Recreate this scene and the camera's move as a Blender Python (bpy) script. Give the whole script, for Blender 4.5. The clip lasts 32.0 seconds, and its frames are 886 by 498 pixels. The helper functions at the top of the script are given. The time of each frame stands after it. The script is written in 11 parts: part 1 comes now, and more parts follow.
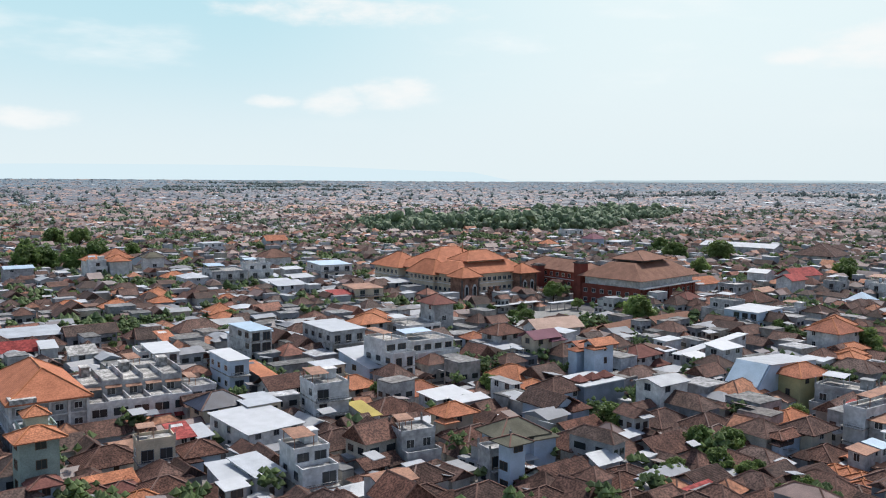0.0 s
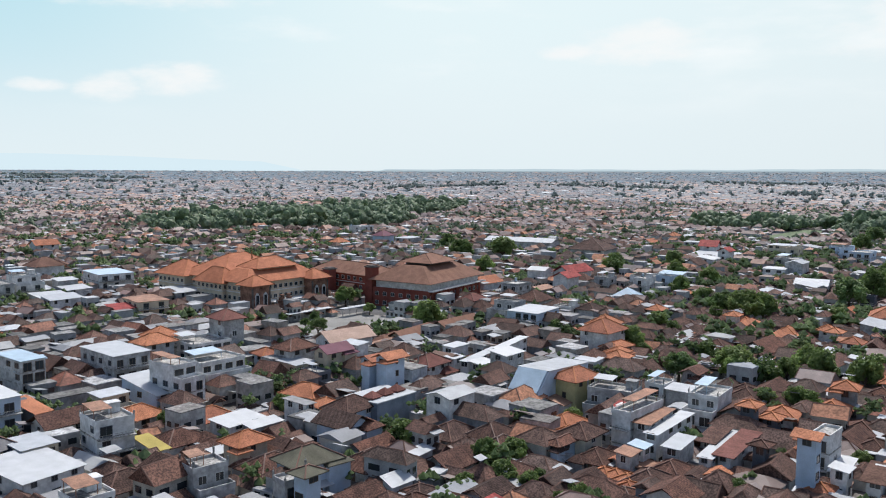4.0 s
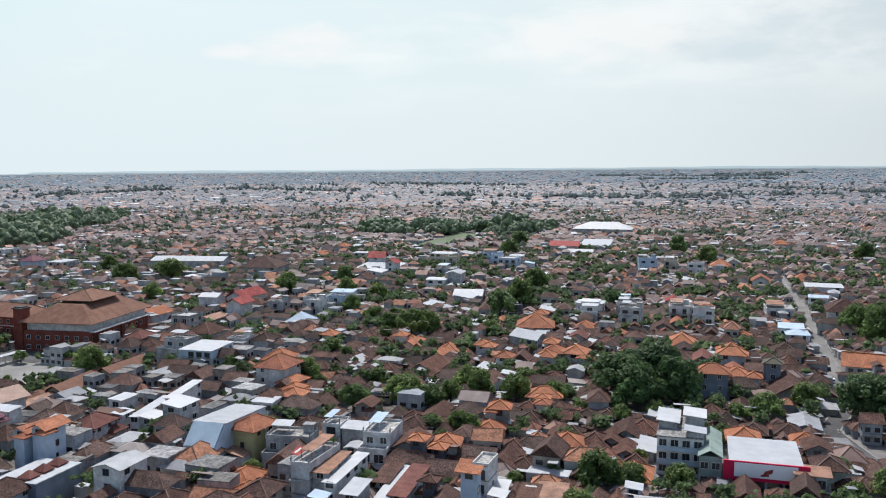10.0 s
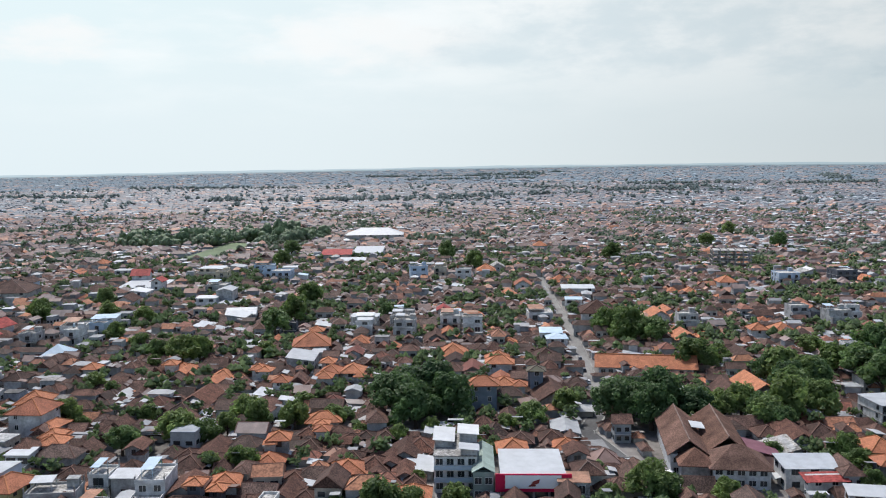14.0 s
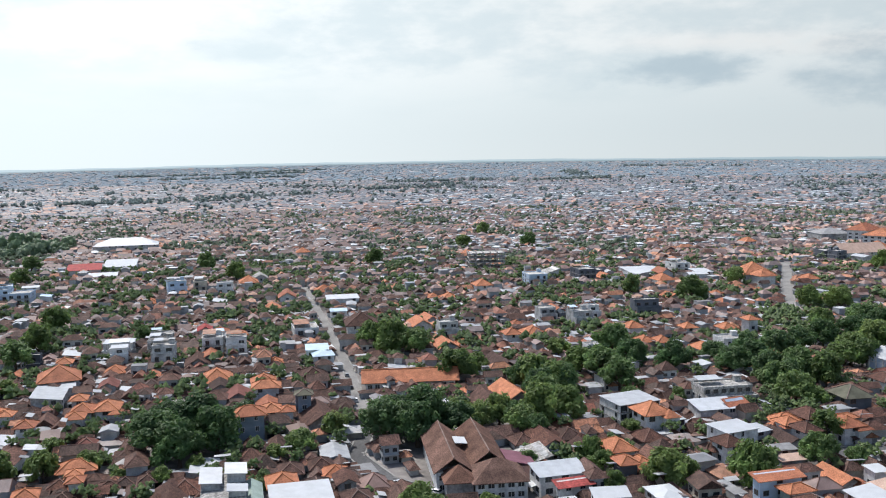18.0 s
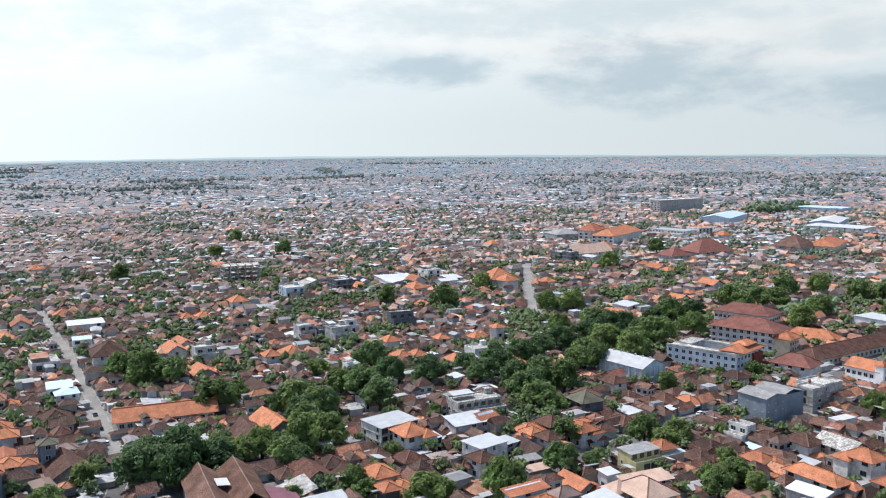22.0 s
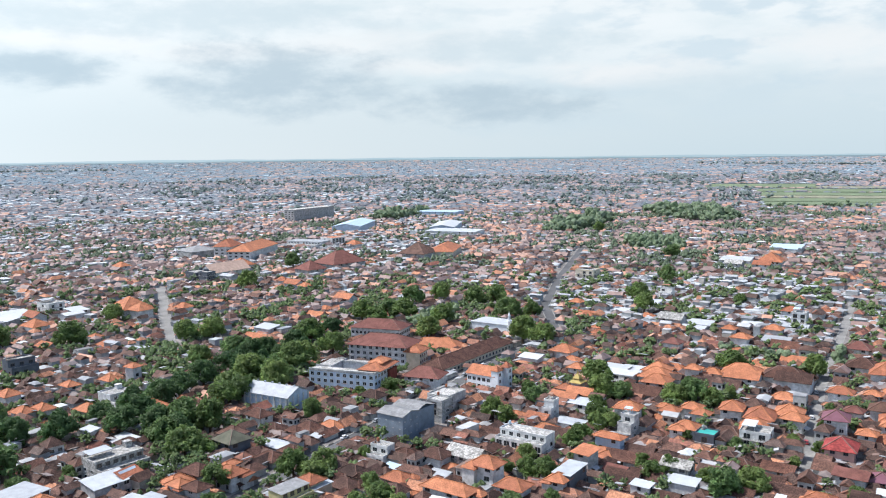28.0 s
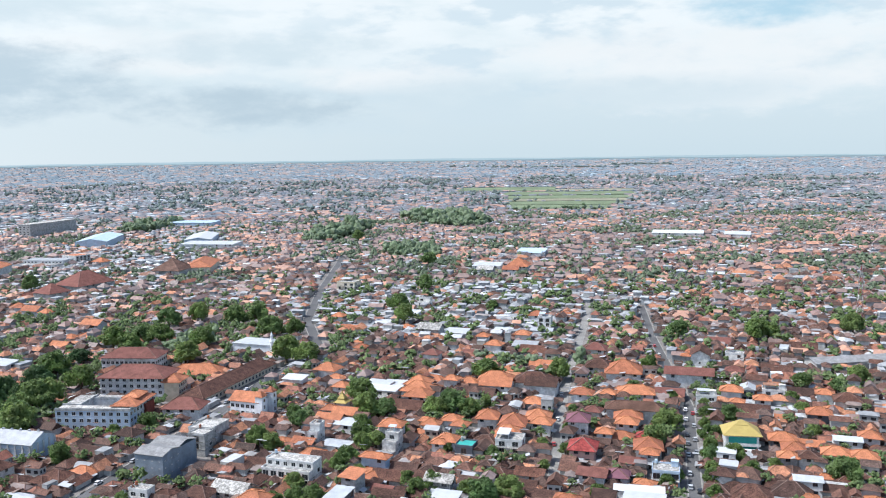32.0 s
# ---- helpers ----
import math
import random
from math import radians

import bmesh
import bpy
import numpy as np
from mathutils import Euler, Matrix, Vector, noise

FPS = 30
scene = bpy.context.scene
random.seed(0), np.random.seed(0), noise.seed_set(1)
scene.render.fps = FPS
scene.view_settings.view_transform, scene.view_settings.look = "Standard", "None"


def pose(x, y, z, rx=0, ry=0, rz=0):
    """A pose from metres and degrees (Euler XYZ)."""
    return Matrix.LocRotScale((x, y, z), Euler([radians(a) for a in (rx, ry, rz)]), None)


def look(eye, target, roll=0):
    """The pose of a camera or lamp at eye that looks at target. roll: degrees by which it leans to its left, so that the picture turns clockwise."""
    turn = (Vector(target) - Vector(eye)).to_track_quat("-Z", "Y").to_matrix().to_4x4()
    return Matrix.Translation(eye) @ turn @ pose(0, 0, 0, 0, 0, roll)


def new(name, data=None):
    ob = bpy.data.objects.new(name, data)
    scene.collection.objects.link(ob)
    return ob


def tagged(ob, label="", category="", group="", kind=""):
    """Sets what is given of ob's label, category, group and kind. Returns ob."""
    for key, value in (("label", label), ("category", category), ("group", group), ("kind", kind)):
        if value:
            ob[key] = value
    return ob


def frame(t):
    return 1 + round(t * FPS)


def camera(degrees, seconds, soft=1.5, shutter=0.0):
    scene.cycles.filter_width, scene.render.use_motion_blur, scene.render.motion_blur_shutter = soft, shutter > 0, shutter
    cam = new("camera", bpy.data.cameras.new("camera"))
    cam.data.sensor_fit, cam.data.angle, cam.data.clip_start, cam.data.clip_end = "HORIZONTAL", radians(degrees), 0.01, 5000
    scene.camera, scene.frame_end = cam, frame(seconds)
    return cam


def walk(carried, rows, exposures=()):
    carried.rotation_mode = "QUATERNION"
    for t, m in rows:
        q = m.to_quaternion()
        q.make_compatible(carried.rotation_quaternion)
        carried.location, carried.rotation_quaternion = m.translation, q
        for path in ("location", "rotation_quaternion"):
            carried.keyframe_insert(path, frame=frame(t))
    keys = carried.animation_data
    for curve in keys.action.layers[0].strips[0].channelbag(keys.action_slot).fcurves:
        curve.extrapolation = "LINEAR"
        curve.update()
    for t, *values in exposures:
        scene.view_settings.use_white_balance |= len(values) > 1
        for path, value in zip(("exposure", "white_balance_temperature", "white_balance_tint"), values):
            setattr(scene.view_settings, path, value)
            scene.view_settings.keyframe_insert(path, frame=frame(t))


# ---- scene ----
import itertools
cam = camera(54.013, 32.0, soft=1.1)
# seconds, eye, pitch, bearing and lean
PATH = [
    (0, -0.00, 0.00, 54.97, -4.730, 20.036, 0.495),
    (0.5, -0.09, -0.17, 55.69, -5.027, 21.752, 0.552),
    (1, -0.18, -0.35, 56.46, -5.319, 23.464, 0.573),
    (1.5, -0.28, -0.50, 57.34, -5.410, 25.198, 0.579),
    (2, -0.35, -0.64, 58.32, -5.413, 26.873, 0.582),
    (2.5, -0.41, -0.77, 59.38, -5.393, 28.593, 0.568),
    (3, -0.45, -0.90, 60.49, -5.385, 30.315, 0.543),
    (3.5, -0.49, -1.05, 61.61, -5.404, 32.057, 0.525),
    (5.5, -0.54, -1.87, 66.34, -5.420, 38.891, 0.333),
    (6, -0.54, -1.93, 67.38, -5.437, 40.617, 0.313),
    (7, -0.58, -1.99, 69.39, -5.448, 44.083, 0.296),
    (8, -0.59, -2.07, 71.34, -5.422, 47.729, 0.208),
    (9, -0.57, -2.10, 73.28, -5.423, 51.456, 0.104),
    (10, -0.68, -2.03, 75.30, -5.417, 55.180, 0.017),
    (11, -0.88, -2.07, 77.31, -5.414, 58.881, -0.085),
    (12, -1.13, -2.10, 79.35, -5.430, 62.659, -0.279),
    (13, -1.45, -2.18, 81.36, -5.443, 66.429, -0.432),
    (14, -1.72, -2.31, 83.32, -5.493, 70.143, -0.554),
    (14.5, -1.80, -2.34, 84.30, -5.530, 72.036, -0.666),
    (16.5, -1.51, -2.36, 89.02, -5.739, 79.621, -0.690),
    (17, -1.60, -2.44, 90.25, -5.800, 81.649, -0.757),
    (18, -1.85, -2.52, 92.87, -5.944, 85.713, -0.868),
    (19, -2.10, -2.26, 95.88, -6.099, 89.733, -0.876),
    (20, -2.54, -1.86, 99.16, -6.302, 93.821, -0.760),
    (21, -3.24, -1.63, 102.27, -6.423, 97.865, -0.722),
    (22, -3.97, -1.48, 104.97, -6.459, 101.859, -0.759),
    (23, -4.59, -1.26, 107.42, -6.473, 105.811, -0.806),
    (24, -5.01, -0.99, 109.74, -6.472, 109.834, -0.990),
    (25, -5.24, -0.71, 111.98, -6.508, 113.830, -1.089),
    (25.5, -5.28, -0.58, 113.09, -6.543, 115.847, -1.076),
    (27.5, -5.48, -0.19, 117.91, -6.695, 123.706, -1.087),
    (28, -5.60, -0.07, 119.09, -6.721, 125.667, -1.083),
    (29, -5.92, 0.17, 121.50, -6.775, 129.609, -1.028),
    (30, -6.40, 0.44, 123.99, -6.833, 133.568, -1.014),
    (31, -6.92, 0.78, 126.43, -6.856, 137.529, -1.071),
    (31.5, -7.13, 0.97, 127.60, -6.862, 139.503, -1.086),
    (32, -7.31, 1.16, 128.76, -6.861, 141.456, -1.090),
]
walk(cam, [(t, pose(x, y, z, 90 + tilt, 0, -bearing) @ pose(0, 0, 0, 0, 0, lean)) for t, x, y, z, tilt, bearing, lean in PATH],
     [(0, 0.16, 6500, 10), (8, 0.13, 6450, 10), (14, 0.17, 6450, 10), (19, 0.4, 6450, 10), (25, 0.57, 6380, 10), (32, 0.62, 6180, 9)])

# ---- daylight: high sun in a bright, partly cloudy sky ----
SUN_BEARING, SUN_HEIGHT = 48, 58
world = bpy.data.worlds.new("world")
scene.world = world
world.use_nodes = True
sky = world.node_tree.nodes.new("ShaderNodeTexSky")
sky.sky_type, sky.sun_disc = "NISHITA", False
sky.sun_elevation, sky.sun_rotation = radians(SUN_HEIGHT), radians(SUN_BEARING)
sky.dust_density = 2.0
world.node_tree.links.new(sky.outputs[0], world.node_tree.nodes["Background"].inputs[0])
world.node_tree.nodes["Background"].inputs[1].default_value = 0.148
sun = new("sun", bpy.data.lights.new("sun", "SUN"))
sun.data.energy, sun.data.angle, sun.data.color = 3.85, radians(0.6), (1.0, 0.975, 0.94)
sun.matrix_basis = look((0, 0, 0), (-math.sin(radians(SUN_BEARING)), -math.cos(radians(SUN_BEARING)), -math.tan(radians(SUN_HEIGHT))))
sun.location = (0, 0, 900)


def noise_mat(name, cols, rough=0.8, rnd="obj", scale=0.35, fine=6.0, bump=0.25, bump_scale=9.0, metal=0.0, rows=0.0, spec=0.08, stain=0.35, grain=0.0):
    """A procedural surface: a ramp of given colours picked piece by piece, large stains, fine grain and relief."""
    m = bpy.data.materials.new(name)
    m.use_nodes = True
    nt = m.node_tree
    N, L = nt.nodes, nt.links
    p = N["Principled BSDF"]
    p.inputs["Roughness"].default_value = rough
    p.inputs["Metallic"].default_value = metal
    p.inputs["Specular IOR Level"].default_value = spec
    if rnd == "obj":
        r = N.new("ShaderNodeObjectInfo").outputs["Random"]
    else:
        r = N.new("ShaderNodeNewGeometry").outputs["Random Per Island"]
    ramp = N.new("ShaderNodeValToRGB")
    e = ramp.color_ramp.elements
    while len(e) > len(cols):
        e.remove(e[-1])
    while len(e) < len(cols):
        e.new(0.5)
    for i, c in enumerate(cols):
        e[i].position = i / max(1, len(cols) - 1)
        e[i].color = (*c, 1)
    L.new(r, ramp.inputs["Fac"])
    tc = N.new("ShaderNodeTexCoord")
    n1 = N.new("ShaderNodeTexNoise")
    n1.inputs["Scale"].default_value = scale
    n1.inputs["Detail"].default_value = 4
    n2 = N.new("ShaderNodeTexNoise")
    n2.inputs["Scale"].default_value = fine
    n2.inputs["Detail"].default_value = 3
    L.new(tc.outputs["Object"], n1.inputs["Vector"])
    L.new(tc.outputs["Object"], n2.inputs["Vector"])
    a = N.new("ShaderNodeMapRange")
    a.inputs["From Min"].default_value, a.inputs["From Max"].default_value = 0.3, 0.7
    a.inputs["To Min"].default_value, a.inputs["To Max"].default_value = 1 - stain, 1 + stain * 0.6
    L.new(n1.outputs["Fac"], a.inputs["Value"])
    b = N.new("ShaderNodeMapRange")
    b.inputs["From Min"].default_value, b.inputs["From Max"].default_value = (0.4, 0.6) if grain else (0.3, 0.7)
    b.inputs["To Min"].default_value, b.inputs["To Max"].default_value = 1 - max(grain, stain * 0.6), 1 + max(grain, stain * 0.6)
    L.new(n2.outputs["Fac"], b.inputs["Value"])
    mu = N.new("ShaderNodeMath")
    mu.operation = "MULTIPLY"
    L.new(a.outputs[0], mu.inputs[0])
    L.new(b.outputs[0], mu.inputs[1])
    mix = N.new("ShaderNodeVectorMath")
    mix.operation = "SCALE"
    L.new(ramp.outputs["Color"], mix.inputs[0])
    L.new(mu.outputs[0], mix.inputs["Scale"])
    L.new(mix.outputs[0], p.inputs["Base Color"])
    bp = N.new("ShaderNodeBump")
    bp.inputs["Strength"].default_value = bump
    bp.inputs["Distance"].default_value = 0.05
    if rows:
        w = N.new("ShaderNodeTexWave")
        w.bands_direction = "Z"
        w.inputs["Scale"].default_value = rows
        w.inputs["Distortion"].default_value = 0.4
        L.new(tc.outputs["Object"], w.inputs["Vector"])
        L.new(w.outputs["Fac"], bp.inputs["Height"])
    else:
        n3 = N.new("ShaderNodeTexNoise")
        n3.inputs["Scale"].default_value = bump_scale
        L.new(tc.outputs["Object"], n3.inputs["Vector"])
        L.new(n3.outputs["Fac"], bp.inputs["Height"])
    L.new(bp.outputs[0], p.inputs["Normal"])
    return m


BROWN_C = [(0.048, 0.0302, 0.0258), (0.0784, 0.042, 0.0327), (0.102, 0.0504, 0.0378), (0.056, 0.037, 0.0318), (0.128, 0.0596, 0.0421), (0.076, 0.047, 0.0396)]
ORANGE_C = [(0.341, 0.129, 0.0665), (0.418, 0.168, 0.0874), (0.37, 0.144, 0.0752), (0.266, 0.0989, 0.0577)]
TILE_BROWN = noise_mat("brown_clay_tile", BROWN_C, 0.85, rows=2.2, bump=0.8, stain=0.42, fine=3.2, grain=0.5, spec=0.16)
TILE_ORANGE = noise_mat("orange_clay_tile", ORANGE_C, 0.8, rows=2.2, bump=0.6, stain=0.3, fine=3.2, grain=0.28, spec=0.2)
TILE_RED = noise_mat("red_roofing", [(0.24, 0.045, 0.042), (0.30, 0.07, 0.062)], 0.7, rows=2.2, stain=0.35, fine=1.5, grain=0.25)
TILE_MAROON = noise_mat("maroon_tile", [(0.15, 0.066, 0.055), (0.18, 0.08, 0.066)], 0.8, rows=2.2, stain=0.3, fine=3.0, grain=0.16)
TILE_SCHOOL = noise_mat("brown_pressed_tile", [(0.115, 0.066, 0.05), (0.16, 0.085, 0.062), (0.13, 0.08, 0.064)], 0.8, rows=2.2, stain=0.45, scale=0.18, fine=2.6, grain=0.25)
TILE_OLIVE = noise_mat("olive_tile", [(0.1, 0.1, 0.075), (0.13, 0.12, 0.09)], 0.8, rows=2.2)
TILE_NAVY = noise_mat("blue_black_tile", [(0.035, 0.04, 0.06)], 0.35, rows=2.2)
TILE_YELLOW = noise_mat("mustard_sheet", [(0.36, 0.29, 0.085)], 0.6, stain=0.2)
SHEET_WHITE = noise_mat("white_metal_sheet", [(0.4275, 0.4446, 0.4531), (0.3591, 0.3762, 0.3933), (0.4959, 0.5044, 0.5044)], 0.5, spec=0.25, stain=0.12, bump=0.15)
SHEET_GREY = noise_mat("grey_metal_sheet", [(0.34, 0.36, 0.38), (0.42, 0.44, 0.46), (0.28, 0.29, 0.3)], 0.5, spec=0.25, stain=0.2)
SHEET_DULL = noise_mat("dull_grey_sheet", [(0.2, 0.2, 0.2), (0.23, 0.23, 0.23)], 0.65, spec=0.25, stain=0.3, fine=1.2)
SHEET_BLUE = noise_mat("pale_blue_sheet", [(0.32, 0.42, 0.5), (0.4, 0.5, 0.58)], 0.5, spec=0.25, stain=0.15)
SHEET_RUST = noise_mat("rusted_metal_sheet", [(0.26, 0.13, 0.08), (0.33, 0.2, 0.14)], 0.7, spec=0.25, stain=0.45, fine=2.5)
CONCRETE = noise_mat("weathered_concrete", [(0.30, 0.29, 0.27), (0.38, 0.37, 0.35), (0.24, 0.235, 0.225)], 0.9, stain=0.5, fine=1.4, grain=0.3)
WALL_WHITE = noise_mat("white_plaster", [(0.6077, 0.6123, 0.6077), (0.5156, 0.5202, 0.5202), (0.6353, 0.6215, 0.5939)], 0.85, stain=0.3, fine=1.2)
WALL_BRIGHT = noise_mat("bright_white_paint", [(0.74, 0.76, 0.78)], 0.8, stain=0.12, fine=1.2)
WALL_GREY = noise_mat("grey_plaster", [(0.36, 0.36, 0.358), (0.44, 0.435, 0.425), (0.28, 0.285, 0.285)], 0.88, stain=0.42, fine=1.2)
WALL_BLUE = noise_mat("blue_grey_paint", [(0.38, 0.47, 0.58), (0.45, 0.53, 0.62)], 0.8, stain=0.18)
WALL_SLATE = noise_mat("slate_blue_render", [(0.2, 0.235, 0.28)], 0.85, stain=0.22)
WALL_CREAM = noise_mat("cream_plaster", [(0.55, 0.48, 0.36), (0.5, 0.42, 0.32), (0.6, 0.55, 0.45)], 0.85, stain=0.22)
WALL_YELLOW = noise_mat("yellow_paint", [(0.432, 0.39, 0.21)], 0.8, stain=0.2)
WALL_GREEN = noise_mat("green_grey_paint", [(0.25, 0.31, 0.28)], 0.85, stain=0.25)
WALL_DARK = noise_mat("dark_slate_paint", [(0.09, 0.1, 0.12), (0.12, 0.13, 0.15)], 0.8, stain=0.2)
BRICK_RED = noise_mat("red_brick_facing", [(0.2, 0.06, 0.045), (0.24, 0.075, 0.055)], 0.85, stain=0.25)
STONE_DARK = noise_mat("dark_carved_stone", [(0.11, 0.1, 0.095), (0.14, 0.125, 0.115)], 0.9, stain=0.4, fine=3)
CARVED = noise_mat("carved_brick_and_stone", [(0.2, 0.11, 0.08), (0.26, 0.15, 0.11)], 0.9, stain=0.6, fine=1.5)
PAVING = noise_mat("pale_paving", [(0.25, 0.245, 0.23)], 0.9, stain=0.35, scale=0.05)
STREET = noise_mat("pale_worn_street", [(0.21, 0.205, 0.195)], 0.9, stain=0.3, scale=0.08, fine=1.0)
ASPHALT = noise_mat("worn_asphalt", [(0.10, 0.10, 0.102)], 0.9, stain=0.3, scale=0.06, fine=1.2)
GOLD = noise_mat("yellow_glazed_tile", [(0.36, 0.28, 0.1)], 0.55, stain=0.15)
TILE_PINK = noise_mat("faded_pink_tile", [(0.42, 0.3, 0.24)], 0.8, rows=2.2, stain=0.2, fine=3.0, grain=0.1)
PURPLE = noise_mat("mauve_roofing", [(0.17, 0.08, 0.1)], 0.7, rows=2.2, stain=0.2)
MAGENTA = noise_mat("crimson_sign_panel", [(0.55, 0.02, 0.07)], 0.5, stain=0.06)
LETTER = noise_mat("white_sign_panel", [(0.8, 0.8, 0.8)], 0.5, stain=0.05)
TEAL = noise_mat("teal_paint", [(0.05, 0.3, 0.27)], 0.6, stain=0.15)
PINK = noise_mat("pink_plaster", [(0.5, 0.32, 0.28)], 0.85, stain=0.15)
BARK = noise_mat("grey_brown_bark", [(0.12, 0.09, 0.065)], 0.95, stain=0.4, fine=3)
LEAF = noise_mat("green_leaves", [(0.1113, 0.1784, 0.0513), (0.1528, 0.2296, 0.0642), (0.2099, 0.2868, 0.0856), (0.1252, 0.209, 0.0712)], 0.6, stain=0.45, fine=2.0, bump=0.6, bump_scale=3, spec=0.35)
LEAF_DARK = noise_mat("dark_green_leaves", [(0.0718, 0.135, 0.0514), (0.0921, 0.1669, 0.058), (0.1167, 0.1961, 0.0724)], 0.6, stain=0.45, fine=2.0, bump=0.6, bump_scale=3, spec=0.35)
GLASS = noise_mat("dark_window_glass", [(0.02, 0.024, 0.028), (0.035, 0.04, 0.045)], 0.12, stain=0.1, bump=0.0, spec=0.5)
METAL = noise_mat("galvanised_steel", [(0.4, 0.4, 0.4)], 0.45, metal=0.7, spec=0.4, stain=0.2)
CAPS = noise_mat("mortar_ridge_caps", [(0.13, 0.08, 0.065), (0.17, 0.1, 0.08), (0.2, 0.15, 0.13)], 0.85, stain=0.3)
CAPS_ORANGE = noise_mat("orange_ridge_caps", [(0.42, 0.18, 0.09), (0.36, 0.15, 0.075)], 0.85, stain=0.25)
# the joined districts farther off
F_ROOF = noise_mat("district_roof_tiles", [(0.0555, 0.0361, 0.0303), (0.09, 0.0507, 0.0395), (0.0698, 0.0483, 0.0409), (0.1148, 0.0585, 0.0429), (0.09, 0.0575, 0.0477), (0.1397, 0.0678, 0.0488), (0.1052, 0.078, 0.0683)], 0.7, spec=0.15, rnd="isl", stain=0.42, fine=2.6, grain=0.45)
F_ORANGE = noise_mat("district_orange_tiles", [(0.313, 0.1383, 0.0791), (0.3776, 0.1707, 0.0941), (0.2375, 0.1069, 0.0692), (0.2156, 0.085, 0.0593)], 0.75, spec=0.28, rnd="isl", stain=0.32, fine=1.6, grain=0.28)
F_PALE = noise_mat("district_flat_roofs", [(0.165, 0.165, 0.165), (0.289, 0.295, 0.302), (0.13, 0.13, 0.137), (0.426, 0.432, 0.439), (0.233, 0.254, 0.282)], 0.7, rnd="isl", stain=0.2)
F_SHEET = noise_mat("district_metal_sheets", [(0.2565, 0.2682, 0.2826), (0.3843, 0.3906, 0.3969), (0.1917, 0.1989, 0.2124), (0.3519, 0.3591, 0.3591), (0.1665, 0.1026, 0.0766), (0.2124, 0.2241, 0.2367)], 0.5, rnd="isl", stain=0.15)
# D_: far tones, made paler and bluer to paint distance haze into them
D_ROOF = noise_mat("far_haze_tiles", [(0.1241, 0.1507, 0.1737), (0.1613, 0.1525, 0.1601), (0.1323, 0.1668, 0.1943), (0.1778, 0.1601, 0.1634), (0.1446, 0.1447, 0.1551), (0.1572, 0.1838, 0.2068)], 0.6, spec=0.2, rnd="isl", stain=0.2)
D_ORANGE = noise_mat("far_haze_orange", [(0.3127, 0.2218, 0.1912), (0.3506, 0.2365, 0.1962), (0.2653, 0.207, 0.1912)], 0.6, spec=0.2, rnd="isl", stain=0.2)
D_PALE = noise_mat("far_haze_sheets", [(0.2, 0.23, 0.25), (0.27, 0.3, 0.32), (0.18, 0.21, 0.23), (0.55, 0.6, 0.62), (0.22, 0.25, 0.28)], 0.55, spec=0.3, rnd="isl", stain=0.15)
D_WALL = noise_mat("far_haze_plaster", [(0.2029, 0.2421, 0.2691), (0.2318, 0.2699, 0.296), (0.1835, 0.2215, 0.2529), (0.2705, 0.3071, 0.3337)], 0.85, spec=0.1, rnd="isl", stain=0.15)
# far leaves, greyed and blued with the same painted haze
D_LEAF = noise_mat("far_haze_foliage", [(0.2133, 0.2635, 0.248), (0.2377, 0.2873, 0.2646), (0.256, 0.3087, 0.2862)], 0.6, spec=0.3, rnd="isl", stain=0.3, scale=0.1, fine=0.4)
F_WALL = noise_mat("district_walls", [(0.354, 0.3599, 0.3575), (0.4602, 0.4602, 0.4425), (0.295, 0.3068, 0.3139), (0.5546, 0.5487, 0.5192), (0.354, 0.321, 0.2655)], 0.88, spec=0.16, rnd="isl", stain=0.3)
F_LEAF = noise_mat("district_foliage", [(0.115, 0.178, 0.065), (0.155, 0.225, 0.081), (0.205, 0.272, 0.105), (0.13, 0.195, 0.088)], 0.6, rnd="isl", stain=0.45, scale=0.2, fine=0.8, bump=0.8, bump_scale=0.8, spec=0.35)
# wood leaves, lightened to stand for the haze over them
W_LEAF = noise_mat("wood_foliage", [(0.175, 0.24, 0.135), (0.205, 0.275, 0.155), (0.24, 0.31, 0.18), (0.22, 0.28, 0.185)], 0.6, rnd="isl", stain=0.4, scale=0.2, fine=0.8, bump=0.8, bump_scale=0.8, spec=0.35)
# H_: farthest ring, low-contrast blue-grey with haze mixed into the base colours
H_ROOF = noise_mat("farthest_haze_tiles", [(0.143, 0.1946, 0.234), (0.1686, 0.1946, 0.219), (0.1405, 0.2021, 0.2444), (0.1831, 0.1946, 0.2099), (0.1532, 0.1874, 0.2143)], 0.85, spec=0.1, rnd="isl", stain=0.15)
H_ORANGE = noise_mat("farthest_haze_orange", [(0.2769, 0.2196, 0.2019), (0.2971, 0.2267, 0.2019)], 0.85, spec=0.1, rnd="isl", stain=0.15)
H_PALE = noise_mat("farthest_haze_sheets", [(0.2078, 0.2639, 0.2955), (0.2545, 0.3145, 0.3477), (0.1922, 0.2471, 0.2804), (0.4778, 0.5616, 0.6027), (0.2078, 0.2583, 0.2898)], 0.85, spec=0.1, rnd="isl", stain=0.15)
H_WALL = noise_mat("farthest_haze_plaster", [(0.1859, 0.2426, 0.2758), (0.2131, 0.271, 0.3053)], 0.85, rnd="isl", stain=0.15)
S_WALL = noise_mat("shop_house_walls", [(0.4067, 0.4133, 0.4166), (0.2624, 0.269, 0.2755), (0.4461, 0.4362, 0.4133), (0.1968, 0.2034, 0.2099), (0.3411, 0.3674, 0.3936), (0.3805, 0.328, 0.2624), (0.2952, 0.2952, 0.2886)], 0.85, rnd="isl", stain=0.35, fine=1.2)
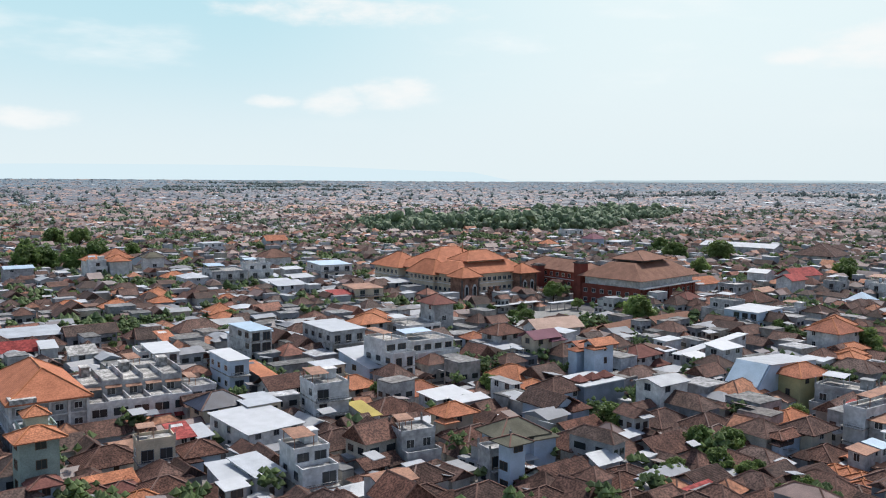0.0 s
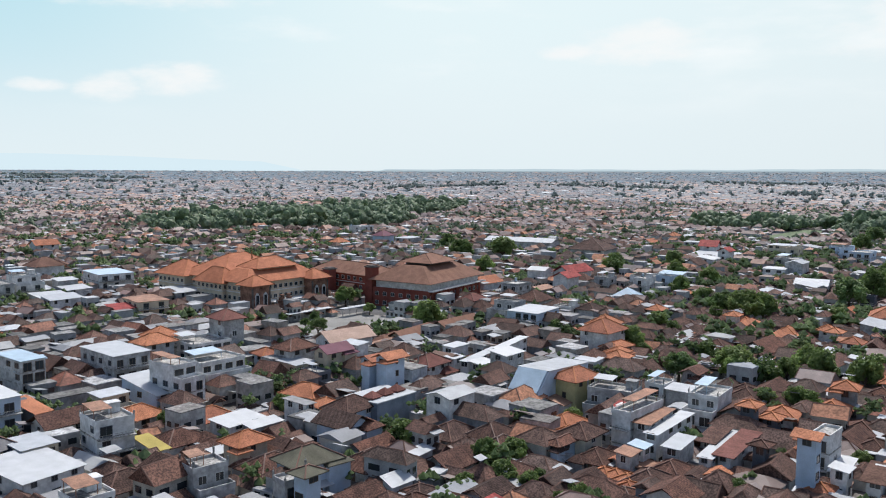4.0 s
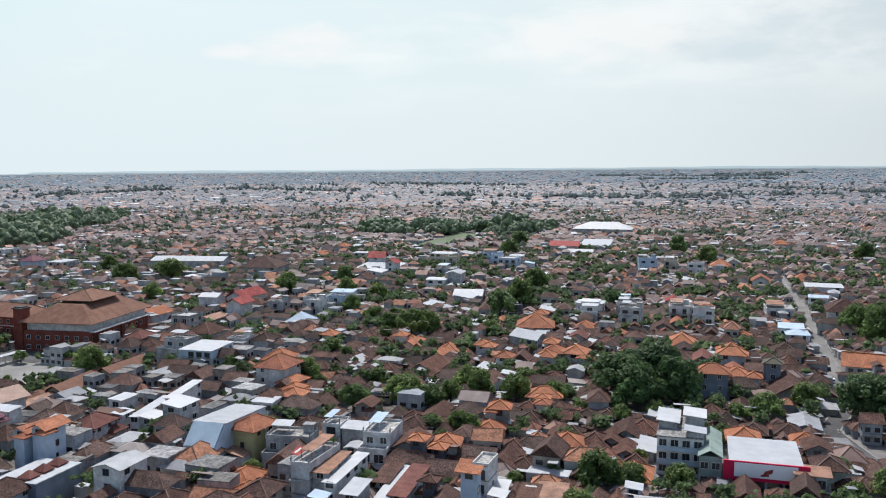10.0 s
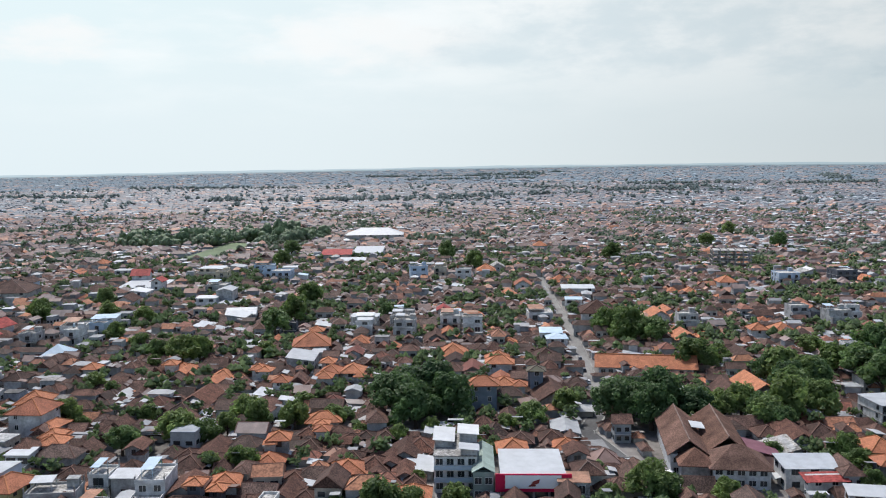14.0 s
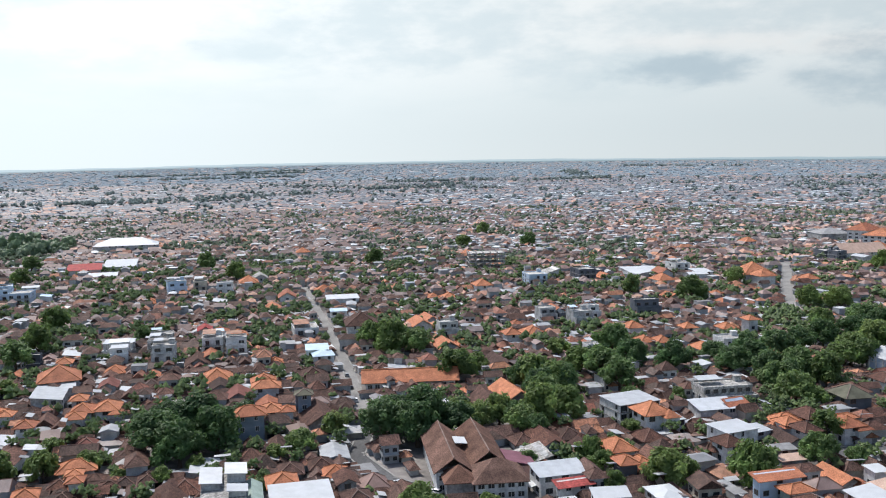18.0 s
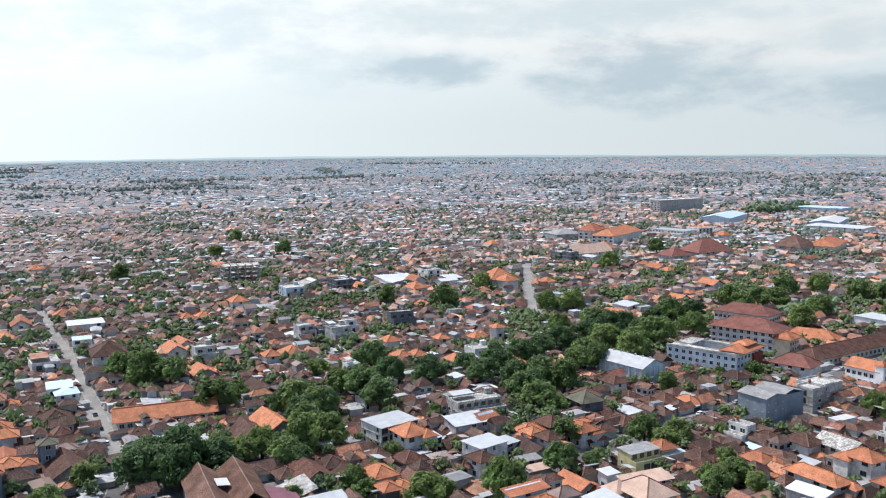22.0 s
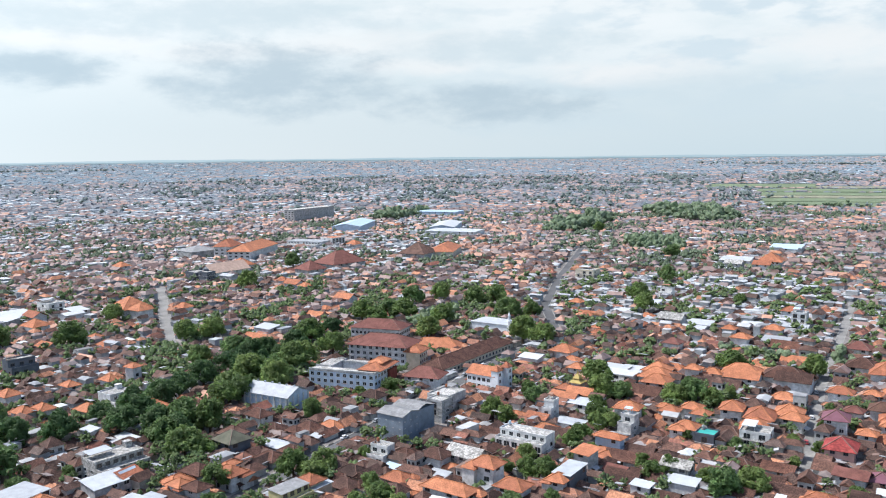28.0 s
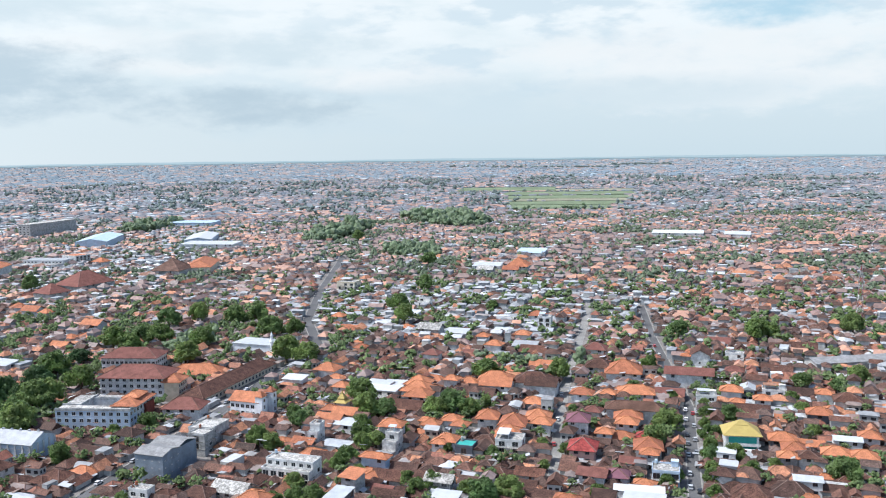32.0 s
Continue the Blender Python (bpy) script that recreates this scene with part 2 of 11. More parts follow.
S_FLAT = noise_mat("shop_house_roofs", [(0.1275, 0.1258, 0.1207), (0.187, 0.1853, 0.1785), (0.102, 0.102, 0.1003), (0.255, 0.255, 0.2507), (0.153, 0.1403, 0.1275), (0.391, 0.3952, 0.3995)], 0.85, rnd="isl", stain=0.45, fine=1.2, grain=0.25)
PAVE_OLD = noise_mat("worn_pavement", [(0.24, 0.235, 0.225)], 0.9, stain=0.3, scale=0.2)
# M_: middle distance, halfway to the far tones so painted haze grades in
M_ROOF = noise_mat("mid_haze_tiles", [(0.1592, 0.1117, 0.0999), (0.1899, 0.1241, 0.1082), (0.1694, 0.1313, 0.1226), (0.2238, 0.1375, 0.1154), (0.2105, 0.1737, 0.1649)], 0.62, spec=0.42, rnd="isl", stain=0.3)
M_ORANGE = noise_mat("mid_haze_orange", [(0.3716, 0.2048, 0.14), (0.4319, 0.2318, 0.1568), (0.3013, 0.1779, 0.1344)], 0.65, spec=0.35, rnd="isl", stain=0.25)
M_PALE = noise_mat("mid_haze_sheets", [(0.25, 0.265, 0.275), (0.34, 0.355, 0.36), (0.22, 0.232, 0.245), (0.56, 0.58, 0.585), (0.28, 0.295, 0.315)], 0.6, rnd="isl", stain=0.2, spec=0.35)
M_WALL = noise_mat("mid_haze_plaster", [(0.27, 0.2882, 0.3002), (0.324, 0.3388, 0.345), (0.2538, 0.2695, 0.2822), (0.3888, 0.3982, 0.3987)], 0.8, rnd="isl", stain=0.2)
M_LEAF = noise_mat("mid_haze_foliage", [(0.14, 0.1926, 0.1176), (0.168, 0.2184, 0.1322), (0.1994, 0.2486, 0.1546)], 0.6, rnd="isl", stain=0.4, scale=0.15, fine=0.6, spec=0.4)
# far ground, paled and blued in its colour to imitate haze
HAZE_GROUND = noise_mat("far_haze_ground", [(0.1998, 0.2268, 0.2376)], 0.95, spec=0.03, stain=0.25, scale=0.01, fine=0.05)
EARTH = noise_mat("trodden_earth_and_concrete", [(0.175, 0.162, 0.152)], 0.95, stain=0.5, scale=0.04, fine=0.3)
TILE_OFFICE = noise_mat("bright_orange_tile", [(0.385, 0.15, 0.083)], 0.75, rows=2.2, stain=0.22, fine=3.0, grain=0.16)
TILE_HALL = noise_mat("fawn_clay_tile", [(0.2, 0.108, 0.0765)], 0.8, rows=2.2, stain=0.25, fine=3.0, grain=0.16)
DRY_FIELD = noise_mat("dry_field_straw", [(0.22, 0.215, 0.155)], 0.9, stain=0.25, scale=0.02, fine=0.1)
PADDY = noise_mat("rice_field_green", [(0.13, 0.165, 0.1), (0.15, 0.185, 0.115)], 0.9, rnd="isl", stain=0.25, scale=0.02, fine=0.1)



def let_light_through(m, share=0.48):
    """Leaves pass part of the sunlight on."""
    N, L = m.node_tree.nodes, m.node_tree.links
    p = N["Principled BSDF"]
    t = N.new("ShaderNodeBsdfTranslucent")
    L.new(p.inputs["Base Color"].links[0].from_socket, t.inputs["Color"])
    mix = N.new("ShaderNodeMixShader")
    mix.inputs["Fac"].default_value = share
    L.new(p.outputs[0], mix.inputs[1])
    L.new(t.outputs[0], mix.inputs[2])
    L.new(mix.outputs[0], N["Material Output"].inputs["Surface"])


for leafy in (LEAF, LEAF_DARK, F_LEAF, W_LEAF, M_LEAF, D_LEAF):
    let_light_through(leafy)

NAMES = {"brown_clay_tile": "dark brown clay tile", "orange_clay_tile": "orange clay tile", "red_roofing": "red", "maroon_tile": "maroon tile",
         "brown_pressed_tile": "brown tile", "olive_tile": "olive tile", "blue_black_tile": "blue-black tile", "mustard_sheet": "mustard sheet",
         "white_metal_sheet": "white metal", "grey_metal_sheet": "grey metal", "pale_blue_sheet": "pale blue metal", "rusted_metal_sheet": "rusty metal",
         "weathered_concrete": "bare concrete", "white_plaster": "white", "grey_plaster": "grey", "blue_grey_paint": "blue-grey", "cream_plaster": "cream",
         "yellow_paint": "yellow", "green_grey_paint": "green-grey", "dark_slate_paint": "dark slate", "slate_blue_render": "slate blue", "dull_grey_sheet": "dull grey", "red_brick_facing": "red brick", "mauve_roofing": "mauve",
         "faded_pink_tile": "faded pink tile", "pink_plaster": "pink", "teal_paint": "teal", "yellow_glazed_tile": "golden yellow", "dark_carved_stone": "dark stone"}


def mesh_of(name, verts, faces, mat):
    me = bpy.data.meshes.new(name)
    me.from_pydata(verts, [], faces)
    me.materials.append(mat)
    return me


def part(name, me, parent, m=None, label=""):
    ob = new(name, me)
    ob.parent = parent
    if m is not None:
        ob.matrix_basis = m
    if label:
        tagged(ob, label)
    return ob


def thing(name, x, y, rot, label, category, group="", z=0.0):
    ob = new(name)
    ob.matrix_basis = pose(x, y, z, 0, 0, rot)
    return tagged(ob, label, category, group)


BOXF = [(0, 3, 2, 1), (4, 5, 6, 7), (0, 1, 5, 4), (1, 2, 6, 5), (2, 3, 7, 6), (3, 0, 4, 7)]


class Geo:
    """Collects solids for one mesh."""

    def __init__(self):
        self.v, self.f = [], []

    def add(self, vs, fs):
        o = len(self.v)
        self.v += vs
        self.f += [tuple(i + o for i in f) for f in fs]
        return self

    def box(self, x0, x1, y0, y1, z0, z1):
        return self.add([(x0, y0, z0), (x1, y0, z0), (x1, y1, z0), (x0, y1, z0), (x0, y0, z1), (x1, y0, z1), (x1, y1, z1), (x0, y1, z1)], BOXF)

    def hip(self, w, d, z, rise, over=0.6, top=0.0, lip=0.18, cx=0.0, cy=0.0):
        """A hipped roof on a w x d plan with overhang; top: how far the ridge is cut back to a flat (0: a true hip)."""
        a, b = w / 2 + over, d / 2 + over
        rx, ry = max(a - b, 0.0), max(b - a, 0.0)
        s = 0.12
        rx, ry = rx + s + top, ry + s + top
        vs = [(-a, -b, z - lip), (a, -b, z - lip), (a, b, z - lip), (-a, b, z - lip), (-a, -b, z), (a, -b, z), (a, b, z), (-a, b, z),
              (-rx, -ry, z + rise), (rx, -ry, z + rise), (rx, ry, z + rise), (-rx, ry, z + rise)]
        vs = [(x + cx, y + cy, h) for x, y, h in vs]
        return self.add(vs, [(0, 3, 2, 1), (0, 1, 5, 4), (1, 2, 6, 5), (2, 3, 7, 6), (3, 0, 4, 7), (4, 5, 9, 8), (5, 6, 10, 9), (6, 7, 11, 10), (7, 4, 8, 11), (8, 9, 10, 11)])

    def gable(self, w, d, z, rise, over=0.6, lip=0.18, cx=0.0, cy=0.0):
        """A gabled roof, its ridge along x."""
        a, b = w / 2 + over, d / 2 + over
        vs = [(-a, -b, z - lip), (a, -b, z - lip), (a, b, z - lip), (-a, b, z - lip), (-a, -b, z), (a, -b, z), (a, b, z), (-a, b, z),
              (-a, 0, z + rise), (a, 0, z + rise), (-a, 0, z + rise - lip), (a, 0, z + rise - lip)]
        vs = [(x + cx, y + cy, h) for x, y, h in vs]
        return self.add(vs, [(0, 10, 11, 1), (10, 3, 2, 11), (0, 1, 5, 4), (2, 3, 7, 6), (4, 5, 9, 8), (6, 7, 8, 9), (0, 4, 8, 10), (3, 10, 8, 7), (1, 11, 9, 5), (2, 6, 9, 11)])

    def shed(self, w, d, z0, z1, over=0.4, lip=0.12, cx=0.0, cy=0.0):
        """A single slope that falls towards -y."""
        a, b = w / 2 + over, d / 2 + over
        vs = [(-a, -b, z0 - lip), (a, -b, z0 - lip), (a, b, z1 - lip), (-a, b, z1 - lip), (-a, -b, z0), (a, -b, z0), (a, b, z1), (-a, b, z1)]
        return self.add([(x + cx, y + cy, h) for x, y, h in vs], BOXF)

    def beam(self, p, q, r):
        """A thin square bar from p to q."""
        p, q = Vector(p), Vector(q)
        u = (q - p).normalized()
        s = u.cross(Vector((0, 0, 1)) if abs(u.z) < 0.9 else Vector((1, 0, 0))).normalized() * r
        t = u.cross(s).normalized() * r
        vs = [tuple(c + i * s + j * t) for c in (p, q) for i, j in ((-1, -1), (1, -1), (1, 1), (-1, 1))]
        return self.add(vs, BOXF)

    def ring(self, pts):
        """A turned solid: rows of radius and height."""
        k, o = 10, []
        for r, h in pts:
            o += [(r * math.cos(2 * math.pi * i / k), r * math.sin(2 * math.pi * i / k), h) for i in range(k)]
        fs = [(j * k + i, j * k + (i + 1) % k, (j + 1) * k + (i + 1) % k, (j + 1) * k + i) for j in range(len(pts) - 1) for i in range(k)]
        fs += [tuple(range(k))[::-1], tuple((len(pts) - 1) * k + i for i in range(k))]
        return self.add(o, fs)

    def mesh(self, name, mat):
        return mesh_of(name, self.v, self.f, mat)


STORE = {}


def kept(key, make):
    """Alike parts share one mesh."""
    if key not in STORE:
        STORE[key] = make()
    return STORE[key]


def window_mesh(w, h, mat=None):
    """A framed pane set back in a surround that stands proud of the wall: one joined shape."""
    t, o, i = 0.11, -0.08, -0.01
    a, b = w / 2, w / 2 + t
    vs = [(-b, 0.05, -t), (b, 0.05, -t), (b, 0.05, h + t), (-b, 0.05, h + t), (-b, o, -t), (b, o, -t), (b, o, h + t), (-b, o, h + t),
          (-a, o, 0), (a, o, 0), (a, o, h), (-a, o, h), (-a, i, 0), (-0.04, i, 0), (0.04, i, 0), (a, i, 0), (a, i, h), (0.04, i, h), (-0.04, i, h), (-a, i, h)]
    fs = [(0, 1, 5, 4), (1, 2, 6, 5), (2, 3, 7, 6), (3, 0, 4, 7), (4, 5, 9, 8), (5, 6, 10, 9), (6, 7, 11, 10), (7, 4, 8, 11),
          (8, 9, 15, 14, 13, 12), (9, 10, 16, 15), (10, 11, 19, 18, 17, 16), (11, 8, 12, 19), (13, 14, 17, 18), (12, 13, 18, 19), (14, 15, 16, 17)]
    me = mesh_of("window", vs, fs, mat or WALL_WHITE)
    me.materials.append(GLASS)
    for p in me.polygons[13:]:
        p.material_index = 1
    return me


def ridges(w, d, z, rise, over, mat):
    """Mortared caps along the ridge and the four hips."""
    a, b = w / 2 + over, d / 2 + over
    rx, ry = max(a - b, 0.0) + 0.1, max(b - a, 0.0) + 0.1
    g = Geo()
    for i, j in ((-1, -1), (1, -1), (1, 1), (-1, 1)):
        g.beam((i * a, j * b, z + 0.04), (i * rx, j * ry, z + rise + 0.05), 0.13)
    g.beam((-rx, -ry, z + rise + 0.05), (rx, ry, z + rise + 0.05), 0.15)
    return g.mesh("ridge_cap", mat)


def put_windows(ob, w, d, n, every=3.4, sides=(0, 1, 2, 3), ww=1.5, wh=1.4, fl=3.3, first=0, lift=1.0):
    """Windows storey by storey on the chosen sides (0 to 3: -y, +x, +y, -x)."""
    dice = random.Random(int(w * 7 + d * 13 + n + ob.location.x * 3))
    tone = dice.choice(("w", "b", "g"))
    away = math.hypot(ob.location.x, ob.location.y)
    frame_mat = {"w": WALL_WHITE, "b": BARK, "g": WALL_DARK}[tone]
    ww = ww * dice.choice((0.7, 1.0, 1.25))
    me = kept(("win", ww, wh, tone), lambda: window_mesh(ww, wh, frame_mat))
    for s in sides:
        length = w if s % 2 == 0 else d
        k = max(1, int(length / every))
        for fl_i in range(first, n):
            for i in range(k):
                if dice.random() < (0.22 if away < 260 else 0.45 if away < 420 else 0.6):
                    continue
                u = (i + 0.5) / k * length - length / 2 + dice.uniform(-0.25, 0.25)
                z = fl_i * fl + lift
                x, y, rz = ((u, -d / 2, 0), (w / 2, u, 90), (-u, d / 2, 180), (-w / 2, -u, 270))[s]
                part("window", me, ob, pose(x, y, z, 0, 0, rz))


def facing(x, y, rot):
    """The two sides of a turned plan that face the camera, which stays near the origin."""
    a = math.degrees(math.atan2(-y, -x)) - rot
    best = sorted(range(4), key=lambda s: abs((a - (s * 90 - 90) + 180) % 360 - 180))
    return best[:2]


BLOCKED = []
TANKS = []


def claim(x, y, w, d, rot, grow=0.8):
    BLOCKED.append((x, y, w / 2 + grow, d / 2 + grow, math.radians(rot)))


def cottage(x, y, w, d, rot, n=1, roof=None, wall=None, shape="hip", rise=0.0, group="", base=0.0):
    """A house with a pitched roof: walls, roof, ridge caps, windows and a door."""
    roof, wall = roof or TILE_BROWN, wall or WALL_GREY
    w, d = round(w * 2) / 2, round(d * 2) / 2
    h = 3.3 * n - 0.7 + base
    sheet = "sheet" in roof.name
    rise = rise or (min(w, d) * (0.16 if sheet else 0.36))
    over = 0.5 if sheet else 1.1
    storeys = ("single-storey", "two-storey", "three-storey", "four-storey", "five-storey")[n - 1]
    kind = {"hip": "hipped", "gable": "gabled", "shed": "sloping"}[shape]
    kind_name = "shed" if sheet else "house" if n > 1 else "cottage"
    ob = thing(kind_name, x, y, rot, f"{storeys} {kind_name}, {NAMES.get(wall.name, 'plain')} walls, {kind} {NAMES.get(roof.name, 'tile')} roof", kind_name, group)
    if shape == "gable":
        g = lambda: Geo().box(-w / 2, w / 2, -d / 2, d / 2, 0, h).add([(-w / 2, -d / 2, h), (w / 2, -d / 2, h), (w / 2, d / 2, h), (-w / 2, d / 2, h), (-w / 2, 0, h + rise * 0.8), (w / 2, 0, h + rise * 0.8)], [(0, 4, 3), (1, 2, 5), (0, 1, 5, 4), (2, 3, 4, 5)]).mesh("wall", wall)
    elif shape == "shed":
        g = lambda: Geo().add([(-w / 2, -d / 2, 0), (w / 2, -d / 2, 0), (w / 2, d / 2, 0), (-w / 2, d / 2, 0), (-w / 2, -d / 2, h - 0.15), (w / 2, -d / 2, h - 0.15), (w / 2, d / 2, h + rise - 0.15), (-w / 2, d / 2, h + rise - 0.15)], BOXF).mesh("wall", wall)
    else:
        g = lambda: Geo().box(-w / 2, w / 2, -d / 2, d / 2, 0, h).mesh("wall", wall)
    part("wall", kept(("wall", w, d, h, rise, shape, wall.name), g), ob)
    if shape == "hip":
        r = lambda: Geo().hip(w, d, h, rise, over).mesh("roof", roof)
    elif shape == "gable":
        r = lambda: Geo().gable(w, d, h, rise, over).mesh("roof", roof)
    else:
        r = lambda: Geo().shed(w, d, h, h + rise, over).mesh("roof", roof)
    part("roof", kept(("roof", w, d, h, rise, shape, roof.name), r), ob)
    away = math.hypot(x, y)
    more = random.Random(int(abs(x * 19 + y * 23)))
    if away < 330 and not sheet and shape != "shed" and more.random() < 0.5:
        # a lower wing under its own small roof
        u, v = round(w * more.uniform(0.4, 0.6) * 2) / 2, round(d * more.uniform(0.45, 0.7) * 2) / 2
        zz = max(2.4, h - more.choice((0.7, 1.0, 3.0)))
        m = pose(more.choice((-1, 1)) * (w / 2 - u * 0.1), more.choice((-1, 1)) * (d / 2 - v * 0.1), 0)
        part("annexe_wall", kept(("aw", u, v, zz, wall.name), lambda: Geo().box(-u / 2, u / 2, -v / 2, v / 2, 0, zz).mesh("annexe_wall", wall)), ob, m)
        part("annexe_roof", kept(("ar", u, v, zz, roof.name), lambda: Geo().hip(u, v, zz, min(u, v) * 0.4, 0.6).mesh("annexe_roof", roof)), ob, m)
    if shape == "hip" and not sheet:
        part("ridge_cap", kept(("caps", w, d, h, rise, roof.name), lambda: ridges(w, d, h, rise, over, CAPS_ORANGE if "orange" in roof.name else CAPS)), ob)
    sides = facing(x, y, rot)
    dice = random.Random(int(abs(x * 31 + y * 17)))
    if dice.random() < 0.55 and math.hypot(x, y) < 420:
        tone = dice.choice((SHEET_GREY, SHEET_WHITE, SHEET_RUST, SHEET_GREY, TILE_BROWN))
        u = dice.choice((2.4, 3.2, 4.2))
        s = dice.choice(sides)
        px, py, rz = ((0, -d / 2, 0), (w / 2, 0, 90), (0, d / 2, 180), (-w / 2, 0, 270))[s]
        part("awning", kept(("awn", u, tone.name), lambda: Geo().shed(u, 2.0, 2.25, 2.8, 0.0, 0.1, 0, -1.1).mesh("awning", tone)), ob, pose(px, py, 0, 0, 0, rz) @ pose(dice.uniform(-1, 1), 0, 0), f"{NAMES[tone.name]} lean-to awning")
    far = away > 400
    if n > 1:
        put_windows(ob, w, d, n, 6.0 if far else 4.0, sides[:1] if far else sides, wh=round(1.4 * (h + 0.7) / n / 3.3, 1), fl=(h + 0.7) / n, first=1 if far else 0, lift=(h + 0.7) / n / 3.3)
    elif away < 300:
        put_windows(ob, w, d, n, 7.0, sides[:1], wh=1.2)
    if away < 400:
        s = sides[0]
        px, py, rz = ((w * 0.25, -d / 2, 0), (w / 2, d * 0.25, 90), (-w * 0.25, d / 2, 180), (-w / 2, -d * 0.25, 270))[s]
        part("door", kept("door", lambda: Geo().box(-0.5, 0.5, -0.05, 0.04, 0, 2.1).box(-0.6, 0.6, -0.08, 0.04, 2.1, 2.22).mesh("door", BARK)), ob, pose(px * 0.2, py if s % 2 == 0 else py * 0.2, 0, 0, 0, rz) if s % 2 == 0 else pose(px, py * 0.2, 0, 0, 0, rz))
    claim(x, y, w, d, rot)
    return ob


def water_tank(x, y, z):
    """A ribbed rooftop water tank on a low steel stand."""
    tone, word = random.Random(int(abs(x * 7 + y))).choice(((TILE_ORANGE, "orange"), (METAL, "steel"), (SHEET_BLUE, "pale blue")))
    ob = thing("water_tank", x, y, 0, f"round {word} water tank on a flat roof", "water tank", "rooftop water tanks", z)
    part("stand", kept("tank_stand", lambda: Geo().box(-0.6, 0.6, -0.6, 0.6, 0, 0.5).mesh("stand", CONCRETE)), ob)
    part("tank", kept(("tank", tone.name), lambda: Geo().ring([(0.55, 0.5), (0.58, 0.9), (0.53, 0.95), (0.58, 1.0), (0.58, 1.45), (0.53, 1.5), (0.57, 1.55), (0.55, 1.8), (0.2, 2.0)]).mesh("tank", tone)), ob)


def block(x, y, w, d, rot, n=2, wall=None, roof=None, head=True, balcony=True, group="", fl=3.15):
    """A flat-roofed building: walls that may step back to a terrace, floor bands, windows, balconies, awning and rooftop clutter."""
    wall, roof = wall or WALL_GREY, roof or CONCRETE
    w, d = round(w * 2) / 2, round(d * 2) / 2
    h = fl * n
    storeys = ("single-storey", "two-storey", "three-storey", "four-storey", "five-storey")[n - 1]
    ob = thing("building", x, y, rot, f"{storeys} flat-roofed building, {NAMES.get(wall.name, 'plain')} walls and {NAMES.get(roof.name, 'concrete')} roof", "building", group)
    dice = random.Random(int(abs(x * 13 + y * 29)))
    side, second = facing(x, y, rot)
    turn = pose(0, 0, 0, 0, 0, 90 * side)
    L, D = (w, d) if side % 2 == 0 else (d, w)
    sheet = "sheet" in roof.name
    away = math.hypot(x, y)
    back = round(D * dice.uniform(0.24, 0.4) * 2) / 2 if n > 1 and D > 6 and dice.random() < 0.5 else 0.0
    lowh = h - fl if back else h
    top0 = -D / 2 + back

    def walls():
        g = Geo().box(-L / 2, L / 2, -D / 2, D / 2, 0, lowh)
        return (g.box(-L / 2, L / 2, top0, D / 2, lowh, h) if back else g).mesh("wall", wall)
    part("wall", kept(("bw", L, D, h, back, wall.name), walls), ob, turn)
    if sheet:
        part("roof", kept(("br", L, D, h, back, roof.name), lambda: Geo().shed(L, D - back, h + 0.12, h + 0.5, 0.35, 0.12, 0, back / 2).mesh("roof", roof)), ob, turn)
    else:
        part("roof", kept(("br", L, D, h, back, roof.name), lambda: Geo().box(-L / 2 + 0.02, L / 2 - 0.02, top0 + 0.02, D / 2 - 0.02, h + 0.004, h + 0.12).mesh("roof", roof)), ob, turn)

    def rim(a0, b0, b1, z, hgt):
        a, t = a0 + 0.1, 0.18
        c, e = (b0 + b1) / 2, (b1 - b0) / 2 + 0.1
        vs = [(i * (a - q), c + k * (e - q), u) for q, u in ((0, z - 0.25), (0, z + hgt), (t, z + hgt), (t, z + 0.06)) for i, k in ((-1, -1), (1, -1), (1, 1), (-1, 1))]
        return mesh_of("parapet", vs, [(o + i, o + (i + 1) % 4, o + 4 + (i + 1) % 4, o + 4 + i) for o in (0, 4, 8) for i in range(4)], wall)
    if not sheet:
        part("parapet", kept(("bp", L, D, h, back, wall.name), lambda: rim(L / 2, top0, D / 2, h, 0.7)), ob, turn)
    if back:
        part("terrace", kept(("bt", L, back, D, lowh), lambda: Geo().box(-L / 2 + 0.05, L / 2 - 0.05, -D / 2 + 0.05, top0 - 0.02, lowh + 0.004, lowh + 0.1).mesh("terrace", CONCRETE)), ob, turn)
        part("parapet", kept(("bq", L, back, D, lowh, wall.name), lambda: rim(L / 2, -D / 2, top0 - 0.15, lowh, 0.85)), ob, turn)
    bands = [fl * i for i in range(1, n if not back else n - 1)]
    if bands:
        def ledges():
            g = Geo()
            for z in bands:
                g.box(-L / 2 - 0.14, L / 2 + 0.14, -D / 2 - 0.14, D / 2 + 0.14, z - 0.12, z + 0.12)
            return g.mesh("ledge", CONCRETE)
        part("ledge", kept(("bl", L, D, n, fl, back), ledges), ob, turn)
    frames = dice.choice((WALL_WHITE, BARK, WALL_DARK))
    k = max(1, int(L / (3.0 if away < 330 else 4.4)))
    for i in range(n):
        front = top0 if back and i == n - 1 else -D / 2
        wide = min(L / k - 0.7, dice.choice((1.6, 2.1, 2.5)))
        wide = round(wide * 5) / 5
        tall = 2.1 if i else dice.choice((1.5, 2.2))
        me = kept(("win", wide, tall, frames.name), lambda: window_mesh(wide, tall, frames))
        for q in range(k):
            if dice.random() < 0.12:
                continue
            part("window", me, ob, turn @ pose((q + 0.5) / k * L - L / 2, front, i * fl + 0.25))
    put_windows(ob, w, d, n if not back else n - 1, 5.0 if away > 330 else 3.8, (second,), 1.4, 1.3, fl)
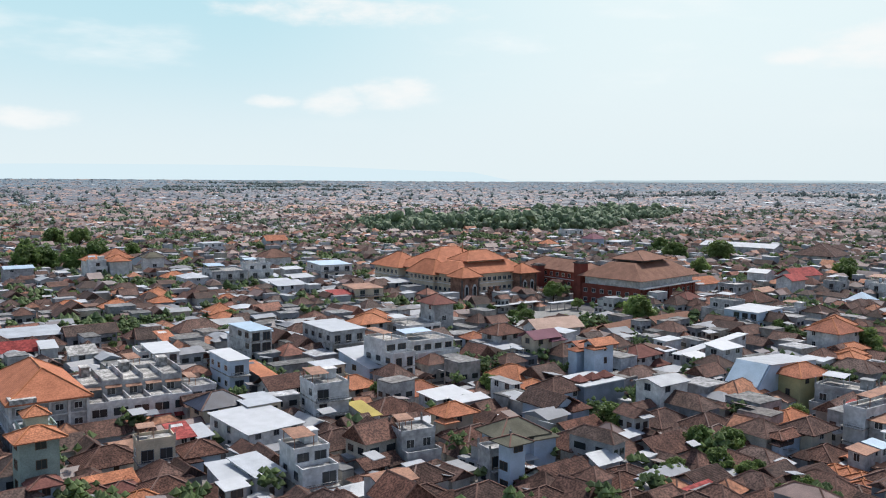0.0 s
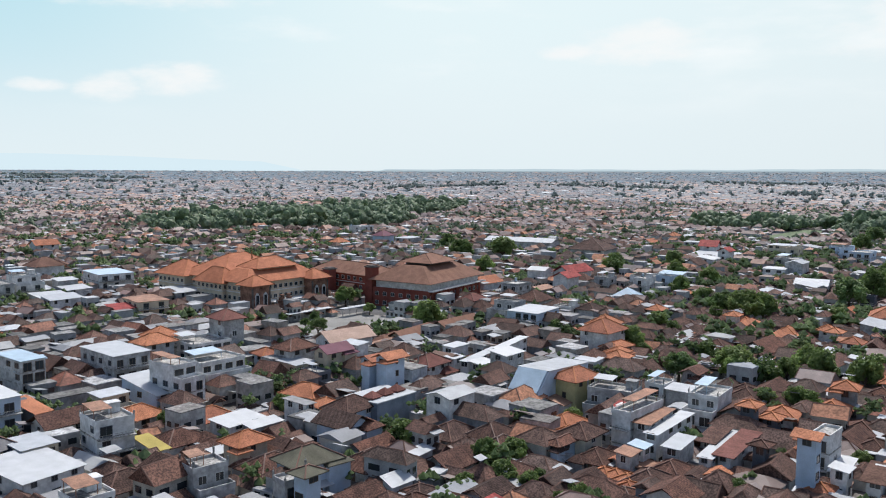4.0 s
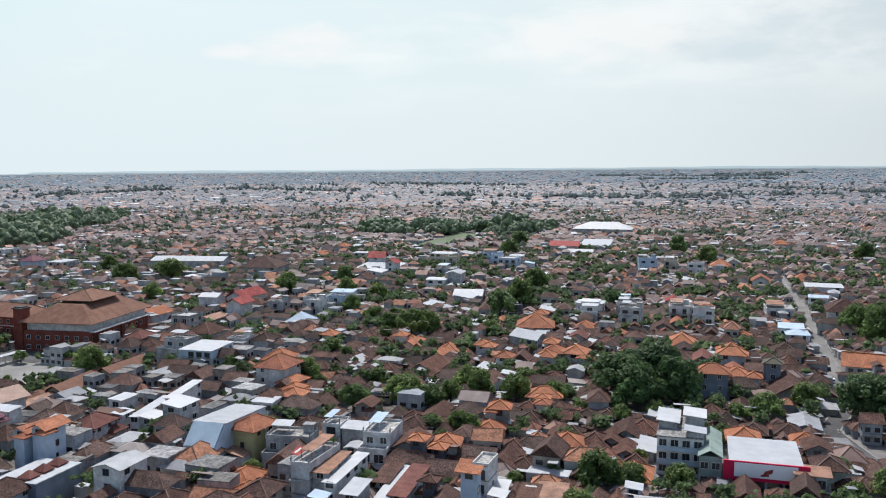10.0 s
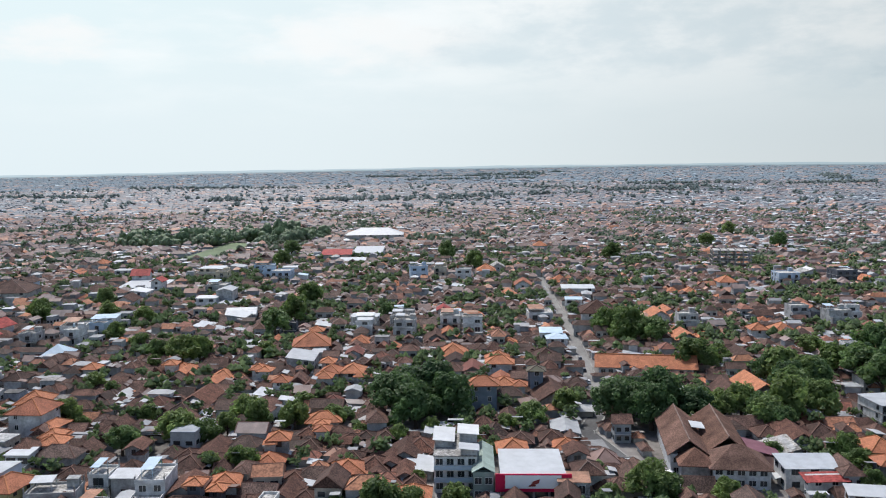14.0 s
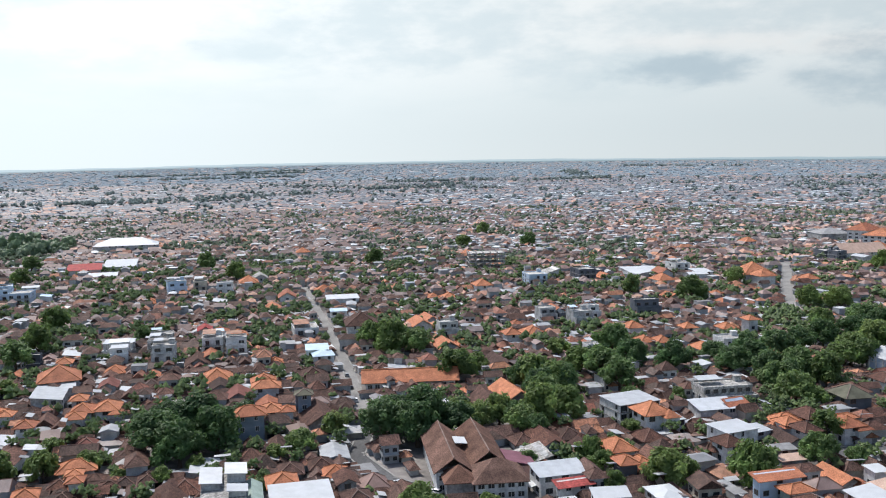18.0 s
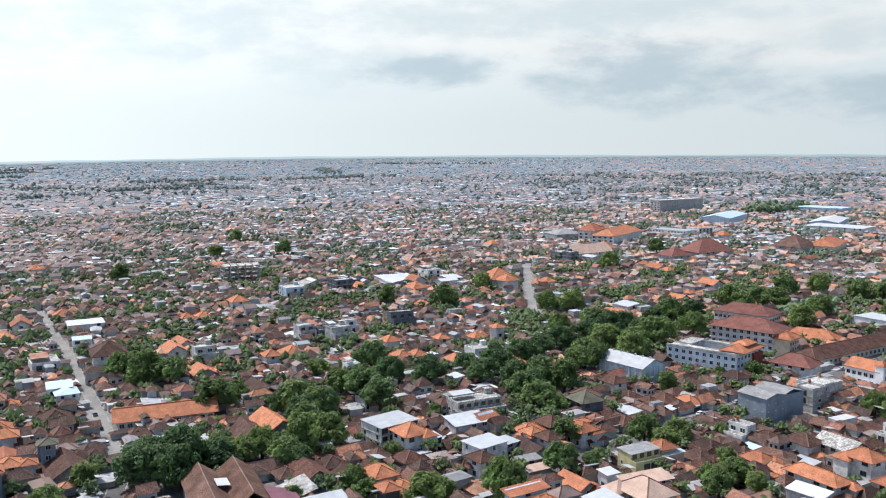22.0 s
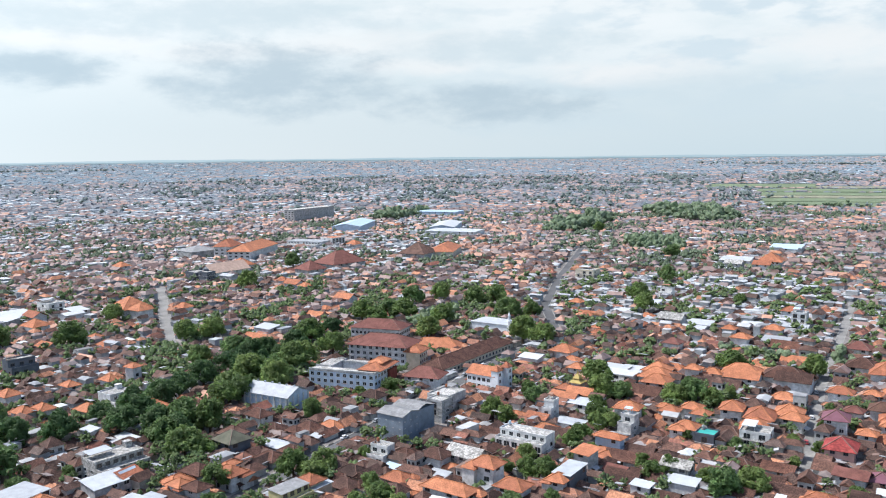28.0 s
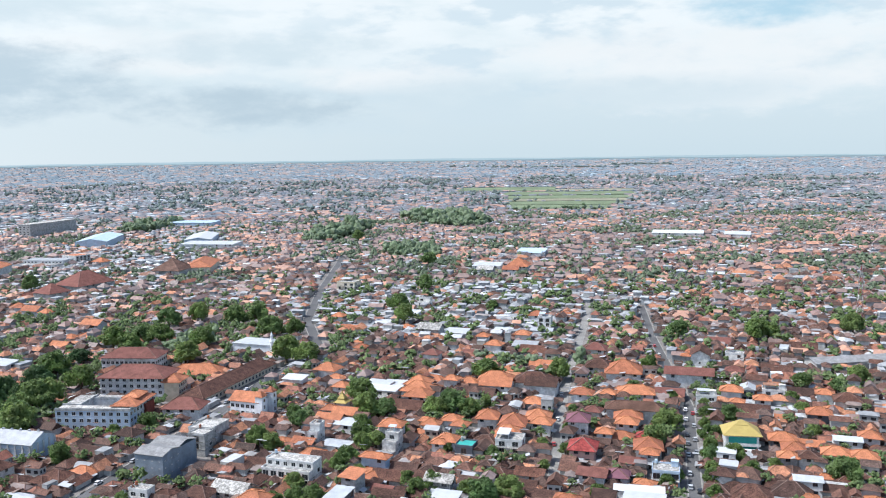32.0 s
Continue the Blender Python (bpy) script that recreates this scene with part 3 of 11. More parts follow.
    if n > 1 and balcony:
        def balconies():
            g = Geo().box(-L / 2, L / 2, -1.25, 0.0, -0.16, 0).box(-L / 2, L / 2, -1.25, -1.18, 0.82, 0.92)
            for q in range(int(L / 0.7) + 1):
                g.box(-L / 2 + q * 0.7, -L / 2 + q * 0.7 + 0.06, -1.24, -1.19, 0, 0.82)
            return g.mesh("balcony", CONCRETE)
        for i in range(1, n - 1 if back else n):
            if dice.random() < 0.75:
                part("balcony", kept(("bal", L), balconies), ob, turn @ pose(0, -D / 2, i * fl))
    if away < 420 and dice.random() < 0.6:
        tone = dice.choice((SHEET_RUST, SHEET_GREY, TILE_RED, SHEET_DULL))
        part("awning", kept(("bawn", L, tone.name), lambda: Geo().shed(L * 0.8, 1.6, 2.3, 2.8, 0.0, 0.08, 0, -0.8).mesh("awning", tone)), ob, turn @ pose(0, -D / 2, 0), f"{NAMES.get(tone.name, 'dull grey')} sheet awning")
    if not sheet and dice.random() < 0.6 and min(w, d) > 4.4:
        tone = dice.choice((SHEET_GREY, SHEET_WHITE, SHEET_RUST, SHEET_BLUE))
        u, v = round(L * dice.uniform(0.35, 0.7)), max(2, round((D - back) * dice.uniform(0.4, 0.8)))
        def canopy():
            g = Geo().shed(u, v, 2.2, 2.6, 0.1, 0.08)
            for a, b in ((-1, -1), (1, -1), (1, 1), (-1, 1)):
                g.box(a * (u / 2 - 0.2) - 0.06, a * (u / 2 - 0.2) + 0.06, b * (v / 2 - 0.2) - 0.06, b * (v / 2 - 0.2) + 0.06, 0.1, 2.3 + 0.15 * b)
            return g.mesh("roof_canopy", tone)
        part("roof_canopy", kept(("can", u, v, tone.name), canopy), ob, turn @ pose(-L / 2 + u / 2 + 0.4, D / 2 - v / 2 - 0.4, h), f"{NAMES[tone.name]} sheet canopy on thin posts")
    elif not sheet and dice.random() < 0.7 and min(w, d) > 4:
        c, e = math.cos(radians(rot)), math.sin(radians(rot))
        p = turn @ Vector((-L / 2 + 1.3, D / 2 - 1.4, 0))
        TANKS.append((x + p.x * c - p.y * e, y + p.x * e + p.y * c, h + 0.12))
    if away < 290 and not sheet and dice.random() < 0.5:
        # column stubs left for another storey
        for i, q in ((-1, -1), (1, -1), (1, 1), (-1, 1)):
            z = dice.choice((0.5, 0.9, 1.4))
            part("column_stub", kept(("stub", z), lambda: Geo().box(-0.15, 0.15, -0.15, 0.15, 0, z).beam((0.1, 0.1, z), (0.1, 0.1, z + 0.5), 0.03).mesh("column_stub", CONCRETE)), ob, turn @ pose(i * (L / 2 - 0.05), (D / 2 - 0.05) if q > 0 else top0 + 0.05, h + 0.71))
    if head and not sheet and min(w, d) > 6 and dice.random() < 0.5:
        part("stair_head", kept(("head", wall.name), lambda: Geo().box(-1.3, 1.3, -1.2, 1.2, 0.1, 2.2).box(-1.5, 1.5, -1.4, 1.4, 2.2, 2.34).mesh("stair_head", wall)), ob, turn @ pose(L / 2 - 1.8, D / 2 - 1.8, h))
    claim(x, y, w, d, rot)
    return ob


# ---- ground, sky and distance ----
def ground_z(x, y):
    """Flat under the town; far off it is lifted, most to the east, to fit the horizon in the camera's view."""
    x, y = np.asarray(x, float), np.asarray(y, float)
    b = np.degrees(np.arctan2(x, y))
    return (25 + 40 * np.exp(-(((b - 88) / 40) ** 2))) * (np.clip(np.hypot(x, y) - 1600, 0, None) / 3300) ** 1.3


rings = (900, 1600, 1900, 2300, 2800, 3400, 4100, 4960)
verts = [(r * math.sin(i * math.pi / 60), r * math.cos(i * math.pi / 60), float(ground_z(r * math.sin(i * math.pi / 60), r * math.cos(i * math.pi / 60)))) for r in rings for i in range(120)]
faces = [tuple(range(120))[::-1]] + [(k * 120 + i, k * 120 + (i + 1) % 120, k * 120 + 120 + (i + 1) % 120, k * 120 + 120 + i) for k in range(len(rings) - 1) for i in range(120)]
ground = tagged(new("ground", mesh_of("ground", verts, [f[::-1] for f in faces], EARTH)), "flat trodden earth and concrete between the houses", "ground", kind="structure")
# rings beyond 1600 m take the ground colour with painted haze
ground.data.materials.append(HAZE_GROUND)
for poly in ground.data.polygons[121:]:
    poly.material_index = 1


def sky_material():
    m = bpy.data.materials.new("bright_cloudy_sky")
    m.use_nodes = True
    N, L = m.node_tree.nodes, m.node_tree.links
    N.remove(N["Principled BSDF"])
    em = N.new("ShaderNodeEmission")
    tc = N.new("ShaderNodeTexCoord")
    sep = N.new("ShaderNodeSeparateXYZ")
    L.new(tc.outputs["Object"], sep.inputs[0])

    def math_node(op, a, b):
        n = N.new("ShaderNodeMath")
        n.operation = op
        for i, v in enumerate((a, b)):
            if isinstance(v, (int, float)):
                n.inputs[i].default_value = v
            else:
                L.new(v, n.inputs[i])
        n.use_clamp = op == "MULTIPLY_ADD"
        return n.outputs[0]

    def span(v, lo, hi, a=0.0, b=1.0):
        n = N.new("ShaderNodeMapRange")
        n.interpolation_type = "SMOOTHSTEP"
        L.new(v, n.inputs["Value"])
        for key, val in (("From Min", lo), ("From Max", hi), ("To Min", a), ("To Max", b)):
            n.inputs[key].default_value = val
        return n.outputs[0]

    def blend(f, a, b):
        n = N.new("ShaderNodeMix")
        n.data_type = "RGBA"
        L.new(f, n.inputs["Factor"])
        for key, v in ((6, a), (7, b)):
            if isinstance(v, tuple):
                n.inputs[key].default_value = (*v, 1)
            else:
                L.new(v, n.inputs[key])
        return n.outputs[2]

    def clouds(sx, sz, seed, detail=5, rough=0.55):
        mp = N.new("ShaderNodeMapping")
        mp.inputs["Scale"].default_value = (sx, sx, sz)
        mp.inputs["Location"].default_value = (seed, seed * 0.7, seed * 0.3)
        L.new(tc.outputs["Object"], mp.inputs["Vector"])
        n = N.new("ShaderNodeTexNoise")
        n.inputs["Scale"].default_value = 1.0
        n.inputs["Detail"].default_value = detail
        n.inputs["Roughness"].default_value = rough
        L.new(mp.outputs[0], n.inputs["Vector"])
        return n.outputs["Fac"]

    z = sep.outputs["Z"]
    # share of the sky to the landward side, which is overcast
    along = math_node("ADD", math_node("MULTIPLY", sep.outputs["X"], 0.82), math_node("MULTIPLY", sep.outputs["Y"], -0.57))
    land = span(along, 300, 4300)
    high = span(z, 60, 1100)
    clear = blend(high, (0.71, 0.835, 0.885), (0.5, 0.75, 0.84))
    glare = blend(high, (0.775, 0.865, 0.895), (0.765, 0.89, 0.92))
    near_sun = span(math_node("ADD", math_node("MULTIPLY", sep.outputs["X"], 0.80), math_node("MULTIPLY", sep.outputs["Y"], 0.60)), 3300, 4700)
    base = blend(near_sun, clear, glare)
    base = blend(math_node("MULTIPLY", land, 0.75), base, (0.725, 0.805, 0.835))
    haze = span(z, 20, 620, 1.0, 0.0)
    bearing = math_node("MULTIPLY", math_node("ARCTAN2", sep.outputs["X"], sep.outputs["Y"]), 57.296)
    inland = span(bearing, 112, 150)
    low = blend(inland, blend(land, (0.75, 0.845, 0.88), (0.74, 0.81, 0.832)), (0.635, 0.745, 0.795))
    base = blend(math_node("MULTIPLY", haze, 0.85), base, low)
    # broken white cloud everywhere, thicker to landward
    c1 = clouds(0.0011, 0.0042, 3.1)
    lift = span(z, 200, 800)
    white = math_node("MULTIPLY", span(math_node("ADD", c1, math_node("MULTIPLY", land, 0.3)), 0.5, 0.85), lift)
    col = blend(white, base, (0.90, 0.945, 0.955))
    grey = math_node("MULTIPLY", span(clouds(0.0019, 0.0062, 9.3, 6, 0.55), 0.47, 0.6), math_node("MULTIPLY", span(z, 170, 520), math_node("MULTIPLY", inland, 0.75)))
    col = blend(grey, col, (0.63, 0.755, 0.83))
    # the larger clouds: bearing, height and half spans in degrees, and tone
    height = math_node("MULTIPLY", math_node("ARCTAN2", z, 4900.0), 57.296)
    ragged = math_node("MULTIPLY", math_node("SUBTRACT", clouds(0.0035, 0.009, 5.7, 7, 0.6), 0.5), 4.2)
    tone = {"w": (0.90, 0.92, 0.92), "g": (0.67, 0.775, 0.825), "d": (0.50, 0.615, 0.69), "b": (0.42, 0.66, 0.80)}
    mass = {"w": None, "g": None, "d": None, "b": None}
    for cb, ch, sw, sh, kind in (
        (9, 5.4, 1.5, 0.4, "w"), (13, 5.4, 1.8, 0.8, "w"), (17, 5.9, 2.6, 1.0, "w"), (14, 11.0, 7.1, 0.8, "w"),
        (-5, 4.0, 2.2, 0.7, "w"), (46, 8.7, 3.4, 1.1, "w"), (42, 8.1, 1.9, 0.5, "w"), (64, 9.3, 4.8, 1.5, "w"),
        (46, 7.9, 3.4, 0.7, "w"), (66, 8.6, 7.8, 1.4, "w"), (85, 9.2, 11.7, 2.6, "g"), (73, 8.1, 3.4, 0.8, "g"),
        (97, 6.6, 9.3, 1.3, "g"), (101, 6.2, 5.0, 1.0, "d"), (115, 5.9, 8.0, 2.0, "d"), (129, 4.0, 6.5, 1.3, "d"), (134, 2.9, 6.8, 0.9, "g"),
        (143, 4.3, 6.8, 1.5, "g"), (116, 5.0, 4.8, 1.5, "d"), (130, 2.6, 3.4, 0.7, "g"), (159, 6.2, 11.2, 2.8, "w"),
        (145, 3.3, 4.1, 0.7, "g"), (108, 9.6, 16, 1.4, "g"), (130, 7.6, 9, 1.0, "g"), (155, 4.6, 8, 1.0, "g"), (103, 8.0, 6.0, 0.8, "w"), (122, 8.0, 7.0, 0.9, "w"), (138, 5.8, 6.0, 0.9, "w"), (162, 9.2, 5.0, 0.9, "b"), (150, 7.0, 6.0, 1.2, "w"), (157, 6.4, 5.0, 1.3, "w"), (124, 6.6, 4.5, 0.7, "w"), (111, 7.4, 5.0, 0.7, "w"),
    ):
        du = math_node("MULTIPLY", math_node("SUBTRACT", bearing, cb), 1 / sw)
        dv = math_node("MULTIPLY", math_node("SUBTRACT", height, ch), 1 / sh)
        d = math_node("ADD", math_node("ADD", math_node("MULTIPLY", du, du), math_node("MULTIPLY", dv, dv)), ragged)
        f = span(d, -0.4, 1.7, 0.9 if kind == "w" else 0.82, 0.0)
        mass[kind] = f if mass[kind] is None else math_node("MAXIMUM", mass[kind], f)
    for kind in ("w", "g", "d", "b"):
        col = blend(mass[kind], col, tone[kind])
    # dust and sea mist close over the horizon
    col = blend(span(z, 40, 170, 0.85, 0.0), col, low)
    # the landward sky is dimmed to offset the exposure raised towards that side
    deep = math_node("ADD", math_node("MULTIPLY", sep.outputs["X"], 0.5), math_node("MULTIPLY", sep.outputs["Y"], -0.866))
    dim = N.new("ShaderNodeVectorMath")
    dim.operation = "SCALE"
    L.new(col, dim.inputs[0])
    L.new(span(deep, 0, 4800, 1.0, 0.70), dim.inputs["Scale"])
    L.new(dim.outputs[0], em.inputs["Color"])
    em.inputs["Strength"].default_value = 0.93
    L.new(em.outputs[0], N["Material Output"].inputs["Surface"])
    return m


def band(name, r, z0, z1, mat, k=128):
    """An upright band round the whole place."""
    vs = [(r * math.sin(i * 2 * math.pi / k), r * math.cos(i * 2 * math.pi / k), z) for z in (z0, z1) for i in range(k)]
    return new(name, mesh_of(name, vs, [(i, (i + 1) % k, k + (i + 1) % k, k + i) for i in range(k)], mat))


sky_band = band("backdrop", 4900, -20, 1180, sky_material())
sky_band.visible_shadow = False  # open sky: sunlight comes through
tagged(sky_band, "pale blue sky with broken white and grey cloud", "sky", kind="structure")


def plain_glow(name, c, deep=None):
    """A glowing far tone with painted haze; deep: landward tone, darkened to offset exposure."""
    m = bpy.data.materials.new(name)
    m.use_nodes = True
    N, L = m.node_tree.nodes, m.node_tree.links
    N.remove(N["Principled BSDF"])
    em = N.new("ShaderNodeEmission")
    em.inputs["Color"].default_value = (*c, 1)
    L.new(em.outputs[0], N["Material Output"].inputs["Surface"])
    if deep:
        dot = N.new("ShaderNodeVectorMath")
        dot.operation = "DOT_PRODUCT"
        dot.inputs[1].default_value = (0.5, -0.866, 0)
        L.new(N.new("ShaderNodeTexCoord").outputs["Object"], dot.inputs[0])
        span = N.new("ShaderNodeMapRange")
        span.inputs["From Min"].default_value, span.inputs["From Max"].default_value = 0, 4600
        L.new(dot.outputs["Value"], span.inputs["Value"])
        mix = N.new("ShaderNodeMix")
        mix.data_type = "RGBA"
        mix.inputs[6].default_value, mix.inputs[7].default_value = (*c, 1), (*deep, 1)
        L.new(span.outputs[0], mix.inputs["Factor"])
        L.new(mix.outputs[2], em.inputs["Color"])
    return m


# low wooded land along the horizon, glowing, with distance haze painted into its tones
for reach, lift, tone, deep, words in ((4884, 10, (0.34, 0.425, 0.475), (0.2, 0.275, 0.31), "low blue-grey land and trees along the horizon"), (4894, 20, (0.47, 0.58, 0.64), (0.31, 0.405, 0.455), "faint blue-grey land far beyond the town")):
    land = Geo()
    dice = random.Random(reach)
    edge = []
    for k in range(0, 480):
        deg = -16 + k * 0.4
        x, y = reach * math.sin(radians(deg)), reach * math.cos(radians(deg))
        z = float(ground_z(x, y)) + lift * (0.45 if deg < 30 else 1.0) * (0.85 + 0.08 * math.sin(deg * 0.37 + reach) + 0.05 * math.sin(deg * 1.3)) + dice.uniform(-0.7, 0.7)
        edge.append((x, y, z))
    for (x0, y0, z0), (x1, y1, z1) in zip(edge, edge[1:]):
        land.add([(x0, y0, 0), (x1, y1, 0), (x1, y1, z1), (x0, y0, z0)], [(0, 1, 2, 3)])
    tagged(new("backdrop_land", land.mesh("backdrop_land", plain_glow("hazy_far_land", tone, deep))), words, "land", kind="structure")

# the faint island hills on the horizon, glowing in a painted haze blue
hill = Geo()
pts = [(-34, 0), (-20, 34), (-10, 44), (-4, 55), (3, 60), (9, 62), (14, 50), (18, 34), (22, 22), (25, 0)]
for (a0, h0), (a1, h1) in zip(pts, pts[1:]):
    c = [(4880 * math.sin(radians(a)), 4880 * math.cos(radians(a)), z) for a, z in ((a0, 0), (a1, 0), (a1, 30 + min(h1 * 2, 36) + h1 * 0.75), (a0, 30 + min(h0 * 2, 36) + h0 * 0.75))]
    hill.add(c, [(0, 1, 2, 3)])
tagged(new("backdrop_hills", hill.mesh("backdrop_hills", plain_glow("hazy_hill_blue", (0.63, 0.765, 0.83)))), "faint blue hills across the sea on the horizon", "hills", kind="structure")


# ---- roads and open ground ----
def road(name, pts, width, label, mat=None, z=0.03):
    """A sealed strip along a line of points, with a raised kerb on both sides."""
    g, k = Geo(), Geo()
    for (x0, y0), (x1, y1) in zip(pts, pts[1:]):
        u = Vector((x1 - x0, y1 - y0, 0)).normalized()
        s = Vector((-u.y, u.x, 0))
        a, b = Vector((x0, y0, 0)) - u * width * 0.2, Vector((x1, y1, 0)) + u * width * 0.2
        c = [a - s * width / 2, b - s * width / 2, b + s * width / 2, a + s * width / 2]
        g.add([(p.x, p.y, h) for h in (-0.2, z) for p in c], BOXF)
        for e in (-1, 1):
            q = [a + s * (e * width / 2), b + s * (e * width / 2), b + s * (e * (width / 2 + 0.6)), a + s * (e * (width / 2 + 0.6))]
            if e < 0:
                q = q[::-1]
            k.add([(p.x, p.y, h) for h in (-0.2, 0.17) for p in q], BOXF)
        BLOCKED.append(((x0 + x1) / 2, (y0 + y1) / 2, math.hypot(x1 - x0, y1 - y0) / 2 + 2, width / 2 + 1.9, math.atan2(y1 - y0, x1 - x0)))
        z += 0.004
    ob = tagged(new(name, g.mesh(name, mat or ASPHALT)), label, "road", kind="structure")
    tagged(new("pavement", k.mesh("pavement", PAVE_OLD)), "narrow grey concrete pavement with kerb along the road", "pavement", kind="structure")
    return ob


road("road", [(293, 46), (308, 51), (374, 69), (460, 95), (623, 148)], 4.4, "straight pale worn street between low houses", STREET)
road("road", [(266, -100), (295, -162), (361, -299), (393, -374)], 7.0, "grey asphalt avenue with a planted middle strip")
road("road", [(393, -374), (471, -435), (566, -540), (706, -707)], 6.4, "winding grey asphalt avenue through the town")
road("road", [(160, -274), (176, -302), (220, -384), (280, -509), (330, -610)], 3.8, "narrow pale worn street lined with trees", STREET)
road("road", [(98, -262), (110, -290), (156, -393), (233, -519), (290, -620)], 4.6, "grey asphalt street with parked cars")
road("road", [(515, -167), (525, -170), (755, -239)], 7, "wide pale worn road through brown roofs", STREET)
road("road", [(190, 66), (202, 71), (230, 79)], 5, "short concrete lane beside the white shop")
road("road", [(215, -14), (240, 32), (262, 46), (293, 46)], 5, "shaded street under large trees")


def paving(name, x, y, w, d, rot, mat, label, category, z=0.05, block_it=True):
    ob = new(name, Geo().box(-w / 2, w / 2, -d / 2, d / 2, -0.2, z).mesh(name, mat))
    ob.matrix_basis = pose(x, y, 0, 0, 0, rot)
    if block_it:
        claim(x, y, w, d, rot, 0)
    return tagged(ob, label, category, kind="structure")


paving("pavement", 153, 299, 58, 42, 15, PAVING, "pale paved forecourt with light concrete slabs", "plaza")
paving("pavement", 180, 330, 26, 30, 15, ASPHALT, "dark asphalt yard between the large halls", "yard", 0.045)
for fx, fy, fw, fd, straw in ((880, -1490, 200, 110, 0), (930, -1590, 240, 100, 0), (975, -1675, 260, 70, 1), (1018, -1755, 280, 110, 0), (1085, -1870, 320, 130, 0), (1150, -1980, 340, 80, 1), (1320, -1950, 260, 190, 0)):
    paving("ground_field", fx, fy, fw, fd, 31, DRY_FIELD if straw else PADDY, "straw-coloured dry field beside rice" if straw else "muted green rice field among distant houses", "field", 0.3 + float(ground_z(fx, fy)) + 1.0)
paving("ground_field", 735, 500, 190, 34, 18, PADDY, "pale green grass strip before the far wood", "field", 0.25)


# ---- large buildings ----
class Site:
    """A thing in its own frame: x across, y deep; parts go in by name."""

    def __init__(self, name, x, y, rot, label, category):
        self.ob = thing(name, x, y, rot, label, category)

    def put(self, name, geo, mat, label="", m=None):
        return part(name, geo.mesh(name, mat), self.ob, m, label)

    def wall(self, x0, x1, y0, y1, z0, z1, mat, label=""):
        return self.put("wall", Geo().box(x0, x1, y0, y1, z0, z1), mat, label)

    def hip(self, cx, cy, w, d, z, rise, mat, over=1.2, top=0.0, label=""):
        r = self.put("roof", Geo().hip(w, d, z, rise, over, top), mat, label, pose(cx, cy, 0))
        part("ridge_cap", ridges(w, d, z, rise, over, CAPS_ORANGE if "orange" in mat.name else CAPS) if not top else Geo().hip(w * 0.02, d * 0.02, z + rise, 0.1, 0.0).mesh("ridge_cap", mat), r)
        return r

    def windows(self, x0, y0, x1, y1, z0, n, fl, every=3.2, ww=1.7, wh=1.6):
        """Rows of windows on the wall that runs from one corner to the other, seen with the outside on the right."""
        length = math.hypot(x1 - x0, y1 - y0)
        rz = math.degrees(math.atan2(y1 - y0, x1 - x0))
        k = max(1, int(length / every))
        me = kept(("win", ww, wh), lambda: window_mesh(ww, wh))
        for f in range(n):
            for i in range(k):
                t = (i + 0.5) / k
                part("window", me, self.ob, pose(x0 + (x1 - x0) * t, y0 + (y1 - y0) * t, z0 + f * fl + 1.0, 0, 0, rz))

    def ledge(self, x0, x1, y0, y1, z, mat=None):
        return self.put("ledge", Geo().box(x0 - 0.5, x1 + 0.5, y0 - 0.5, y1 + 0.5, z, z + 0.3), mat or WALL_WHITE)


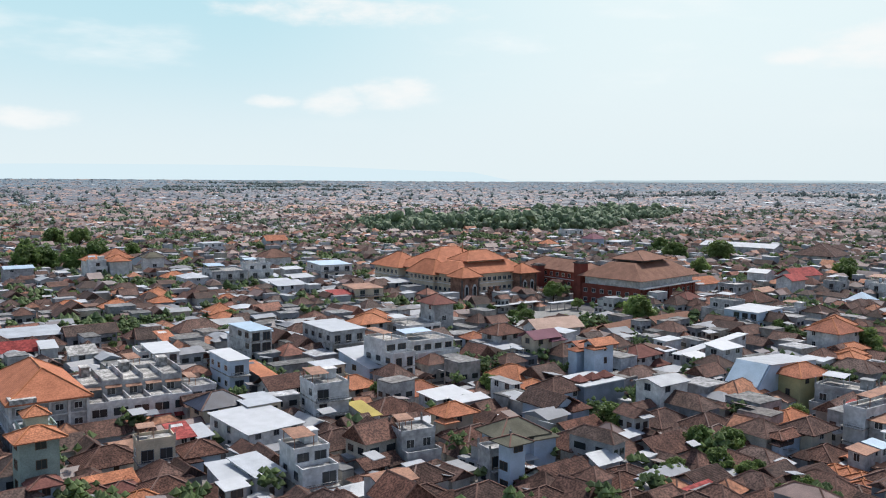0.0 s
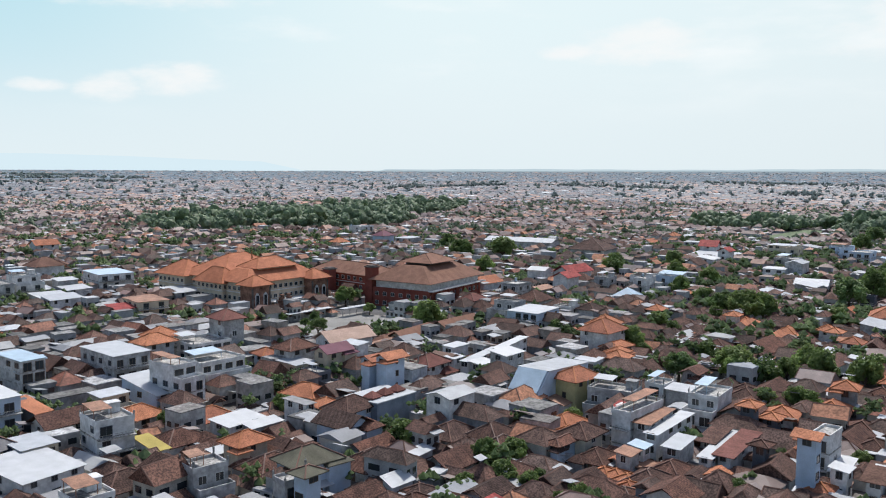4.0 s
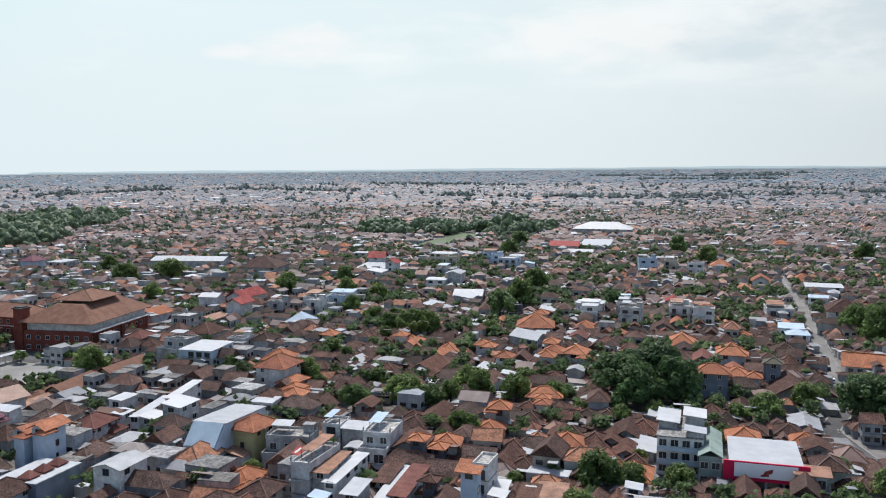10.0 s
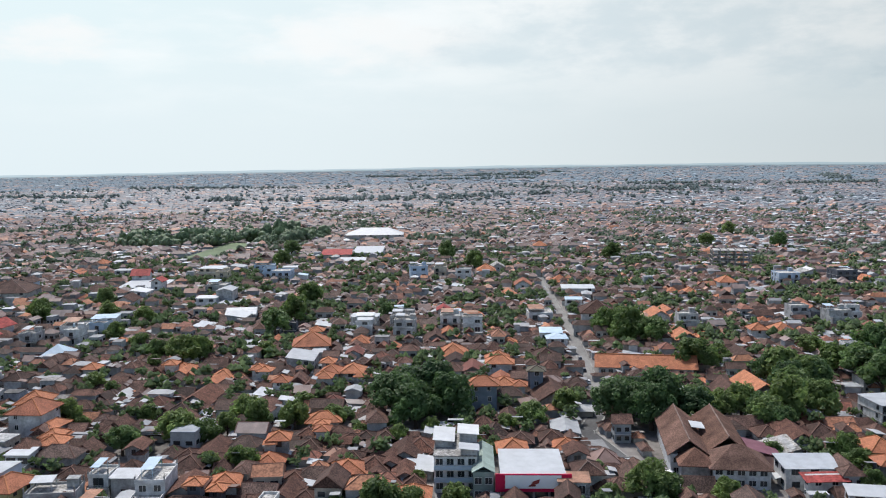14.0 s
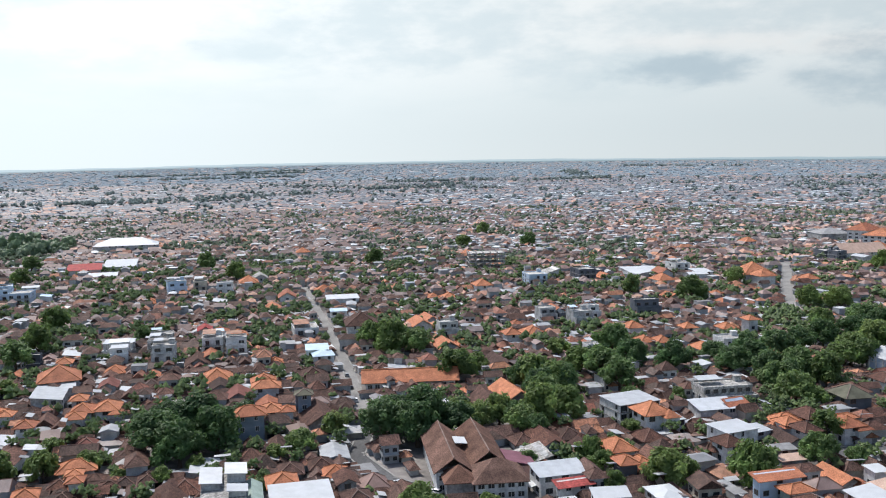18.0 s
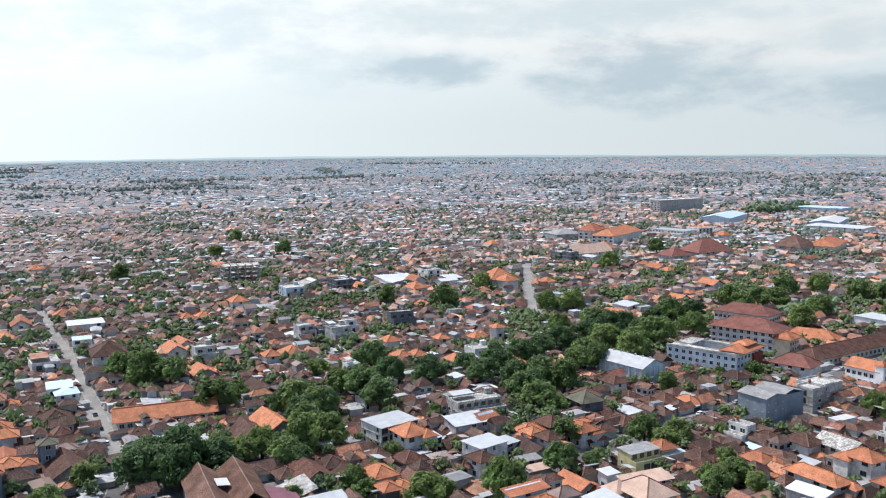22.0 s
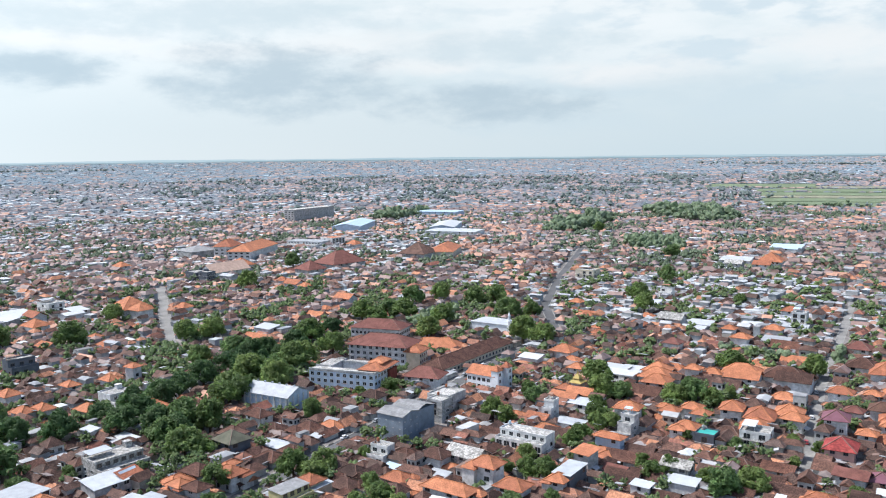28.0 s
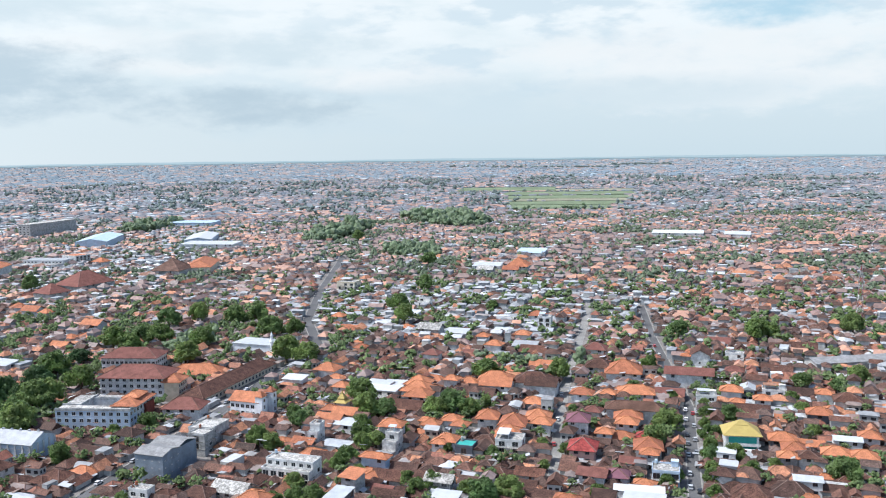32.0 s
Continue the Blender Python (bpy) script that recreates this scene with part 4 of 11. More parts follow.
def government_office():
    """The long orange-roofed office with corner towers."""
    s = Site("office_building", 132, 345, 18, "three-storey office complex, cream walls, joined orange tile roofs, dark stone towers", "office building")
    for x0, x1, y0, y1, z in ((2, 18, 46, 66, 12.5), (6, 44, 22, 52, 13), (0, 10, 16, 34, 12), (2, 42, 2, 22, 13)):
        s.wall(x0, x1, y0, y1, 0, z, WALL_CREAM)
        for f in (4.2, 8.4):
            s.ledge(x0, x1, y0, y1, f)
    s.hip(10, 56, 17, 21, 12.5, 6.2, TILE_OFFICE)
    s.hip(25, 37, 40, 31, 13, 9.0, TILE_OFFICE)
    s.hip(5, 25, 11, 19, 12, 6.0, TILE_OFFICE)
    s.hip(22, 12, 41, 21, 13, 5.0, TILE_OFFICE, top=4.0)
    s.wall(12, 32, 7, 17, 13.2, 18.2, WALL_CREAM, "cream lantern wall")
    s.hip(22, 12, 21, 11, 18.2, 4.0, TILE_OFFICE, 1.6)
    s.put("spire", Geo().ring([(0.35, 21.8), (0.2, 24.5), (0.05, 26.0)]), CAPS_ORANGE, "orange finial", pose(13, 12, 0))
    for cx in (5, 39):
        s.wall(cx - 4.6, cx + 4.6, -3.5, 4.5, 0, 12.4, CARVED, "dark carved brick and stone tower")
        s.hip(cx, 0.5, 9.8, 8.6, 12.4, 3.8, TILE_OFFICE, 1.3)
        for dx in (-2.2, 2.2):
            s.put("arch", Geo().add([(cx + dx + a, y, z) for y in (-3.75, -3.45) for a, z in ((-1.1, 1.2), (1.1, 1.2), (1.1, 8.0), (0.6, 8.9), (0, 9.3), (-0.6, 8.9), (-1.1, 8.0))], [(0, 1, 2, 3, 4, 5, 6), (13, 12, 11, 10, 9, 8, 7)] + [(i, i + 7, (i + 1) % 7 + 7, (i + 1) % 7) for i in range(7)]), WALL_WHITE, "pale arched window surround")
            s.put("arch_opening", Geo().box(cx + dx - 0.7, cx + dx + 0.7, -3.9, -3.7, 1.4, 8.2), GLASS)
        for dz in (0, 3.8, 7.6):
            for e in (-4.6, 4.6):
                s.put("pilaster", Geo().box(cx + e - 0.3, cx + e + 0.3, -3.8, -3.2, dz, dz + 3.6), STONE_DARK)
    s.windows(10, 2, 34, 2, 0, 3, 4.2, 3.0)
    s.windows(2, 22, 2, 2, 0, 3, 4.2, 3.0)
    s.windows(2, 66, 2, 46, 0, 3, 4.2, 3.0)
    s.windows(0, 34, 0, 16, 0, 3, 4.2, 3.0)
    s.windows(6, 52, 6, 34, 0, 3, 4.2, 3.0)
    s.windows(0, 16, 10, 16, 0, 3, 4.2, 3.0)
    s.put("porch", Geo().box(12, 32, -4, 2, 4.0, 4.6).box(12.5, 13.3, -3.6, -2.8, 0, 4).box(18, 18.8, -3.6, -2.8, 0, 4).box(25, 25.8, -3.6, -2.8, 0, 4).box(30.7, 31.5, -3.6, -2.8, 0, 4), WALL_WHITE, "white columned porch")
    claim(*(Vector((132, 345, 0)) + Matrix.Rotation(radians(18), 3, "Z") @ Vector((22, 31, 0))).xy, 50, 78, 18, 2)
    # the carved split gate before it
    g = thing("split_gate", 146.5, 338, 18, "carved red brick and grey stone split gateway", "gateway")
    for e in (-1, 1):
        geo = Geo()
        for i in range(7):
            h0, h1, a = i * 1.25, (i + 1) * 1.25, 4.6 - i * 0.6
            geo.box(min(e * 1.2, e * (1.2 + a)), max(e * 1.2, e * (1.2 + a)), -1.6 + i * 0.15, 1.6 - i * 0.15, h0, h1)
            geo.box(min(e * 1.2, e * (1.5 + a)), max(e * 1.2, e * (1.5 + a)), -1.8 + i * 0.15, 1.8 - i * 0.15, h1 - 0.3, h1 - 0.02)
        part("gate_half", geo.mesh("gate_half", CARVED), g)
    for x in (-11, -8, 8, 11, 14):
        geo = Geo()
        for i in range(4):
            geo.box(x - 1.1 + i * 0.2, x + 1.1 - i * 0.2, -1.1 + i * 0.2, 1.1 - i * 0.2, i * 1.1, i * 1.1 + 1.1)
        part("gate_pillar", geo.mesh("gate_pillar", CARVED), g)


def orange_hall():
    """The grey hall under one broad orange roof at the near edge, and the small tower before it."""
    s = Site("hall", -18.7, 200.2, 15, "grey three-storey hall with broad bright orange hipped roof", "hall")
    s.wall(-7.2, 7.2, -13.6, 13.6, 0, 10, WALL_GREY)
    s.put("roof", Geo().hip(14.4, 27.2, 10, 5.0, 1.0, 0.0, 0.35), TILE_OFFICE)
    part("ridge_cap", ridges(14.4, 27.2, 10, 5.0, 1.0, CAPS_ORANGE), s.ob)
    for z in (3.2, 6.6, 9.3):
        s.put("ledge", Geo().box(-7.5, 7.5, -13.9, 13.9, z, z + 0.25), WALL_WHITE)
    for x in (-7.2, -3.6, 0, 3.6, 7.2):
        s.put("pilaster", Geo().box(x - 0.25, x + 0.25, -13.95, -13.4, 0, 9.3), WALL_WHITE)
    for y in (-9, -3, 3, 9):
        s.put("pilaster", Geo().box(7.0, 7.55, y - 0.25, y + 0.25, 0, 9.3), WALL_WHITE)
    s.windows(-7.2, -13.6, 7.2, -13.6, 0, 3, 3.3, 3.6, 1.5, 1.2)
    s.windows(7.2, -13.6, 7.2, 13.6, 0, 3, 3.3, 4.5, 1.5, 1.2)
    s.put("roof_terrace", Geo().box(-7.4, -2.5, -14.6, -11, 9.9, 10.9), CONCRETE, "small walled roof terrace")
    claim(-18.7, 200.2, 15, 28, 15)
    t = Site("tower_house", -16.5, 173.5, 15, "narrow green-grey tower house with small orange hipped roof", "house")
    t.wall(-3, 3, -3, 3, 0, 8.4, WALL_GREEN)
    t.put("parapet", Geo().box(-3.1, 3.1, -3.1, -2.9, 8.4, 9.2).box(-3.1, -2.9, -2.9, 2.9, 8.4, 9.2).box(2.9, 3.1, -2.9, 2.9, 8.4, 9.2), WALL_GREEN)
    t.wall(-1.8, 2.0, -0.6, 2.8, 8.4, 10.6, WALL_CREAM, "cream rooftop room")
    t.hip(0.1, 1.1, 4.0, 3.6, 10.6, 1.4, TILE_ORANGE, 0.5)
    t.windows(-3, -3, 3, -3, 0, 2, 3.6, 3.0)
    claim(-16.5, 173.5, 6, 6, 15)


def terraced_row():
    """Five joined shop houses that step back above the street, with walled roof terraces."""
    for i in range(5):
        u, rot = 4.3, 12
        c, e = math.cos(radians(rot)), math.sin(radians(rot))
        x, y = -8.2 + (i + 0.5) * u * c, 192.6 + (i + 0.5) * u * e
        s = Site("shop_house", x, y, rot, "weathered white shop house with stepped walled roof terraces", "shop house")
        low, high = 6.2 + 0.15 * (i % 2), 9.2 + 0.3 * ((i * 2) % 3)
        s.wall(-u / 2 + 0.01, u / 2 - 0.01, 0, 8, 0, low, WALL_WHITE)
        s.wall(-u / 2 + 0.01, u / 2 - 0.01, 8, 20, 0, high, WALL_GREY)
        s.put("terrace", Geo().box(-u / 2 + 0.2, u / 2 - 0.2, 0.2, 7.9, low + 0.004, low + 0.1), CONCRETE)
        s.put("roof", Geo().box(-u / 2 + 0.2, u / 2 - 0.2, 8.2, 19.8, high + 0.004, high + 0.12), CONCRETE)
        s.put("party_wall", Geo().box(u / 2 - 0.24, u / 2 - 0.02, 0, 8, low, low + 1.1).box(u / 2 - 0.24, u / 2 - 0.02, 8, 20, high, high + 1.2), WALL_GREY, "stained dividing wall")
        s.put("parapet", Geo().box(-u / 2, u / 2, -0.12, 0.1, low - 0.3, low + 0.9), WALL_WHITE)
        s.put("awning", Geo().shed(u - 0.6, 1.2, 2.5, 3.0, 0.0, 0.08, 0, -0.7), TILE_RED if i > 1 else SHEET_GREY, "faded sheet awning over the shop front")
        s.put("awning", Geo().shed(u - 0.8, 1.0, low + 2.0, low + 2.4, 0.0, 0.08, 0, 7.4), SHEET_RUST, "rusty sheet awning over the terrace door")
        for z in (0.3, 3.5):
            part("window", kept(("win", 3.0, 1.7), lambda: window_mesh(3.0, 1.7)), s.ob, pose(0, 0, z + 0.4))
        part("window", kept(("win", 1.6, 1.7), lambda: window_mesh(1.6, 1.7)), s.ob, pose(-0.8 + 0.4 * (i % 3), 8, low + 0.25))
        if i % 2 == 0:
            s.put("stair_head", Geo().box(-0.9, 0.9, 16, 19, high + 0.1, high + 2.2).box(-1.1, 1.1, 15.8, 19.2, high + 2.2, high + 2.35), CONCRETE)
        a, b = x - 10 * e, y + 10 * c
        claim(a, b, u, 20, rot)


def sports_hall():
    s = Site("assembly_hall", 217, 336, 25, "large red brick hall with two-tier brown hipped tile roof", "hall")
    s.wall(-23, 23, -15, 15, 0, 8.6, BRICK_RED, "red brick lower wall")
    s.wall(-22, 22, -14, 14, 8.6, 12, WALL_WHITE, "white upper wall")
    s.hip(0, 0, 46, 30, 12, 6.2, TILE_HALL, 1.6, top=6.0)
    s.wall(-9, 9, -6.5, 6.5, 18.3, 19.4, STONE_DARK, "dark louvred band")
    s.hip(0, 0, 18, 13, 19.4, 3.4, TILE_HALL, 2.6)
    s.windows(-23, -15, 23, -15, 0, 2, 4.0, 4.0)
    s.windows(-23, 15, -23, -15, 0, 2, 4.0, 4.0)
    for x in range(-21, 24, 7):
        s.put("pilaster", Geo().box(x - 0.5, x + 0.5, -15.5, -15, 0, 9), BRICK_RED)
    s.put("canopy", Geo().box(-24, 24, -17.5, -15, 8.6, 9.0), WALL_WHITE, "white eaves canopy")
    claim(217, 336, 50, 34, 25, 2)
    w = Site("school_wing", 199, 374, 14, "long red brick wing with brown hipped tile roof", "school building")
    w.wall(-8, 8, -23, 23, 0, 11.5, BRICK_RED)
    w.hip(0, 0, 16, 46, 11.5, 4.6, TILE_HALL)
    w.windows(-8, 23, -8, -23, 0, 3, 3.8, 4.0)
    w.windows(-8, -23, 8, -23, 0, 3, 3.8, 4.0)
    w.ledge(-8, 8, -23, 23, 7.4)
    claim(199, 374, 18, 48, 14, 2)
    for x, y, h in ((191, 343, 17), (186, 376, 13)):
        t = Site("brick_tower", x, y, 14, "slim red brick stair tower with stepped cap", "tower")
        t.wall(-2.2, 2.2, -2.2, 2.2, 0, h, BRICK_RED)
        t.put("cap", Geo().box(-2.6, 2.6, -2.6, 2.6, h, h + 0.5).box(-1.8, 1.8, -1.8, 1.8, h + 0.5, h + 1.0), STONE_DARK)
    r = Site("gate_lodge", 222, 306, 18, "small flat-roofed red brick lodge with white rim", "lodge")
    r.wall(-6, 6, -4, 4, 0, 5.6, BRICK_RED)
    r.put("roof", Geo().box(-6.4, 6.4, -4.4, 4.4, 5.6, 6.1), WALL_WHITE)
    r.windows(-6, -4, 6, -4, 0, 1, 3.5, 3.5)
    claim(222, 306, 13, 9, 18)
    for x, y, w in ((150, 322, 24), (172, 322, 18)):
        c = Site("covered_walk", x, y, 18, "long white flat canopy on thin posts", "canopy")
        c.put("roof", Geo().box(-w / 2, w / 2, -1.6, 1.6, 3.4, 3.6), SHEET_WHITE)
        for i in range(5):
            c.put("post", Geo().box(-0.1, 0.1, -0.1, 0.1, 0, 3.4), METAL, "", pose(-w / 2 + 0.6 + i * (w - 1.2) / 4, 0, 0))
    # long low tiled row at the edge of the forecourt
    for x, y, w, d, rot, mt in ((142, 252, 44, 7, 26, SHEET_RUST), (164, 262, 26, 8, 26, TILE_HALL), (186, 268, 22, 9, 20, TILE_HALL)):
        cottage(x, y, w, d, rot, 1, mt, WALL_CREAM, "gable")


def blue_store():
    s = Site("warehouse", 149, 171, 20, "tall blue-grey rendered warehouse with sloping grey sheet roof", "warehouse")
    s.put("wall", Geo().add([(-13.5, -4.5, 0), (13.5, -4.5, 0), (13.5, 4.5, 0), (-13.5, 4.5, 0), (-13.5, -4.5, 6.4), (-8.5, -4.5, 11.2), (13.5, -4.5, 9.6), (13.5, 4.5, 9.6), (-8.5, 4.5, 11.2), (-13.5, 4.5, 6.4)],
                         [(0, 3, 2, 1), (0, 1, 6, 5, 4), (1, 2, 7, 6), (2, 3, 9, 8, 7), (3, 0, 4, 9), (5, 6, 7, 8), (4, 5, 8, 9)]), WALL_BLUE)
    s.put("roof", Geo().add([(-8.7, -4.8, 11.22), (13.8, -4.8, 9.62), (13.8, 4.8, 9.62), (-8.7, 4.8, 11.22), (-8.7, -4.8, 11.4), (13.8, -4.8, 9.8), (13.8, 4.8, 9.8), (-8.7, 4.8, 11.4)], BOXF), SHEET_GREY)
    s.put("roof_slope", Geo().add([(-13.7, -4.2, 6.5), (-8.7, -4.2, 11.25), (-8.7, 4.2, 11.25), (-13.7, 4.2, 6.5), (-13.8, -4.2, 6.65), (-8.8, -4.2, 11.4), (-8.8, 4.2, 11.4), (-13.8, 4.2, 6.65)], BOXF), SHEET_BLUE)
    s.put("lean_to_roof", Geo().add([(-10, -10, 3.4), (13, -10, 3.4), (13, -4.6, 4.6), (-10, -4.6, 4.6), (-10, -10, 3.55), (13, -10, 3.55), (13, -4.6, 4.75), (-10, -4.6, 4.75)], BOXF), SHEET_RUST, "rusty corrugated lean-to roof")
    s.wall(-9.6, 12.6, -9.6, -4.6, 0, 3.3, WALL_WHITE, "white lean-to wall")
    claim(149, 171, 28, 18, 20)


def skylight_store():
    """A long flat-roofed store with white coping and three tiled roof lights."""
    s = Site("store_building", 104, 182, 18, "dark slate-blue store with white flat roof and roof lights", "building")
    s.wall(-7, 7, -5.2, 5.2, 0, 6.6, WALL_SLATE)
    s.put("roof", Geo().box(-7.3, 7.3, -5.5, 5.5, 6.6, 6.85), SHEET_WHITE)
    for k in (-4.4, 0, 4.4):
        s.put("roof_light", Geo().hip(3.0, 3.0, 7.3, 1.3, 0.25, cx=k, cy=-1.2).box(k - 1.4, k + 1.4, -2.6, 0.2, 6.85, 7.3), TILE_MAROON, "small pyramid roof light with dull red tiles")
    claim(104, 182, 15, 11.5, 18)


def shop_front():
    s = Site("motorcycle_shop", 211, 51, 18, "white flat-roofed shop with crimson and white sign band", "shop")
    s.wall(-10, 10, -8, 8, 0, 6.6, WALL_GREY)
    s.put("roof", Geo().box(-10.2, 10.2, -8.2, 8.2, 6.6, 7.0), SHEET_WHITE, "bright white sheet roof")
    s.put("sign_band", Geo().box(-10.7, -10.25, -9.4, 9.4, 3.0, 7.5), MAGENTA, "crimson sign band")
    s.put("sign_panel", Geo().box(-10.85, -10.72, -6.8, 7.0, 3.9, 7.2), LETTER, "white sign panel")
    s.put("emblem", Geo().add([(-10.95, 0.9, 4.6), (-10.95, -1.3, 5.3), (-10.95, -1.5, 6.3), (-10.95, 0.2, 5.7), (-10.87, 0.9, 4.6), (-10.87, -1.3, 5.3), (-10.87, -1.5, 6.3), (-10.87, 0.2, 5.7)], BOXF).add([(-10.95, 1.3, 4.4), (-10.95, -0.6, 4.5), (-10.95, -0.5, 4.9), (-10.95, 1.0, 4.8), (-10.87, 1.3, 4.4), (-10.87, -0.6, 4.5), (-10.87, -0.5, 4.9), (-10.87, 1.0, 4.8)], BOXF), TILE_RED, "plain red wing-shaped emblem")
    for i in range(4):
        s.put("shop_window", Geo().box(-10.1, -9.95, -7.4 + i * 3.8, -4.2 + i * 3.8, 0.3, 2.8), GLASS)
    s.put("post", Geo().box(-12.2, -11.9, -9, -8.7, 0, 3).box(-12.2, -11.9, 8.7, 9, 0, 3), METAL)
    claim(211, 51, 23, 19, 18)
    g = Site("green_house", 208, 63, 18, "narrow shop house with dark green gabled sheet roof", "shop house")
    g.wall(-10, 10, -2.6, 2.6, 0, 7.4, WALL_GREEN)
    g.put("roof", Geo().gable(20, 5.2, 7.4, 1.6, 0.3), WALL_GREEN)
    g.windows(-10, 2.6, -10, -2.6, 0, 2, 3.4, 2.6)
    claim(208, 63, 21, 6, 18)
    w = Site("office_block", 210, 71, 18, "white three-storey block with rooftop sheet canopies", "building")
    w.wall(-9, 9, -5.5, 5.5, 0, 9.6, WALL_WHITE)
    w.put("roof", Geo().box(-9.2, 9.2, -5.7, 5.7, 9.6, 9.9), CONCRETE)
    for x0, x1, y0, y1, z in ((-3, 9, 0.5, 5.9, 11.6), (1, 9.4, -5.9, -0.5, 12.2), (-9, -4, -5.9, -1, 11.2)):
        w.put("canopy", Geo().shed(x1 - x0, y1 - y0, z, z + 0.5, 0.2, 0.12, (x0 + x1) / 2, (y0 + y1) / 2), SHEET_WHITE, "white sheet canopy")
        w.put("canopy_wall", Geo().box(x0 + 0.4, x1 - 0.4, y0 + 0.4, y1 - 0.4, 9.9, z - 0.1), WALL_GREY)
    w.windows(-9, 5.5, -9, -5.5, 0, 3, 3.2, 2.4)
    w.windows(-9, -5.5, 9, -5.5, 0, 3, 3.2, 3.2)
    w.put("balcony", Geo().box(-10.2, -9, -5.5, 5.5, 3.2, 3.4).box(-10.2, -9, -5.5, 5.5, 6.4, 6.6).box(-10.2, -10.1, -5.5, 5.5, 3.4, 4.3).box(-10.2, -10.1, -5.5, 5.5, 6.6, 7.5), SHEET_BLUE)
    claim(210, 71, 20, 13, 18)


def brown_school():
    s = Site("school_building", 246, 10, 12, "white two-storey school with several joined brown gabled tile roofs", "school building")
    s.wall(-13, 21, 1, 10.6, 0, 6.0, WALL_WHITE)
    s.put("roof", Geo().gable(34, 9.6, 6.0, 4.2, 0.9, 0.25, 4, 5.8), TILE_SCHOOL)
    s.wall(-9, 22, -10, 0, 0, 5.8, WALL_WHITE)
    s.put("roof", Geo().gable(31, 10, 5.8, 4.4, 0.9, 0.25, 6.5, -5), TILE_SCHOOL)
    s.wall(-21, -9.2, -13, 0.8, 0, 5.4, WALL_WHITE)
    s.put("roof", Geo().hip(12, 14, 5.4, 4.6, 1.0, 0.0, 0.2, -15, -6), TILE_SCHOOL)
    s.wall(-19, -13.2, 1.2, 8.6, 0, 5.4, WALL_GREY)
    s.put("roof", Geo().hip(8, 7.6, 5.4, 3.4, 0.9, 0.0, 0.2, -15.5, 4.8), TILE_SCHOOL)
    s.put("ridge_cap", Geo().beam((-13.6, 5.8, 10.25), (21.6, 5.8, 10.25), 0.16).beam((-9.6, -5, 10.25), (22.6, -5, 10.25), 0.16), CAPS)
    s.put("roof_annexe", Geo().shed(10, 8, 4.8, 6.8, 0.4, 0.15, -3.6, -14.6), PURPLE, "mauve sheet roof")
    s.wall(-8.4, 1.2, -18.4, -10.4, 0, 4.7, PINK, "pink end wall")
    s.put("roof_canopy", Geo().shed(6, 3.4, 8.2, 8.6, 0.2, 0.12, 7, 1), SHEET_WHITE, "white sheet canopy on the roof")
    for x in (-20, -17, -14, -11):
        s.put("column", Geo().box(x - 0.25, x + 0.25, -13.6, -13.1, 0, 5.2), WALL_WHITE)
    s.windows(-21, 0.8, -21, -13, 0, 2, 2.7, 2.4, 1.7, 1.4)
    s.windows(-13, 10.6, -13, 1, 0, 2, 2.7, 2.6, 1.7, 1.4)
    s.windows(-21, -13, -9.2, -13, 0, 2, 2.7, 3.0, 1.7, 1.4)
    claim(246, 7, 46, 32, 12)


def long_orange():
    s = Site("school_building", 346, 38, -80, "long single-storey building with orange gabled tile roof", "school building")
    s.wall(-18, 18, -6, 6, 0, 3.6, WALL_WHITE)
    s.put("roof", Geo().gable(38, 13, 3.6, 3.8, 0.9), TILE_ORANGE)
    s.put("ridge_cap", Geo().beam((-19.8, 0, 7.45), (19.8, 0, 7.45), 0.2), CAPS_ORANGE)
    s.windows(-18, -6, 18, -6, 0, 1, 3.3, 3.0)
    s.windows(-18, 6, -18, -6, 0, 1, 3.3, 3.0)
    claim(346, 38, 40, 15, -80)


def grey_block():
    s = Site("windowless_block", 290, -190, 19, "tall windowless blue-grey block with grey gabled sheet roof", "building")
    s.wall(-6.5, 6.5, -2.5, 8.5, 0, 11.0, WALL_SLATE)
    s.put("roof", Geo().gable(13, 11, 11.0, 1.5, 0.5, 0.18, 0, 3), SHEET_DULL)
    s.put("gable_wall", Geo().add([(-6.5, -2.5, 11.0), (-6.5, 8.5, 11.0), (-6.5, 3, 12.4), (-6.3, -2.5, 11.0), (-6.3, 8.5, 11.0), (-6.3, 3, 12.4)], [(0, 1, 2), (5, 4, 3), (0, 2, 5, 3), (2, 1, 4, 5)]), WALL_SLATE)
    s.wall(-4.5, 8.5, -16, -2.6, 0, 10.0, WALL_SLATE, "grey rear wall")
    s.put("roof", Geo().gable(13, 13.4, 10.0, 1.8, 0.5, 0.2, 2, -9.3), SHEET_DULL)
    for z in (2.8, 5.6, 8.4):
        for y in (-1, 3, 7):
            s.put("vent", Geo().box(-6.62, -6.45, y - 0.4, y + 0.4, z, z + 0.35), WALL_GREY)
        for x in (-5, -1.5, 2, 5.4):
            s.put("vent", Geo().box(-0.4, 0.4, 8.42, 8.6, z, z + 0.35), WALL_GREY, "", pose(x, 0, 0))
    claim(289, -194, 18, 28, 18)
    for x, y, w, d, n in ((303, -222, 11, 14, 3), (297, -214, 8, 8, 3)):
        block(x, y, w, d, 18, n, WALL_GREY, CONCRETE, False, False)


